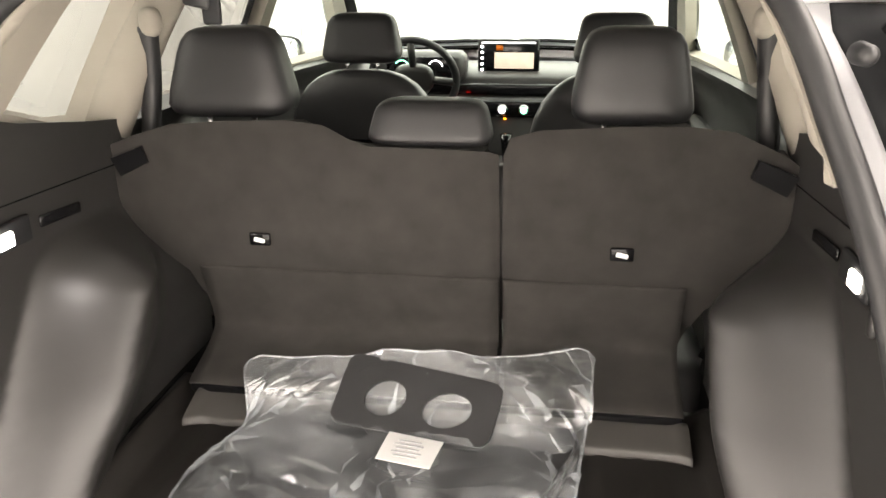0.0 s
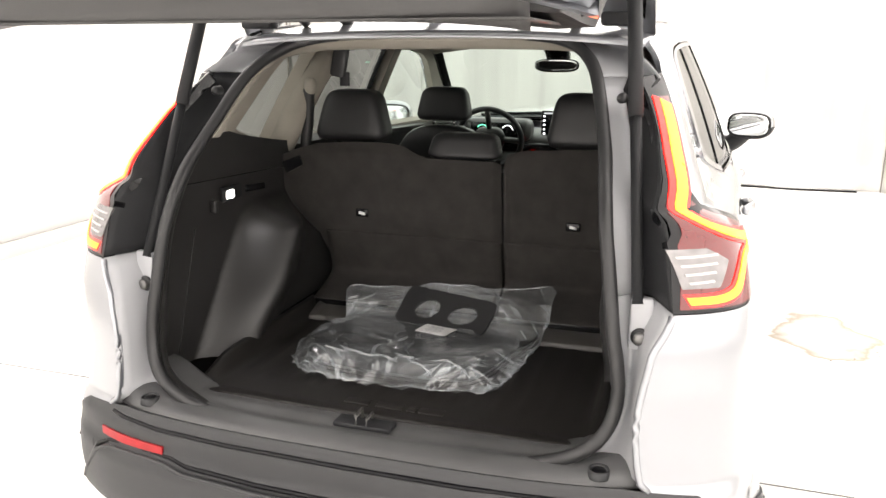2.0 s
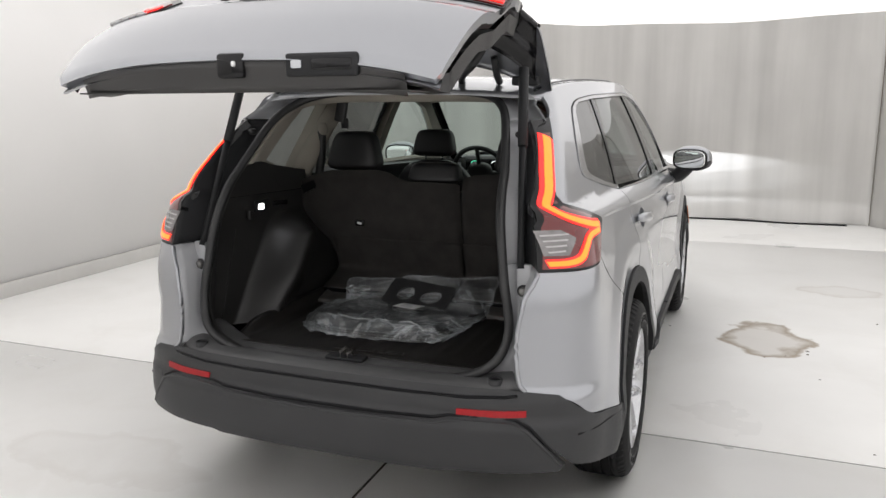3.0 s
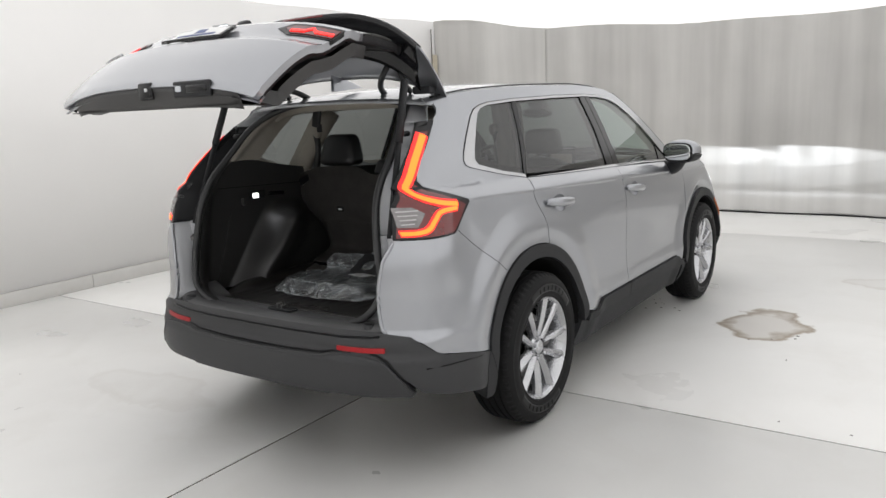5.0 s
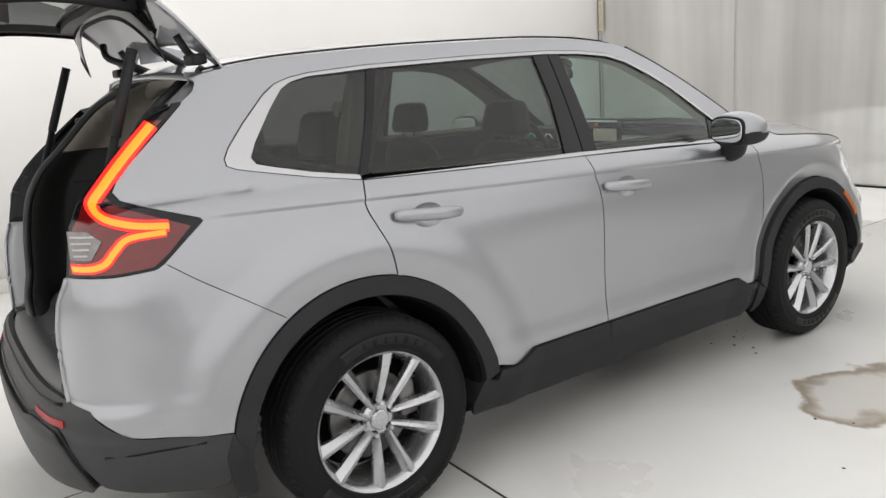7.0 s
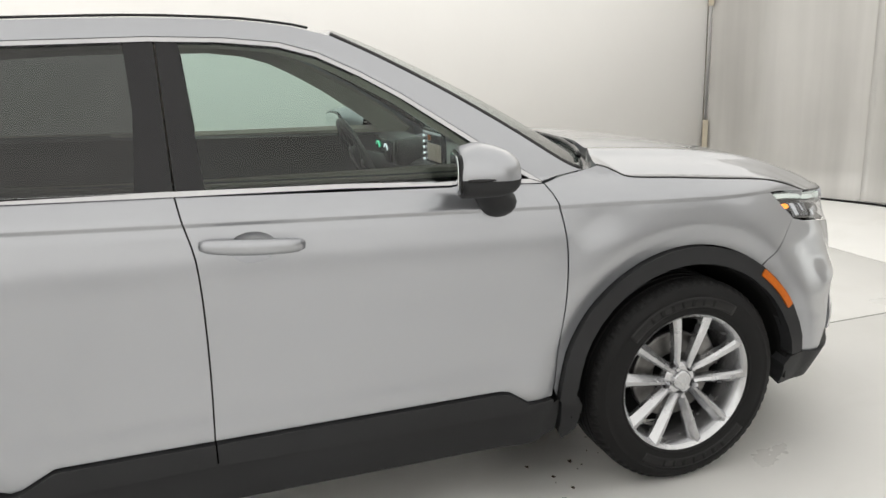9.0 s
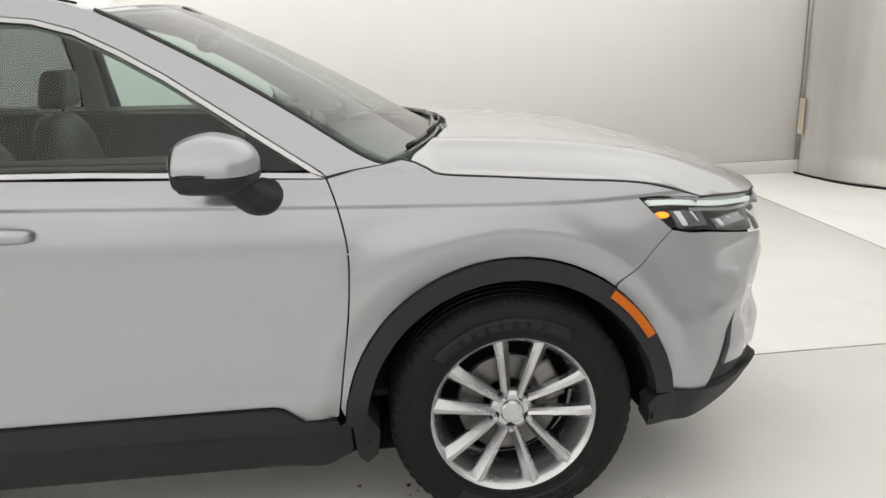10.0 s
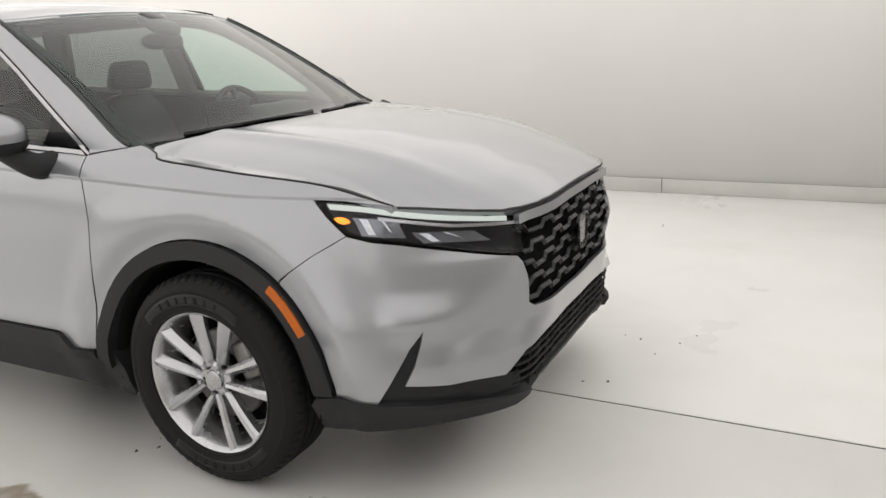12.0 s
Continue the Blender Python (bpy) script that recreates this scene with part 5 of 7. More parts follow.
part("striker", tube([(-0.014, 0.195, 0.672), (-0.014, 0.195, 0.700), (-0.014, 0.235, 0.700), (-0.014, 0.235, 0.672)], 0.005, 8), STEEL, load_sill, "steel latch striker")
part("striker", tube([(0.014, 0.195, 0.672), (0.014, 0.195, 0.694), (0.014, 0.235, 0.694), (0.014, 0.235, 0.672)], 0.004, 8), STEEL, load_sill, "steel latch striker")

# ---- wheels ----


def wheel_meshes():
    R, W = TYRE_R, 0.118
    prof = [(0.232, -0.095), (0.245, -0.108), (0.285, -0.117), (0.325, -0.114), (0.347, -0.100), (0.358, -0.080)]
    for g in (-0.055, -0.018, 0.018, 0.055):
        prof += [(R, g - 0.013), (R, g - 0.006), (R - 0.008, g - 0.004), (R - 0.008, g + 0.004), (R, g + 0.006), (R, g + 0.013)]
    prof += [(0.358, 0.080), (0.347, 0.100), (0.338, 0.1075), (0.325, 0.1135), (0.318, 0.1165), (0.310, 0.1150), (0.300, 0.1170), (0.285, 0.118), (0.262, 0.115), (0.256, 0.112), (0.250, 0.1135), (0.245, 0.108), (0.240, 0.098), (0.236, 0.09)]
    tyre = lathe(prof, 96)
    # shoulder blocks
    sh = []
    for i in range(64):
        a = 2 * math.pi * i / 64
        for side_sign in (1, -1):
            sh.append(box((0.028, 0.022, 0.006), (0, 0, 0), 0.002, 1, pose(0, 0, 0)))
            m = Matrix.Rotation(a, 4, "X") @ Matrix.Translation((side_sign * 0.090, 0, 0.3515)) @ Matrix.Rotation(radians(side_sign * 32), 4, "Y")
            bmesh.ops.transform(sh[-1], matrix=m, verts=sh[-1].verts[:])
    blocks = join(*sh)
    rim = lathe([(0.232, -0.09), (0.215, -0.07), (0.205, 0.0), (0.214, 0.055), (0.222, 0.075), (0.232, 0.088), (0.244, 0.096), (0.248, 0.103), (0.246, 0.1075), (0.238, 0.1065), (0.230, 0.100), (0.224, 0.088), (0.212, 0.06), (0.200, 0.0)], 72)
    return tyre, blocks, rim


def spoke_mesh(twist, w0, w1):
    """One tapered spoke with a raised ridge, pointing up."""
    bm = bmesh.new()
    rings = []
    n = 9
    for i in range(n + 1):
        t = i / n
        r = 0.048 + (0.241 - 0.048) * t
        w = w0 + (w1 - w0) * t + 0.006 * max(0, t - 0.8) * 5
        xo = 0.072 + 0.020 * math.sin(t * 1.5) + 0.002 * t
        shift = twist * (t ** 0.8) - twist * 0.35
        row = []
        for (a, h) in ((-1.0, -0.030), (-1.0, -0.004), (-0.62, 0.005), (0.05, 0.009), (1.0, -0.014), (1.0, -0.030)):
            row.append(bm.verts.new((xo + h, shift + a * w / 2, r)))
        rings.append(row)
    for a, b in zip(rings, rings[1:]):
        for k in range(5):
            bm.faces.new((a[k], a[k + 1], b[k + 1], b[k]))
        bm.faces.new((a[5], a[0], b[0], b[5]))
    bm.faces.new(rings[0])
    bm.faces.new(rings[-1])
    bmesh.ops.recalc_face_normals(bm, faces=bm.faces[:])
    return bm


def build_wheel(spin):
    tyre, blocks, rim = wheel_meshes()
    bmesh.ops.scale(rim, vec=(1.0, 1.025, 1.025), verts=rim.verts[:])
    w = part("wheel", rim, ALLOY, car, "silver five double-spoke alloy wheel with black tyre")
    flat_shade(w, 30)
    flat_shade(part("tyre", tyre, RUBBER, w, "black road tyre with grooved tread"), 25)
    tagged(part("tread", blocks, RUBBER, w), "rubber shoulder blocks of the tread", kind="stuff")
    # moulded band and plain raised bars on the sidewall
    for mid in (18, 198):
        band = grid(lambda u, v: Vector((0.1186 - 0.0016 * abs(2 * v - 1) ** 2, (0.272 + 0.036 * v) * math.sin(radians(mid - 42 + 84 * u)), (0.272 + 0.036 * v) * math.cos(radians(mid - 42 + 84 * u)))), 36, 4, 0.003, (1, 0, 0))
        part("sidewall_band", band, RUBBER_GLOSS, w)
        for k in range(7):
            bar = box((0.0022, 0.012 + 0.005 * (k % 3 == 1), 0.023), (0, 0, 0), 0.0008, 1)
            bmesh.ops.transform(bar, matrix=Matrix.Rotation(radians(-(mid - 24 + 8 * k)), 4, "X") @ Matrix.Translation((0.1192, 0, 0.290)), verts=bar.verts[:])
            part("sidewall_bar", bar, RUBBER, w)
    for i in range(5):
        for tw, ang in ((0.020, -18), (-0.020, 18)):
            sp = spoke_mesh(tw, 0.027, 0.045)
            bmesh.ops.transform(sp, matrix=Matrix.Rotation(radians(72 * i + ang + spin), 4, "X"), verts=sp.verts[:])
            flat_shade(part("spoke", sp, ALLOY, w), 20)
    flat_shade(part("hub", lathe([(0.0, 0.030), (0.060, 0.030), (0.066, 0.050), (0.062, 0.064), (0.050, 0.072), (0.036, 0.072), (0.034, 0.080), (0.030, 0.084), (0.0, 0.085)], 40), ALLOY, w), 30)
    for i in range(5):
        a = radians(72 * i + 1 + spin)
        # flat black disc on the hub, painted shade of the nut's pocket
        part("lug_pocket", lathe([(0.0, 0.0745), (0.0145, 0.0745), (0.016, 0.070), (0.016, 0.06)], 16, "x", (0, 0.054 * math.sin(-a), 0.054 * math.cos(a))), LAMP_BLACK, w)
        flat_shade(part("lug_nut", lathe([(0.0, 0.092), (0.007, 0.092), (0.0095, 0.088), (0.0105, 0.066)], 6, "x", (0, 0.054 * math.sin(-a), 0.054 * math.cos(a))), ALLOY, w), 30)
    flat_shade(part("brake_disc", lathe([(0.075, -0.02), (0.075, 0.01), (0.085, 0.018), (0.150, 0.018), (0.155, 0.014), (0.155, -0.006), (0.15, -0.01)], 48), STEEL, w), 30)
    part("dust_shield", lathe([(0.0, -0.055), (0.205, -0.055), (0.205, -0.06)], 40), DARK, w)
    part("brake_caliper", box((0.06, 0.07, 0.13), (0.02, 0.135, 0.02), 0.012, 2), STEEL, w, "cast grey brake caliper")
    return w


wheels = []
for (hy, s) in ((HUB_Y[0], 1), (HUB_Y[1], 1), (HUB_Y[0], -1), (HUB_Y[1], -1)):
    if not wheels:
        w = build_wheel(4)
    else:
        w = copy_thing(wheels[0], pose(0, 0, 0))
        w.name = "wheel"
    w.matrix_basis = Matrix.Translation((s * 0.815, hy, TYRE_R * 1.035)) @ (Matrix.Identity(4) if s > 0 else Matrix.Rotation(math.pi, 4, "Z")) @ Matrix.Rotation(radians((4, 25, 50, 12)[len(wheels)]), 4, "X") @ Matrix.Scale(1.035, 4)
    wheels.append(w)

# wheel housings and floor pan
for s in (1, -1):
    for a in (REAR_ARCH, FRONT_ARCH):
        def liner(u, v):
            t = radians(-6 + 192 * u)
            r = a[3] - 0.004 - 0.035 * v
            return Vector((s * (0.905 - 0.31 * v), a[0] + r * math.cos(t), max(0.29, a[1] + r * math.sin(t))))
        part("wheel_liner", grid(liner, 30, 6, 0.004, (0, 0, -1)), DARK, car)
        part("liner_back", lathe([(0.0, 0.0), (0.315, 0.0), (0.315, 0.006), (0.0, 0.006)], 40, "x", (s * 0.592, a[0], a[1] + 0.12)), DARK, car)
part("floor_pan", box((1.60, 3.0, 0.10), (0, 2.40, 0.27), 0.02), DARK, car)
part("floor_pan", box((0.98, 3.5, 0.16), (0, 2.60, 0.30), 0.02), DARK, car)
part("floor_pan", box((1.20, 0.50, 0.14), (0, 0.46, 0.53), 0.02), DARK, car)
part("engine_block", box((1.0, 0.75, 0.5), (0, 4.15, 0.60), 0.05), DARK, car)
part("engine_shield", box((1.30, 0.30, 0.06), (0, 4.40, 0.29), 0.02), DARK, car)

# ---- mirrors, handles, aerial, wipers ----


def ellipsoid(rx, ry, rz, n=20, power=2.6):
    bm = bmesh.new()
    bmesh.ops.create_uvsphere(bm, u_segments=n * 2, v_segments=n, radius=1)
    for v in bm.verts:
        c = v.co
        k = (abs(c.x) ** power + abs(c.y) ** power + abs(c.z) ** power) ** (-1 / power)
        v.co = Vector((c.x * k * rx, c.y * k * ry, c.z * k * rz))
    return bm


for s in (1, -1):
    m = Matrix.Translation((s * 0.997, 2.957, 1.190)) @ Matrix.Diagonal((s, 1, 1, 1)) @ Matrix.Rotation(radians(-12), 4, "Z")
    # painted cap: a dome with its peak in the middle, flat towards the glass
    cap = ellipsoid(0.114, 0.122, 0.088, 24, 2.6)
    for v in cap.verts:
        v.co.z *= 1 - 0.22 * min(1, abs(v.co.y) / 0.122) ** 1.2
        if v.co.y < -0.060:
            v.co.y = -0.060 + (v.co.y + 0.060) * 0.05
    bmesh.ops.bisect_plane(cap, geom=cap.verts[:] + cap.edges[:] + cap.faces[:], plane_co=(0, 0, -0.006), plane_no=(0, 0.06, 1), clear_inner=True)
    bmesh.ops.transform(cap, matrix=m, verts=cap.verts[:])
    bmesh.ops.recalc_face_normals(cap, faces=cap.faces[:])
    mirror = part("door_mirror", cap, PAINT, car, "silver door mirror with a black lower shell")
    base = ellipsoid(0.112, 0.120, 0.066, 20, 3.2)
    for v in base.verts:
        if v.co.y < -0.056:
            v.co.y = -0.056 + (v.co.y + 0.056) * 0.05
        if v.co.z < 0:
            v.co.x *= 1 - 0.10 * (v.co.z / 0.056) ** 2
        v.co.z = min(v.co.z, 0.02)
    bmesh.ops.bisect_plane(base, geom=base.verts[:] + base.edges[:] + base.faces[:], plane_co=(0, 0, -0.0075), plane_no=(0, 0.06, 1), clear_outer=True)
    bmesh.ops.transform(base, matrix=m, verts=base.verts[:])
    bmesh.ops.recalc_face_normals(base, faces=base.faces[:])
    part("lower_shell", base, CLAD, mirror)
    rear_plate = ellipsoid(0.106, 0.010, 0.062, 18, 3.4)
    bmesh.ops.transform(rear_plate, matrix=m @ Matrix.Translation((0, -0.058, 0.008)), verts=rear_plate.verts[:])
    part("mirror_rim", rear_plate, BLACK, mirror)
    glass = ellipsoid(0.094, 0.004, 0.053, 18, 3.4)
    bmesh.ops.transform(glass, matrix=m @ Matrix.Translation((0, -0.067, 0.008)), verts=glass.verts[:])
    bmesh.ops.recalc_face_normals(glass, faces=glass.faces[:])
    part("mirror_glass", glass, MIRROR, mirror, "mirror glass")
    ind = [m @ Vector((0.113 * math.cos(a), 0.121 * math.sin(a), -0.004)) for a in np.linspace(-0.35, 0.9, 14)]
    part("indicator_strip", tube(ind, lambda t: 0.006 * (1 - 0.6 * t), 8), BLACK, mirror, "dark turn signal strip")
    foot = tube(spline([(s * 0.835, 3.062, 1.078), (s * 0.870, 3.060, 1.078), (s * 0.905, 3.050, 1.084), (s * 0.940, 3.022, 1.112), (s * 0.975, 2.995, 1.148)], 4), lambda t: 0.070 - 0.020 * t, 16, False, 0.76)
    part("mirror_foot", foot, CLAD, mirror)
    for (y0, y1, z0, dname) in ((1.185, 1.462, 1.066, "rear"), (2.178, 2.458, 1.028, "front")):
        parent = [o for o in car.children if o.name.startswith(dname + "_door") and (o.data.vertices[0].co.x > 0) == (s > 0)][0]
        pts = [Vector((s * (side_x(yy, z0) + 0.006 + 0.026 * math.sin(math.pi * min(1, max(0, (yy - y0) / (y1 - y0)))) ** 0.5), yy, z0 + 0.012 - 0.024 * (yy - y0) / (y1 - y0))) for yy in np.linspace(y0, y1, 18)]
        part("door_handle", tube(pts, lambda t: 0.0130 * (0.6 + 0.4 * math.sin(math.pi * t) ** 0.4), 12, False, 1.75), PAINT, parent, "silver pull handle")


def fin_fn(u, v):
    t = u * 2 - 1
    y = 0.66 + 0.20 * v
    h = 0.080 * (1 - v) ** 0.75 + 0.004
    w = 0.030 * (0.35 + 0.65 * v) * (1 - 0.2 * v)
    return Vector((t * w, y + 0.055 * (1 - v) * (1 - abs(t)) * -0.1, 1.655 + 0.02 * v + h * (1 - abs(t) ** 1.6)))


part("roof_aerial", grid(fin_fn, 16, 16, 0.0, (0, 0, 1)), PAINT, car, "silver shark fin aerial")
for (x0, x1, yb) in ((0.58, 0.02, 0.0), (-0.02, -0.56, 0.01)):
    pts = []
    for k in range(12):
        t = k / 11
        u = (x0 + (x1 - x0) * t) / 1.46 + 0.5
        pts.append(screen_fn(u, 0.955 - 0.05 * math.sin(t * 1.5)) + Vector((0, 0.006, 0.009)))
    part("wiper", tube(pts, 0.008, 6, False, 1.3), BLACK, car, "black windscreen wiper")
    part("wiper_arm", tube([pts[4] + Vector((0, 0.006, 0.004)), pts[8] + Vector((0, 0.012, 0.002)), pts[11] + Vector((0, 0.03, -0.012))], 0.007, 6), BLACK, car)


# ---- car: cabin ----
SEAT_Y = curve([(0.6, 1.27), (0.66, 1.24), (0.78, 1.175), (0.9, 1.10), (1.01, 1.067), (1.2, 1.06), (1.5, 1.06)])


def lining_fn(s, off, dx=0.0):
    return lambda u, v: Vector((s * (side_x(max(u, 0.62), v) - off - dx), u, v))


WIN_Q = V2([(0.79, 1.318), (0.81, 1.36), (0.88, 1.455), (0.935, 1.510), (0.975, 1.53), (1.03, 1.540), (1.19, 1.545), (1.135, 1.40), (1.075, 1.262), (0.95, 1.278), (0.84, 1.30)])
WIN_R = V2([(1.36, 1.545), (1.7, 1.556), (2.045, 1.558), (2.05, 1.40), (2.04, 1.215), (1.20, 1.245), (1.28, 1.40)])
WIN_F = V2([(2.16, 1.552), (2.29, 1.550), (2.44, 1.530), (2.55, 1.497), (2.67, 1.435), (2.79, 1.365), (2.94, 1.262), (3.06, 1.185), (2.17, 1.21), (2.165, 1.40)])
HUMP_X = curve([(0.60, 0.592), (0.70, 0.585), (0.80, 0.567), (0.88, 0.558), (0.93, 0.570), (0.98, 0.603), (1.03, 0.642), (1.09, 0.672), (1.40, 0.672)])
head_off = 0.055
for s in (1, -1):
    outer = V2([(0.80, 1.315), (0.70, 1.335), (0.60, 1.34), (0.66, 1.42), (0.73, 1.52), (0.80, 1.58), (1.0, 1.600), (1.5, 1.615), (2.0, 1.62), (2.3, 1.608), (2.5, 1.585), (2.70, 1.50), (2.95, 1.37), (3.15, 1.24), (3.26, 1.15), (3.10, 1.145), (2.6, 1.163), (2.1, 1.182), (1.6, 1.203), (1.2, 1.22), (1.0, 1.255)])
    part("pillar_trim", skin(outer, lining_fn(s, head_off), (-s, 0, 0), 0.06, 0.045, tuple(inset(w, -0.016) for w in (WIN_Q, WIN_R, WIN_F))), LINER, car, "beige pillar and roof rail trim")
    # thicker rear pillar covers
    post = [Vector((s * (side_x(yy, zz) - 0.085), yy, zz)) for yy, zz in ((1.12, 1.22), (1.16, 1.32), (1.22, 1.45), (1.28, 1.56))]
    part("pillar_cover", tube(post, 0.05, 12, False, 1.0), LINER, car, "beige rear pillar cover")
    lower = V2([(1.16, 1.222), (1.6, 1.205), (2.1, 1.184), (2.6, 1.165), (3.10, 1.147), (3.26, 1.13), (3.24, 0.42), (1.62, 0.42), (1.50, 0.55), (1.40, 0.80), (1.25, 0.90)])
    part("door_card", skin(lower, lining_fn(s, 0.09), (-s, 0, 0), 0.08, 0.06), TRIM, car, "charcoal inner door panel")
    arm = [Vector((s * (side_x(yy, 0.95) - 0.12), yy, 0.90)) for yy in (1.45, 1.7, 2.0)]
    part("armrest", tube(arm, 0.045, 8), TRIM, car)
    arm = [Vector((s * (side_x(yy, 0.95) - 0.12), yy, 0.90)) for yy in (2.35, 2.6, 2.95)]
    part("armrest", tube(arm, 0.045, 8), TRIM, car)

    # load bay side with the wheel hump: a flat slanting face, then a crisp corner
    def bay_fn(u, v):
        u0 = 0.53 + (v - 0.71) * 0.76
        hump = sum(min(1.0, max(0.0, (u + d - u0) / 0.075)) for d in (-0.030, -0.021, -0.013, -0.004, 0.004, 0.013, 0.021, 0.030)) / 8 * smooth(1.09, 0.985, v)
        x = min(0.672, side_x(max(u, 0.45), v) - 0.06)
        corner = 0.500 + 0.035 * smooth(0.86, 0.68, v)
        back = smooth(0.10, 0.34, u - u0)
        inner = min(x, corner * (1 - back) + HUMP_X(v) * back)
        x = x * (1 - hump) + inner * hump
        near = smooth(0.16, 0.0, u - OPEN_Y(v))
        x = x * (1 - near) + (open_x(min(v, 1.58)) - 0.012) * near
        return Vector((s * x, u, v))
    poly = [Vector((OPEN_Y(z) + 0.004, z)) for z in np.linspace(0.66, 1.33, 12)] + V2([(0.745, 1.315), (0.80, 1.30), (1.0, 1.265), (1.10, 1.25), (1.16, 1.24), (1.17, 1.0), (1.20, 0.80), (1.24, 0.64)])
    bay = part("load_bay_trim", skin(poly, bay_fn, (-s, 0, 0), 0.0075, 0.01), TRIM, car, "charcoal plastic load bay side trim")
    part("lamp_recess", box((0.010, 0.11, 0.048), (s * 0.6655, 0.715, 1.126), 0.004, 2), CLAD, bay)
    part("lamp_slot", box((0.006, 0.12, 0.022), (s * 0.668, 0.86, 1.120), 0.003, 1, Matrix.Rotation(radians(-4), 4, "X")), BLACK, bay)
    part("cargo_light", box((0.008, 0.038, 0.026), (s * 0.658, 0.697, 1.124), 0.004), CARGO_LIT, bay, "lit white cargo light")
    part("trim_seam", tube([bay_fn(u, 1.165 + 0.10 * (1.0 - u) * 0.4) + Vector((-s * 0.0005, 0, 0)) for u in np.linspace(0.46, 1.12, 20)], 0.0016, 6), BLACK, bay)
    part("trim_seam", tube([bay_fn(0.40 + 0.35 * (z - 0.70), z) + Vector((-s * 0.0005, 0, 0)) for z in np.linspace(0.70, 1.05, 14)], 0.0014, 6), BLACK, bay)
    part("bag_hook", box((0.02, 0.02, 0.04), (s * 0.66, 0.61, 1.10), 0.005), TRIM, bay)
    # pillar trim beside the opening

    def pill_fn(u, v):
        near = smooth(0.20, 0.0, u - OPEN_Y(v))
        d = u - OPEN_Y(v)
        x = (side_x(max(u, 0.6), v) - 0.075) * (1 - near) + (open_x(min(v, 1.58)) - 0.018 - 0.016 * smooth(0.0, 0.045, d)) * near
        return Vector((s * x, u, v))
    poly = [Vector((OPEN_Y(z) + 0.004, z)) for z in np.linspace(1.335, 1.60, 8)] + V2([(1.05, 1.60), (0.95, 1.545), (0.88, 1.48), (0.80, 1.38), (0.752, 1.318)])
    part("tail_pillar_trim", skin(poly, pill_fn, (-s, 0, 0), 0.04, 0.01), LINER, car, "beige tail pillar trim")
    strap = [Vector((s * 0.615, 1.17, 1.43)), Vector((s * 0.628, 1.18, 1.33)), Vector((s * 0.64, 1.17, 1.20)), Vector((s * 0.635, 1.16, 1.10))]
    part("seat_belt", tube(spline(strap, 4), 0.022, 8), SEAL, car, "black rear seat belt")
    part("belt_anchor", ellipsoid(0.022, 0.022, 0.03, 10), LINER, car).location = (s * 0.605, 1.165, 1.44)


def headliner_fn(u, v):
    p = roof_fn(u, 0.04 + 0.94 * v)
    f = 2 * u - 1
    return Vector((p.x * 0.955, p.y + 0.02, p.z - 0.035 - 0.02 * abs(f) ** 4))


part("headliner", grid(headliner_fn, 24, 30, 0.006, (0, 0, -1)), LINER, car, "beige fabric headliner")


def rear_header_fn(u, v):
    f = 2 * u - 1
    x = f * 0.585
    a = Vector((x, 0.772, 1.600 - 0.045 * abs(f) ** 5))
    b = Vector((x, 0.86, 1.586 - 0.055 * abs(f) ** 5))
    return a.lerp(b, v) + Vector((0, 0, -0.026 * math.sin(math.pi * v)))


part("header_trim", grid(rear_header_fn, 30, 8, 0.004, (0, -0.5, -1)), LINER, car, "beige trim over the load bay opening")

part("cabin_floor", box((1.50, 2.3, 0.03), (0, 2.35, 0.40), 0.01), CARPET, car)


def tray_fn(u, v):
    """Load bay tray with a raised rim."""
    x, y = -0.565 + 1.13 * u, 0.275 + 0.76 * v
    edge = max(smooth(0.055, 0.015, 0.565 - abs(x)) * 1.4 * smooth(0.30, 0.50, y), smooth(0.05, 0.0, 1.035 - y), smooth(0.06, 0.0, y - 0.275) * 0.3)
    rib = 0.0025 * (math.sin(x * 95) > 0.6) * smooth(0.40, 0.46, y) * smooth(0.95, 0.9, y)
    return Vector((x, y, 0.655 + 0.030 * edge + rib))


tray = part("load_tray", grid(tray_fn, 90, 60, 0.006), TRAY, car, "black rubber load tray with raised rim")


def ledge_fn(u, v):
    """A sloping grey step at the back of the tray, turned up at its ends."""
    x = -0.498 + 1.006 * u
    p = spline([(0.902, 0.655, 0), (0.906, 0.668, 0), (0.915, 0.674, 0), (0.950, 0.686, 0), (0.978, 0.694, 0), (0.992, 0.690, 0), (0.994, 0.66, 0)], 3)
    k = v * (len(p) - 1)
    i = min(int(k), len(p) - 2)
    q = p[i].lerp(p[i + 1], k - i)
    e = smooth(0.47, 0.508, abs(x))
    return Vector((x, q.x - 0.03 * e, q.y + 0.012 * e))


part("tray_ledge", grid(ledge_fn, 40, 18, 0.004), LEDGE, tray, "grey ledge at the back of the tray")
for x0, x1 in ((-0.115, -0.045), (-0.025, 0.050), (0.062, 0.085), (0.095, 0.160)):
    part("raised_mark", box((x1 - x0, 0.030, 0.004), ((x0 + x1) / 2, 0.355, 0.6565), 0.0015), TRAY, tray)

# rear seat
SEAT_L = [(-0.700, 1.195), (-0.62, 1.225), (-0.54, 1.248), (-0.42, 1.256), (-0.30, 1.258), (-0.225, 1.250), (-0.17, 1.225), (-0.13, 1.212), (0.0, 1.212), (0.105, 1.210), (0.126, 1.202), (0.1295, 1.05), (0.1295, 0.70), (-0.515, 0.70), (-0.530, 0.80), (-0.552, 0.92), (-0.64, 1.02), (-0.685, 1.10)]
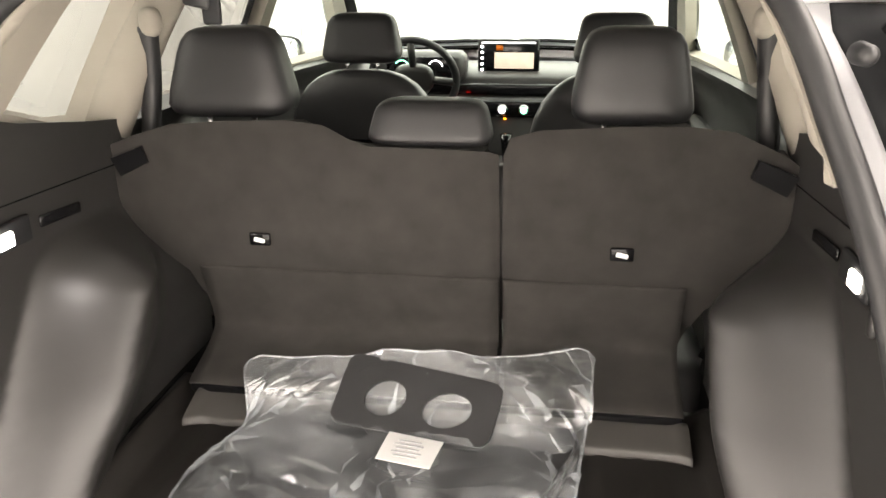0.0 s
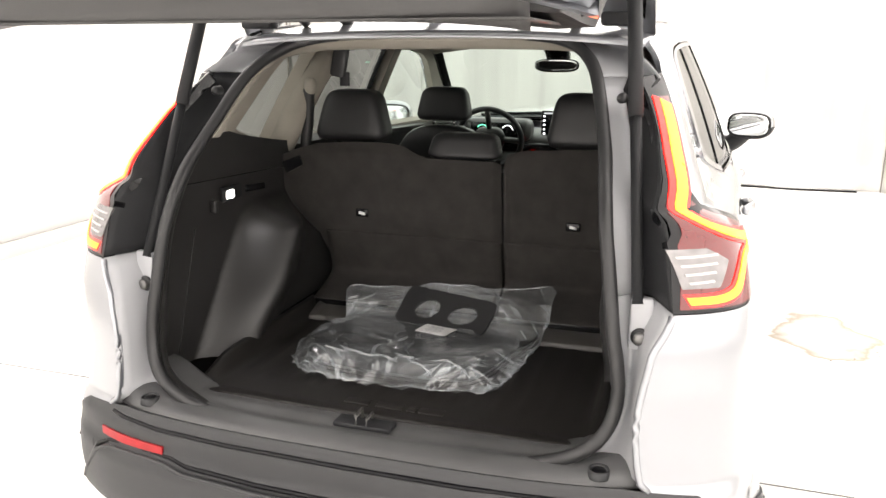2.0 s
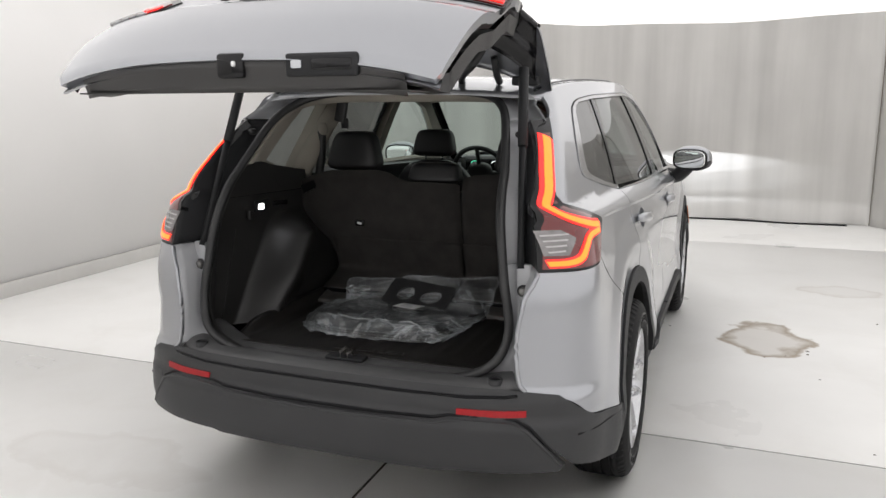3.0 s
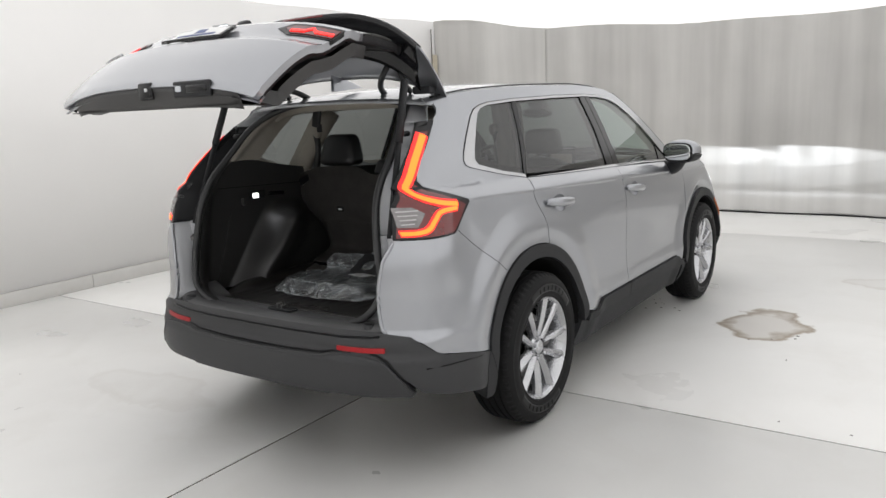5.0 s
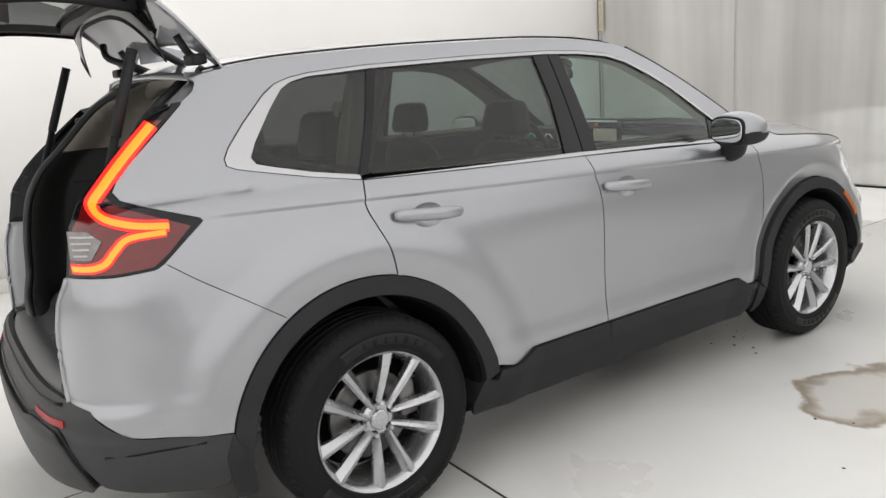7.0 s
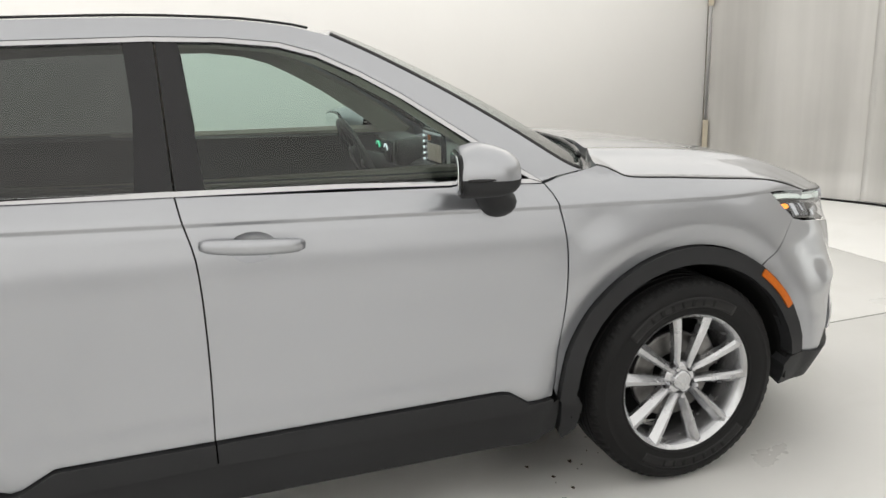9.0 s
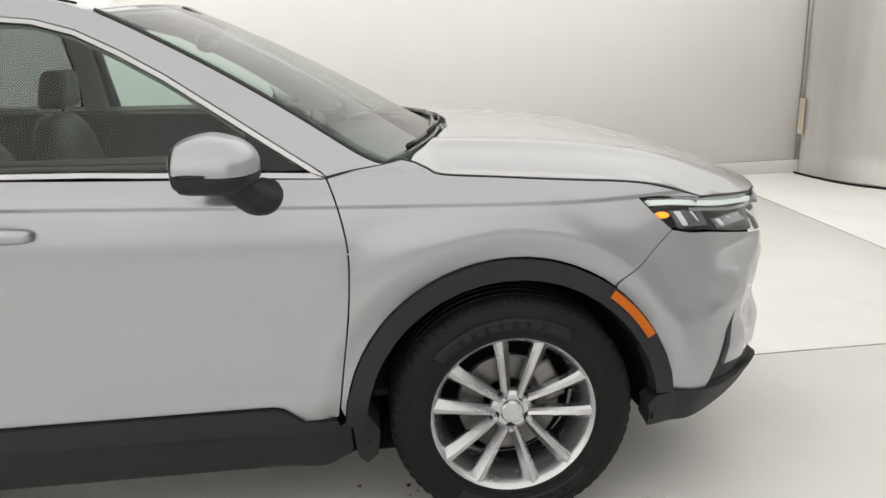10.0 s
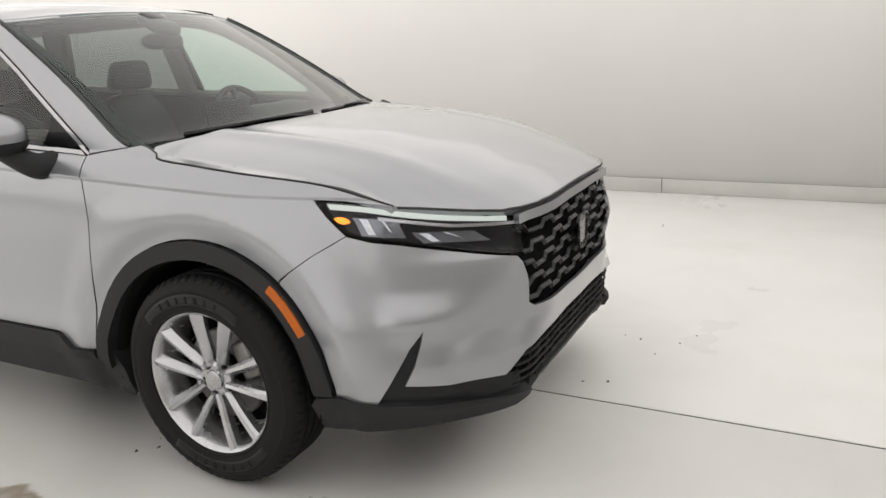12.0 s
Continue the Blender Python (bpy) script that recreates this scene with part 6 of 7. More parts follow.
SEAT_R = [(0.1345, 1.20), (0.148, 1.235), (0.20, 1.250), (0.35, 1.258), (0.48, 1.260), (0.56, 1.252), (0.645, 1.215), (0.690, 1.185), (0.680, 1.10), (0.655, 1.00), (0.60, 0.93), (0.545, 0.88), (0.520, 0.80), (0.505, 0.70), (0.1345, 0.70), (0.1345, 1.05)]


rear_seat_gap = 0.132
rear_seat = part("rear_seat", box((1.24, 0.52, 0.20), (0, 1.52, 0.56), 0.06, 4), LEATHER, car, "rear bench with charcoal carpeted back and black leather")
for name, pl in (("seat_back", SEAT_L), ("seat_back", SEAT_R)):
    pl = [Vector((p[0], p[1])) for p in pl]
    cx, cz = sum(p.x for p in pl) / len(pl), 1.0

    def back_fn(u, v):
        d = min(abs(u - 0.132), abs(abs(u) - 0.70))
        soft = 0.014 * smooth(1.19, 1.262, v) ** 2 + 0.012 * smooth(0.03, 0.0, abs(u - 0.132))
        return Vector((u, SEAT_Y(v) + soft * 1.4 - 0.006 * math.sin(u * 9) * smooth(0.95, 1.1, v), v))
    part(name, skin(pl, back_fn, (0, -1, 0), 0.03, 0.13, (), None, True), CARPET, rear_seat, "charcoal carpeted rear seat back")
FLAP = [(1.083, 0.936, 0), (1.092, 0.90, 0), (1.106, 0.85, 0), (1.118, 0.805, 0), (1.115, 0.778, 0), (1.085, 0.757, 0), (1.035, 0.738, 0), (0.985, 0.724, 0), (0.968, 0.715, 0)]
flap_line = spline(FLAP, 4)


def flap_fn(x0, x1):
    """The carpet flap: it hangs down the seat back and runs out over the gap to the tray."""
    def fn(u, v):
        k = v * (len(flap_line) - 1)
        i = min(int(k), len(flap_line) - 2)
        p = flap_line[i].lerp(flap_line[i + 1], k - i)
        return Vector((x0 + (x1 - x0) * u, p.x - 0.004, p.y))
    return fn


for x0, x1 in ((-0.520, 0.127), (0.137, 0.502)):
    part("seat_flap", grid(flap_fn(x0, x1), 24, 32, 0.006, (0, -1, 0.3)), CARPET, rear_seat, "hinged carpet flap")
part("seat_core", tube([(rear_seat_gap, SEAT_Y(z) + 0.055, z) for z in np.linspace(0.80, 1.17, 10)], 0.022, 8), LEATHER, rear_seat)
part("flap_hinge", box((1.02, 0.014, 0.022), (-0.008, 0.972, 0.704), 0.004), BLACK, rear_seat)
for sx in (-1, 1):
    hk = V2([(sx * 0.672, 1.178), (sx * 0.600, 1.206), (sx * 0.590, 1.172), (sx * 0.655, 1.140)])
    part("latch_bezel", skin(hk, lambda u, v: Vector((u, SEAT_Y(v) - 0.010, v)), (0, -1, 0), 0.05, 0.02), LAMP_BLACK, rear_seat, "black seat release bezel")
    part("anchor_cover", box((0.046, 0.008, 0.028), (sx * 0.370, SEAT_Y(1.011) - 0.004, 1.011), 0.004), BLACK, rear_seat, "black child seat anchor cover")
    part("anchor_icon", box((0.024, 0.004, 0.010), (sx * 0.370, SEAT_Y(1.011) - 0.0085, 1.010), 0.003, 1, Matrix.Rotation(radians(12), 4, "Y")), WHITE_RIB, rear_seat, "small white icon")


def headrest(parent, cx, cy, z0, z1, w0, w1, d, tilt=0.0):
    """A padded headrest: wider below, rounded all over."""
    h = (z1 - z0) / 2
    bm = ellipsoid(1, 1, 1, 18, 5.5)
    for v in bm.verts:
        k = (v.co.z + 1) / 2
        v.co.x *= (w0 + (w1 - w0) * k) / 2
        v.co.y = v.co.y * d / 2 * (1 - 0.15 * k) + 0.02 * k
        v.co.z *= h
    bmesh.ops.transform(bm, matrix=Matrix.Translation((cx, cy, z0 + h)) @ Matrix.Rotation(radians(tilt), 4, "X"), verts=bm.verts[:])
    ob = part("headrest", bm, LEATHER, parent, "black leather headrest")
    return ob


headrest(rear_seat, -0.448, 1.185, 1.248, 1.430, 0.290, 0.190, 0.13)
headrest(rear_seat, 0.376, 1.185, 1.248, 1.430, 0.250, 0.185, 0.13)
headrest(rear_seat, -0.017, 1.135, 1.206, 1.294, 0.262, 0.215, 0.10)
for cx in (-0.448, 0.376):
    for dx in (-0.05, 0.05):
        part("headrest_post", tube([(cx + dx, 1.16, 1.19), (cx + dx, 1.165, 1.27)], 0.006, 8), CHROME, rear_seat)

# front seats
for sx in (-1, 1):
    cx = 0.398 * sx
    seat = part("front_seat", box((0.50, 0.52, 0.22), (cx, 2.40, 0.56), 0.07, 4), LEATHER, car, "black leather front seat")
    bk = ellipsoid(1, 1, 1, 20, 3.4)
    for v in bk.verts:
        k = (v.co.z + 1) / 2
        v.co.x *= 0.27 - 0.06 * k ** 4
        v.co.y = v.co.y * 0.075 - 0.12 * k + 0.03
        v.co.z *= 0.315
    bmesh.ops.transform(bk, matrix=Matrix.Translation((cx, 2.16, 0.915)), verts=bk.verts[:])
    part("backrest", bk, LEATHER, seat)
    headrest(seat, cx, 2.09, 1.248, 1.402, 0.268, 0.205, 0.11)
    for dx in (-0.05, 0.05):
        part("headrest_post", tube([(cx + dx, 2.08, 1.20), (cx + dx, 2.085, 1.28)], 0.006, 8), CHROME, seat)

# dashboard
dash_prof = [(2.98, 0.55, 0), (2.96, 0.80, 0), (3.02, 0.95, 0), (3.08, 1.02, 0), (3.10, 1.075, 0), (3.20, 1.100, 0), (3.38, 1.105, 0), (3.56, 1.08, 0)]
dash_line = spline(dash_prof, 4)


def dash_fn(u, v):
    f = 2 * u - 1
    k = v * (len(dash_line) - 1)
    i = min(int(k), len(dash_line) - 2)
    p = dash_line[i].lerp(dash_line[i + 1], k - i)
    return Vector((f * 0.74, p.x - 0.05 * f * f, p.y))


dash = part("dashboard", grid(dash_fn, 30, 28, 0.01, (0, -1, 0.5)), TRIM, car, "charcoal soft-touch dashboard")
part("instrument_hood", box((0.40, 0.16, 0.13), (-0.38, 3.10, 1.115), 0.045, 4), TRIM, dash)
part("instrument_display", box((0.30, 0.012, 0.095), (-0.38, 3.015, 1.115), 0.006), BLACK, dash, "dark digital instrument display")
for x0, col in ((-0.46, GLOW_GREEN), (-0.31, GLOW_WHITE)):
    part("dial_glow", tube([(x0 + 0.032 * math.cos(a), 3.006, 1.115 + 0.032 * math.sin(a)) for a in np.linspace(0.2, 2.6, 14)], 0.0025, 6), col, dash)
part("touch_screen", box((0.275, 0.018, 0.150), (0.0, 3.14, 1.152), 0.008), BLACK, dash, "black touch screen showing a pale map")
part("screen_map", box((0.175, 0.004, 0.070), (0.025, 3.129, 1.135), 0.002), GLOW_TAN, dash, "pale lit map area")
part("screen_bar", box((0.24, 0.004, 0.008), (0.0, 3.129, 1.212), 0.001), GLOW_DIM, dash)
for k in range(5):
    part("screen_icon", box((0.012, 0.004, 0.010), (-0.118, 3.129, 1.195 - 0.025 * k), 0.002), GLOW_WHITE, dash)
part("screen_card", box((0.030, 0.004, 0.022), (-0.04, 3.129, 1.190), 0.002), AMBER, dash)
part("vent_band", box((1.30, 0.03, 0.050), (0.05, 3.055, 1.020), 0.010), BLACK, dash, "black honeycomb vent band")
part("climate_panel", box((0.34, 0.03, 0.075), (0.0, 2.995, 0.945), 0.012), BLACK, dash)
for k, x0 in enumerate((-0.105, -0.012, 0.082)):
    part("climate_knob", lathe([(0.0, -0.03), (0.021, -0.03), (0.024, -0.022), (0.024, 0.0)], 24, "y", (x0, 2.985, 0.945)), CHROME, dash, "silver ringed climate knob")
    part("knob_glow", lathe([(0.0, -0.0005), (0.015, 0.0)], 20, "y", (x0, 2.954, 0.945)), (GLOW_WHITE, GLOW_WHITE, GLOW_GREEN)[k], dash)
part("hazard_switch", box((0.02, 0.01, 0.014), (-0.185, 2.985, 0.98), 0.003), RED_LIT, dash)
for x0 in (-0.16, 0.0):
    part("warm_light", box((0.012, 0.006, 0.006), (x0, 2.975, 0.905), 0.002), AMBER_LIT, dash)
part("centre_console", box((0.26, 1.05, 0.26), (0.0, 2.45, 0.62), 0.05, 4), TRIM, car, "charcoal centre console")
part("gear_lever", tube([(0.02, 2.80, 0.72), (0.02, 2.79, 0.82), (0.02, 2.785, 0.875)], lambda t: 0.012 + 0.014 * t, 12), BLACK, car, "black gear lever")
# steering wheel
sw = Matrix.Translation((-0.385, 2.90, 1.085)) @ Matrix.Rotation(radians(-66), 4, "X")
rim_line = [sw @ Vector((0.182 * math.cos(a), 0.182 * math.sin(a), 0)) for a in np.linspace(0, 2 * math.pi, 48, endpoint=False)]
wheel_rim = part("steering_wheel", tube(rim_line, 0.016, 10, True), LEATHER, car, "black leather steering wheel")
pad_bm = ellipsoid(0.085, 0.065, 0.03, 14, 3)
bmesh.ops.transform(pad_bm, matrix=sw, verts=pad_bm.verts[:])
part("wheel_pad", pad_bm, TRIM, wheel_rim)
for a in (0.1, math.pi - 0.1, -math.pi / 2):
    part("wheel_spoke", tube([sw @ Vector((0.06 * math.cos(a), 0.06 * math.sin(a), 0)), sw @ Vector((0.178 * math.cos(a), 0.178 * math.sin(a), 0))], 0.016, 8), TRIM, wheel_rim)
part("steering_column", tube([(-0.385, 2.92, 1.07), (-0.385, 3.10, 1.02)], 0.05, 12), TRIM, car)
# inner mirror, sensor box, middle belt
im = ellipsoid(0.118, 0.022, 0.036, 14, 3)
bmesh.ops.transform(im, matrix=Matrix.Translation((0.0, 2.80, 1.490)) @ Matrix.Rotation(radians(8), 4, "X"), verts=im.verts[:])
inner = part("inner_mirror", im, BLACK, car, "black inner rear-view mirror")
ig = ellipsoid(0.110, 0.002, 0.030, 14, 3)
bmesh.ops.transform(ig, matrix=Matrix.Translation((0.0, 2.777, 1.490)) @ Matrix.Rotation(radians(8), 4, "X"), verts=ig.verts[:])
part("mirror_glass", ig, MIRROR, inner)
part("mirror_stem", tube([(0, 2.81, 1.50), (0, 2.84, 1.56)], 0.012, 8), BLACK, inner)
part("sensor_housing", box((0.13, 0.16, 0.05), (0.0, 2.79, 1.565), 0.018, 3, Matrix.Rotation(radians(-28), 4, "X")), BLACK, car, "black camera housing behind the windscreen")
part("middle_belt", box((0.050, 0.022, 0.11), (-0.372, 0.925, 1.535), 0.006, 2, Matrix.Rotation(radians(12), 4, "Y")), SEAL, car, "black middle seat belt hanging from the roof")
part("belt_tongue", box((0.034, 0.012, 0.045), (-0.358, 0.925, 1.475), 0.005), CLAD, car)

# ---- tailgate, raised ----
HINGE, GATE_ANGLE = Vector((0, 0.80, 1.64)), -54.0
gate_rear = curve([(0.66, 0.075), (0.72, 0.045), (0.85, 0.035), (0.97, 0.045), (1.02, 0.075), (1.10, 0.088), (1.16, 0.098), (1.20, 0.140), (1.264, 0.185), (1.36, 0.265), (1.455, 0.36), (1.52, 0.43), (1.62, 0.52)])


def gate_pt(x, z, lift=0.0):
    y = gate_rear(z)
    f = min(0.985, abs(x) / 0.86)
    y += 0.34 * (1 - (1 - f ** 2.6) ** (1 / 2.6))
    return Vector((x, y - lift, z)) - HINGE


def gate_sheet(name, poly, mat, parent, lift=0.0, depth=0.012, label="", step=0.03, holes=(), back=False):
    return part(name, skin(poly, lambda u, v: gate_pt(u, v, lift), (0, -1, 0), step, depth, holes, None, back), mat, parent, label)


def sym(half):
    return V2(half) + V2([(-x, z) for x, z in half[::-1]])


lower_gate = sym([(0.0001, 0.690), (0.30, 0.688), (0.50, 0.682), (0.585, 0.678), (0.600, 0.70), (0.612, 0.78), (0.625, 0.90), (0.640, 1.00), (0.655, 1.10), (0.664, 1.17), (0.655, 1.225), (0.40, 1.232), (0.0001, 1.236)])
gate = gate_sheet("tailgate", lower_gate, PAINT, car, 0.0, 0.03, "raised silver tailgate with rear window and spoiler")
gate.location, gate.rotation_euler = HINGE, (radians(GATE_ANGLE), 0, 0)
glass_poly = sym([(0.0001, 1.240), (0.40, 1.236), (0.652, 1.230), (0.640, 1.28), (0.585, 1.42), (0.545, 1.515), (0.0001, 1.53)])
gate_sheet("rear_window", glass_poly, TINT, gate, -0.002, 0.004, "dark tinted rear window", 0.05)
fr_in = sym([(0.0001, 1.262), (0.40, 1.259), (0.600, 1.255), (0.588, 1.29), (0.545, 1.41), (0.510, 1.49), (0.0001, 1.505)])
gate_sheet("window_border", glass_poly, BLACK, gate, -0.008, 0.004, "black printed glass border", 0.05, (fr_in,))
# inboard lamps
for s in (1, -1):
    pl = V2([(s * 0.395, 1.092), (s * 0.44, 1.135), (s * 0.661, 1.140), (s * 0.655, 1.055), (s * 0.47, 1.048)])
    gate_sheet("gate_lamp", pl, BLACK, gate, 0.004, 0.02, "lit red inner tail lamp")
    gate_sheet("gate_red_lens", V2([(s * 0.435, 1.092), (s * 0.46, 1.118), (s * 0.655, 1.122), (s * 0.652, 1.064), (s * 0.48, 1.060)]), RED_DIM, gate, 0.007, 0.004)
    ln = [Vector((s * x, z)) for x, z in ((0.47, 1.078), (0.53, 1.080), (0.555, 1.105), (0.578, 1.082), (0.650, 1.084))]
    gate_sheet("gate_light_tube", strip(ln, 0.016), RED_LIT, gate, 0.010, 0.004, "glowing red light tube")
# number plate with frame, garnish, badge, wiper
plate = gate_sheet("plate_frame", V2([(-0.165, 0.995), (0.165, 0.995), (0.165, 1.108), (-0.165, 1.108)]), BLACK, gate, 0.020, 0.012, "black plate frame with white dealer plate")
gate_sheet("dealer_plate", V2([(-0.150, 1.005), (0.150, 1.005), (0.150, 1.096), (-0.150, 1.096)]), PLATE, gate, 0.023, 0.003, "white dealer plate")
gate_sheet("plate_bar", V2([(-0.115, 1.030), (0.115, 1.030), (0.115, 1.046), (-0.115, 1.046)]), PLATE_BLUE, gate, 0.025, 0.002, "blue bar of lettering")
gate_sheet("plate_bar", V2([(-0.03, 1.058), (0.03, 1.058), (0.026, 1.088), (-0.026, 1.088)]), PLATE_BLUE, gate, 0.025, 0.002, "blue emblem shape")
gate_sheet("plate_bar", V2([(-0.06, 1.015), (0.06, 1.015), (0.06, 1.021), (-0.06, 1.021)]), PLATE_GREY, gate, 0.025, 0.002)
gate_sheet("frame_bar", V2([(-0.08, 1.0985), (0.08, 1.0985), (0.08, 1.106), (-0.08, 1.106)]), WHITE_RIB, gate, 0.022, 0.002)
gate_sheet("frame_bar", V2([(-0.08, 0.997), (0.08, 0.997), (0.08, 1.0035), (-0.08, 1.0035)]), WHITE_RIB, gate, 0.022, 0.002)
gate_sheet("release_switch", V2([(-0.085, 1.128), (-0.035, 1.128), (-0.03, 1.150), (-0.08, 1.150)]), BLACK, gate, 0.006, 0.02)
gate_sheet("plate_light", V2([(0.0, 1.125), (0.10, 1.125), (0.10, 1.150), (0.0, 1.150)]), BLACK, gate, 0.006, 0.02)
gate_sheet("plate_light_lens", V2([(0.02, 1.140), (0.07, 1.140), (0.07, 1.149), (0.02, 1.149)]), GLOW_WHITE, gate, 0.009, 0.004)
badge(gate, lambda x, z: gate_pt(x, 1.190 + z * 0.6, 0.006), CHROME, 0.9)
for x0, w in ((-0.60, 0.035), (-0.555, 0.035), (-0.51, 0.015), (-0.485, 0.032)):
    part("name_bar", tube([gate_pt(x0, 0.980, 0.003), gate_pt(x0 + w, 0.980, 0.003)], 0.007, 6), CHROME, gate, "small bright bar")
part("rear_wiper", tube([gate_pt(0.02, 1.262, 0.02), gate_pt(-0.10, 1.275, 0.03), gate_pt(-0.24, 1.262, 0.02)], 0.012, 8), BLACK, gate, "black rear wiper")
part("wiper_hub", box((0.07, 0.05, 0.04), gate_pt(0.02, 1.262, 0.02), 0.015, 3), BLACK, gate)


def spoiler_fn(u, v):
    """Roof spoiler: u across, v round its section."""
    f = 2 * u - 1
    w = 0.585
    sec = spline([(0.70, 1.630, 0), (0.55, 1.640, 0), (0.42, 1.628, 0), (0.335, 1.608, 0), (0.335, 1.585, 0), (0.40, 1.560, 0), (0.43, 1.535, 0), (0.50, 1.515, 0)], 4)
    k = v * (len(sec) - 1)
    i = min(int(k), len(sec) - 2)
    p = sec[i].lerp(sec[i + 1], k - i)
    e = abs(f) ** 4
    return Vector((f * (w + 0.02 * (1 - v)), p.x + 0.16 * e + 0.02 * f * f, p.y - 0.045 * e)) - HINGE


def spoiler_half(name, v0, v1, mat):
    return part(name, grid(lambda a, b: spoiler_fn(a, v0 + (v1 - v0) * b), 40, 14, 0.006, (0, -1, 1)), mat, gate)


spoiler_half("spoiler", 0.0, 0.40, PAINT)
spoiler_half("spoiler_underside", 0.40, 1.0, BLACK)
part("high_brake_light", box((0.26, 0.012, 0.018), Vector((0, 0.333, 1.597)) - HINGE, 0.005), RED_DIM, gate, "dark red high brake light")
# inner side
inner_poly = sym([(0.0001, 0.705), (0.42, 0.705), (0.535, 0.715), (0.575, 0.76), (0.590, 0.90), (0.605, 1.05), (0.620, 1.20), (0.0001, 1.215)])


def gate_inner(u, v):
    p = gate_pt(u * 0.98, v, 0.0)
    return Vector((u, p.y + 0.055 + 0.075 * smooth(0.70, 0.77, v) + 0.02 * smooth(0.60, 0.5, abs(u)), v - HINGE.z))


part("inner_trim", skin(inner_poly, gate_inner, (0, 1, 0), 0.04, 0.05), TRIM, gate, "charcoal inner tailgate trim")
ib = sym([(0.0001, 1.22), (0.40, 1.22), (0.622, 1.215), (0.60, 1.30), (0.55, 1.43), (0.515, 1.53), (0.0001, 1.55)])
ih = sym([(0.0001, 1.265), (0.38, 1.262), (0.585, 1.258), (0.57, 1.30), (0.530, 1.41), (0.495, 1.485), (0.0001, 1.50)])
part("inner_frame", skin(ib, lambda u, v: gate_pt(u, v, -0.045), (0, 1, 0), 0.05, 0.03, (ih,)), TRIM, gate)
lower_lip = sym([(0.0001, 0.690), (0.50, 0.684), (0.590, 0.680), (0.585, 0.72), (0.52, 0.712), (0.0001, 0.708)])
part("inner_lip", skin(lower_lip, lambda u, v: gate_pt(u, v, -0.032 - 0.02 * smooth(0.69, 0.712, v)), (0, 1, 0), 0.04, 0.01), PAINT, gate)
for s in (1, -1):
    def edge_fn(u, v):
        z = 0.70 + 0.82 * u
        x = curve([(0.70, 0.598), (0.90, 0.622), (1.10, 0.650), (1.20, 0.655), (1.28, 0.635), (1.42, 0.582), (1.52, 0.54)])(z)
        a, b = gate_pt(s * x, z, -0.002), gate_pt(s * (x - 0.03), z, -0.06)
        return a.lerp(b, v)
    part("gate_edge", grid(edge_fn, 20, 3, 0.003, (s, 1, 0)), CLAD, gate)
    part("gate_bumper", lathe([(0.0, 0.035), (0.012, 0.035), (0.015, 0.0)], 14, "y", gate_pt(s * 0.56, 0.74, -0.03)), SEAL, gate)


def bottom_fn(u, v):
    x = -0.505 + 1.01 * u
    e = abs(2 * u - 1) ** 6
    a, b = gate_pt(x, 0.694, -0.006), Vector((x, 0.135 + 0.03 * e, 0.655 + 0.02 * e)) - HINGE
    return a.lerp(b, v)


part("bottom_trim", grid(bottom_fn, 40, 4, 0.004, (0, -0.6, -0.8)), TRIM, gate, "charcoal trim along the tailgate's lower edge")


def rise_fn(u, v):
    x = -0.505 + 1.01 * u
    p = Vector((x, 0.135, 0.655)) - HINGE
    q = gate_inner(x * 1.05, 0.745)
    return p.lerp(q, v)


part("inner_trim_foot", grid(rise_fn, 30, 4, 0.004, (0, 1, -0.3)), TRIM, gate)
lean = Matrix.Rotation(radians(-GATE_ANGLE), 4, "X")


def on_edge(x, z, y=-0.402):
    """A place on the lower edge of the raised gate, in the gate's own frame."""
    return lean.to_3x3() @ (Vector((x, y, z)) - HINGE)


flat_shade(part("latch", box((0.085, 0.03, 0.065), on_edge(0.025, 1.668, -0.392), 0.010, 2, lean), BLACK, gate, "black tailgate latch"), 30)
part("latch_pin", box((0.010, 0.012, 0.014), on_edge(0.040, 1.672, -0.410), 0.003, 1, lean), WHITE_RIB, gate)
part("grip_bezel", box((0.205, 0.02, 0.058), on_edge(0.290, 1.666, -0.393), 0.012, 3, lean), CLAD, gate)
part("grip_hollow", box((0.115, 0.02, 0.030), on_edge(0.322, 1.666, -0.397), 0.006, 2, lean), BLACK, gate)
part("power_button", box((0.030, 0.02, 0.020), on_edge(0.222, 1.668, -0.397), 0.004, 2, lean), GLOW_DIM, gate)
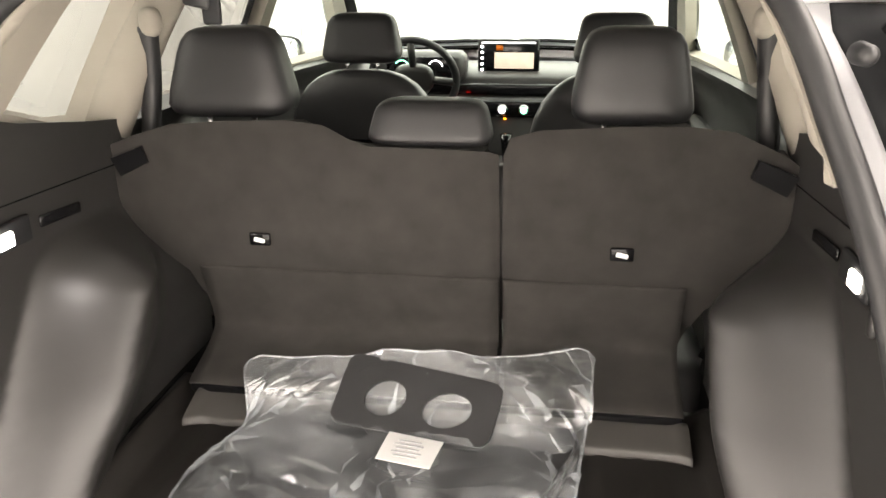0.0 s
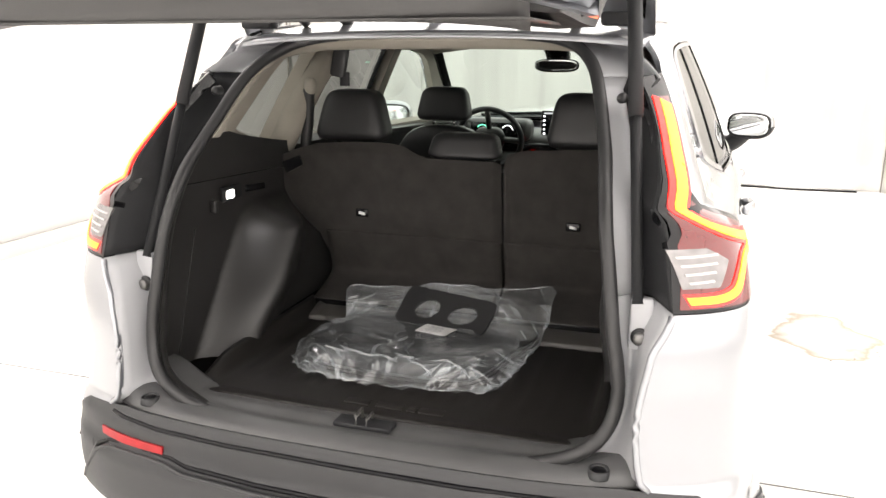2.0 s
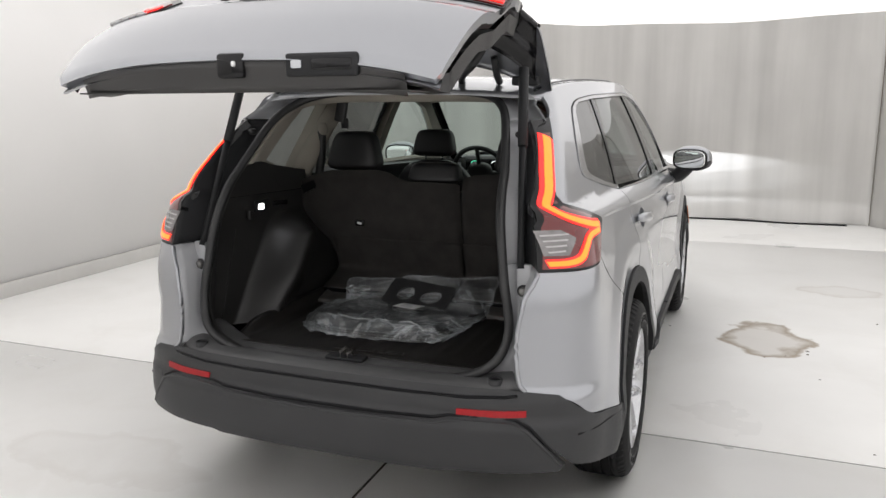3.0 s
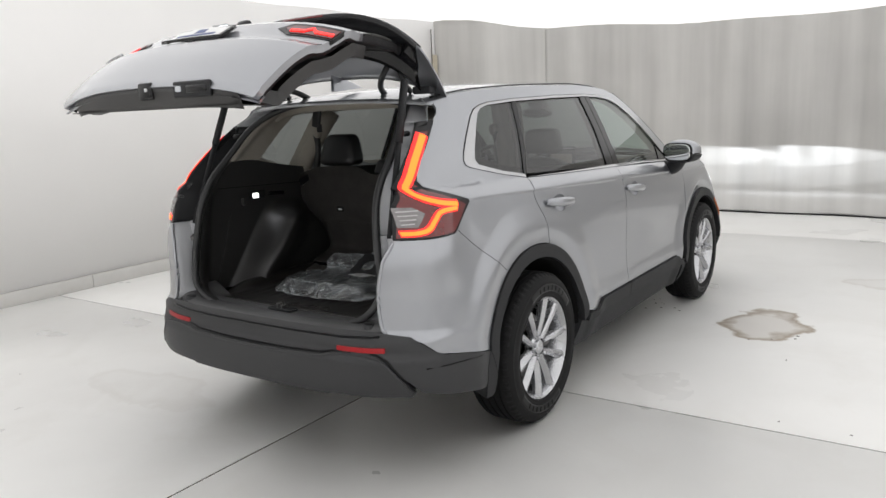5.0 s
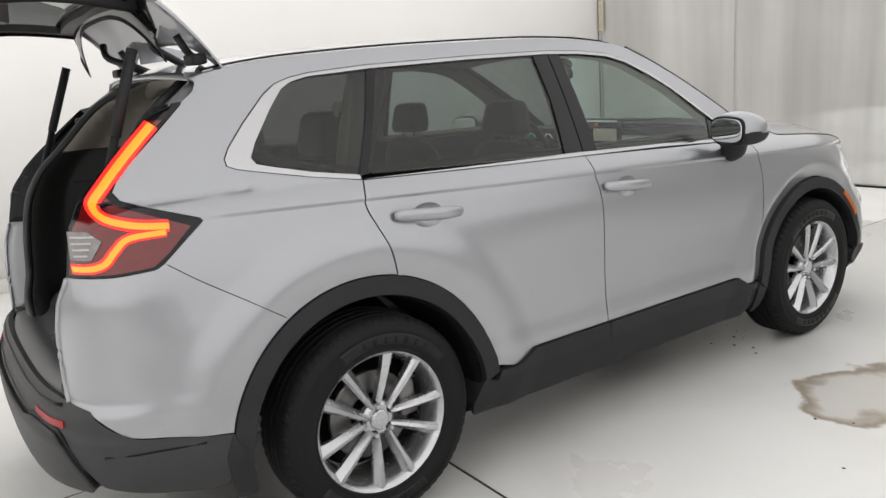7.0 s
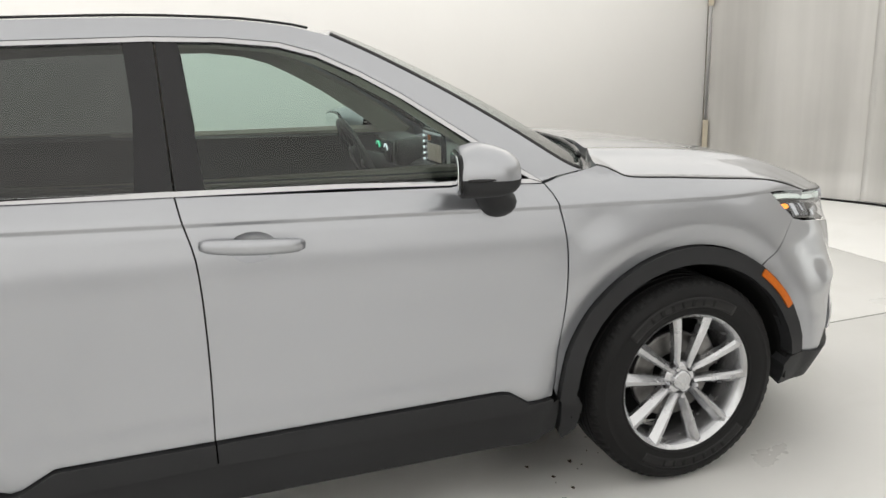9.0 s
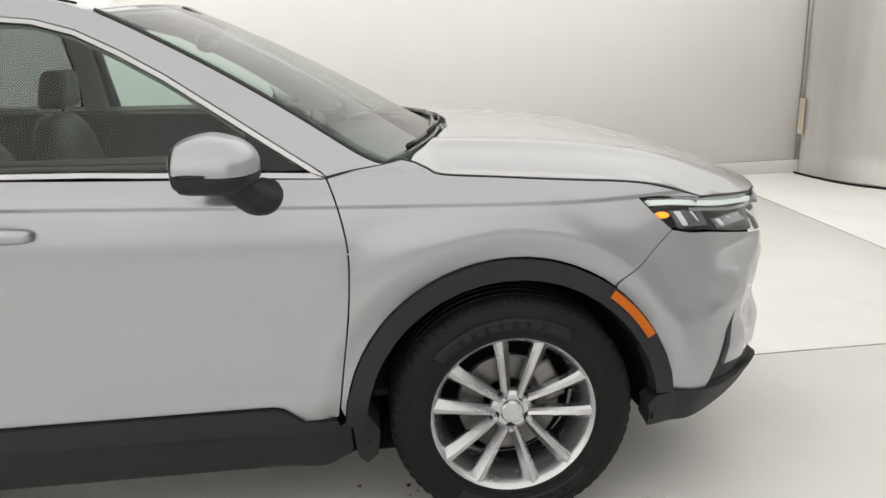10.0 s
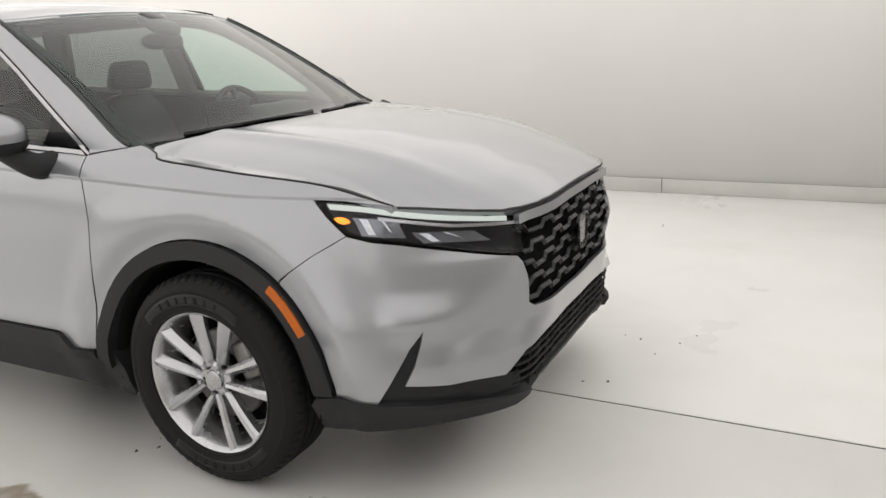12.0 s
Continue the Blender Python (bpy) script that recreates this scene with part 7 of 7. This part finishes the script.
# gas struts and hinges
rot = Matrix.Rotation(radians(GATE_ANGLE), 4, "X")
for s in (1, -1):
    low = Vector((s * 0.630, 0.255, 1.035))
    top = Vector((s * 0.566, 0.495, 1.680))
    mid = low.lerp(top, 0.60)
    strut = part("lift_strut", tube([low, mid], 0.013, 12), CLAD, car, "black powered tailgate strut")
    part("strut_sleeve", tube([mid, top], 0.017, 12), CLAD, strut)
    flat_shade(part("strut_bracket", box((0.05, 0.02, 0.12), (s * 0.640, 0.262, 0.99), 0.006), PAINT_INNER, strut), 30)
    part("strut_washer", lathe([(0.0, -0.003), (0.019, -0.003), (0.021, 0.002), (0.021, 0.02)], 20, "y", (s * 0.640, 0.248, 0.962)), SEAL, strut)
    part("strut_bolt", lathe([(0.0, -0.012), (0.011, -0.012), (0.014, -0.008), (0.014, 0.006)], 16, "y", (s * 0.640, 0.246, 0.962)), STEEL, strut, "bright steel bolt")
    arm = [Vector((s * 0.40, 0.76, 1.640)), Vector((s * 0.40, 0.72, 1.668)), HINGE + rot @ (Vector((s * 0.40, 0.66, 1.60)) - HINGE)]
    part("gate_hinge", tube(spline(arm, 4), 0.014, 8), SEAL, car)
    part("hinge_block", box((0.10, 0.05, 0.035), (s * 0.52, 0.70, 1.642), 0.008), CLAD, car)
    wire = [Vector((s * 0.25, 0.765, 1.625)), Vector((s * 0.27, 0.70, 1.66)), Vector((s * 0.34, 0.62, 1.70)), HINGE + rot @ (Vector((s * 0.38, 0.60, 1.56)) - HINGE)]
    part("wiring_boot", tube(spline(wire, 5), 0.014, 10), SEAL, car, "rubber wiring boot")

# ---- bagged floor mats on the tray ----
bag = thing("bagged_mats", "black car mats in a crumpled clear plastic bag on load tray", "plastic bag")
bag.location = (-0.03, 0.74, 0.662)
BAG = V2([(-0.255, -0.285), (-0.05, -0.30), (0.12, -0.295), (0.27, -0.245), (0.315, -0.10), (0.335, 0.10), (0.35, 0.30), (0.18, 0.285), (0.0, 0.30), (-0.20, 0.29), (-0.37, 0.27), (-0.34, 0.15), (-0.385, 0.0), (-0.37, -0.13), (-0.32, -0.23)])
BAG = spline(BAG, 5, True)


def edge_dist(p):
    return min((p - (a + (b - a) * max(0, min(1, (p - a).dot(b - a) / max(1e-9, (b - a).length_squared))))).length for a, b in zip(BAG, BAG[1:] + BAG[:1]))


rng = random.Random(12)
FOLDS = []
for k in range(46):
    a = rng.uniform(0, math.pi) if k > 16 else rng.uniform(-0.9, -0.2) + 1.9 * (k % 2)
    FOLDS.append((Vector((rng.uniform(-0.30, 0.28), rng.uniform(-0.26, 0.26))), Vector((math.cos(a), math.sin(a))), rng.uniform(0.05, 0.20), rng.uniform(0.006, 0.016), rng.uniform(-0.006, 0.013)))
CARD = V2([(-0.148, 0.300), (0.186, 0.222), (0.160, 0.108), (-0.170, 0.163)])
BAG_Z = curve([(-0.36, 0.026), (-0.22, 0.052), (-0.06, 0.044), (0.07, 0.030), (0.145, 0.020), (0.27, 0.098), (0.34, 0.125)])


def card_z(u, v):
    return 0.030 + 0.62 * (v - 0.168 + 0.18 * (u + 0.137))


def film_fn(u, v):
    d = edge_dist(Vector((u, v)))
    back = smooth(0.13, 0.24, v)
    rise = smooth(0.0, 0.06, d)
    rise += (1 - rise) * back
    q = Vector((u * 3.1 + v * 1.2, v * 3.1 - u * 0.9, 0.3))
    z = 0.005 + BAG_Z(v + 0.18 * u) * rise + 0.012 * noise.noise(q) * rise + 0.010 * abs(noise.noise(q * 3.7)) + 0.006 * abs(noise.noise(q * 9.0))
    for p, t, ln, w, h in FOLDS:
        r = Vector((u, v)) - p
        along, off = abs(r.dot(t)), r.x * t.y - r.y * t.x
        if along < ln:
            z += h * max(0.0, 1 - abs(off) / w) * (1 - (along / ln) ** 2)
    # lies over the carpet flap at its back
    z = max(z, (0.072 + 0.34 * (v - 0.225) + 0.010 * noise.noise(q * 4.1)) * smooth(0.17, 0.215, v))
    # pressed flat against the card
    ax, ay = (u - 0.015) / 0.165, (v - 0.200 + 0.21 * (u - 0.015)) / 0.066
    k = smooth(1.35, 1.0, max(abs(ax), abs(ay)))
    return Vector((u, v, z * (1 - k) + min(z, card_z(u, v) - 0.003) * k))


def crumpled_film():
    """Flat facets of uneven size, as thin film creases."""
    bm = cut(BAG, (), 0.046, 0.028)
    edge = {v for e in bm.edges if len(e.link_faces) == 1 for v in e.verts}
    jit = random.Random(8)
    for v in bm.verts:
        if v not in edge:
            v.co.x += jit.uniform(-0.015, 0.015)
            v.co.y += jit.uniform(-0.009, 0.009)
        p = film_fn(v.co.x, v.co.y)
        inside = min(1.0, edge_dist(Vector((v.co.x, v.co.y))) / 0.12)
        near = smooth(0.10, -0.15, v.co.y)
        v.co = p + Vector((0, 0, jit.uniform(-0.0055, 0.0075) * (0.45 + 0.45 * near) * (1.25 - 0.5 * inside)))
    bmesh.ops.recalc_face_normals(bm, faces=bm.faces[:])
    return bm


film = part("bag_film", crumpled_film(), FILM, bag, "crumpled clear plastic film")
for f in film.data.polygons:
    f.use_smooth = False
rim = []
for k, p in enumerate(BAG):
    rim.append(film_fn(p.x * 0.99, p.y * 0.99) + Vector((0, 0, 0.004 + 0.004 * math.sin(k * 1.7))))
part("bag_edge", tube(rim, lambda t: 0.0026 + 0.0014 * math.sin(t * 61), 6, True, 0.8), FILM_EDGE, bag, "pale folded edge of the film").visible_shadow = False
for k in range(9):
    a = Vector((-0.24 + 0.055 * k, -0.215 + 0.012 * math.sin(k * 2.1)))
    b = a + Vector((0.09, -0.02 + 0.03 * math.sin(k * 3.3)))
    ln = [film_fn(q.x, q.y) + Vector((0, 0, 0.007)) for q in (a.lerp(b, t) for t in np.linspace(0, 1, 6))]
    part("film_fold", tube(ln, lambda t: 0.001 + 0.0045 * math.sin(math.pi * t), 5, False, 0.7), FILM_EDGE, bag).visible_shadow = False
film.visible_shadow = False
mats = V2([(-0.22, -0.245), (0.05, -0.255), (0.22, -0.215), (0.285, 0.0), (0.30, 0.235), (-0.25, 0.235), (-0.335, 0.02), (-0.30, -0.18)])
for k in range(3):
    pl = inset(spline(mats, 4, True), 0.006 * k)
    part("folded_mat", skin(pl, lambda u, v: Vector((u, v, 0.006 + 0.008 * k + 0.002 * noise.noise(Vector((u * 4, v * 4, k))))), (0, 0, 1), 0.06, 0.013), CARPET if k < 2 else MATBLACK, bag, "folded black mat")
card = CARD


def circle(cx, cy, rx, ry, n=20):
    return [Vector((cx + rx * math.cos(2 * math.pi * i / n), cy + ry * math.sin(2 * math.pi * i / n))) for i in range(n)]


def rounded(poly, r):
    """The outline with its corners cut round."""
    out = []
    for i, p in enumerate(poly):
        a, b = (poly[i - 1] - p).normalized() * r, (poly[(i + 1) % len(poly)] - p).normalized() * r
        for t in (0, 0.25, 0.5, 0.75, 1):
            out.append(p + a * (1 - t) ** 2 + b * t ** 2)
    return out


part("mounting_card", skin(rounded(card, 0.028), lambda u, v: Vector((u, v, card_z(u, v))), (0, 0, 1), 0.05, 0.006, (circle(-0.057, 0.205, 0.044, 0.034), circle(0.073, 0.178, 0.050, 0.032))), MATBLACK, bag, "black card with two round cut-outs")
part("paper_label", skin(V2([(-0.030, 0.120), (0.079, 0.098), (0.069, -0.005), (-0.033, 0.013)]), lambda u, v: Vector((u, v, BAG_Z(v + 0.18 * u) + 0.018)), (0, 0, 1), 0.03, 0.001), PLATE, bag, "creased white paper label")
for k in range(5):
    part("label_bar", box((0.045 + 0.012 * (k % 2), 0.004, 0.0008), (0.018, 0.082 - 0.014 * k, BAG_Z(0.085 - 0.014 * k) + 0.0195), 0, 1, Matrix.Rotation(radians(-8), 4, "Z")), PLATE_GREY, bag)
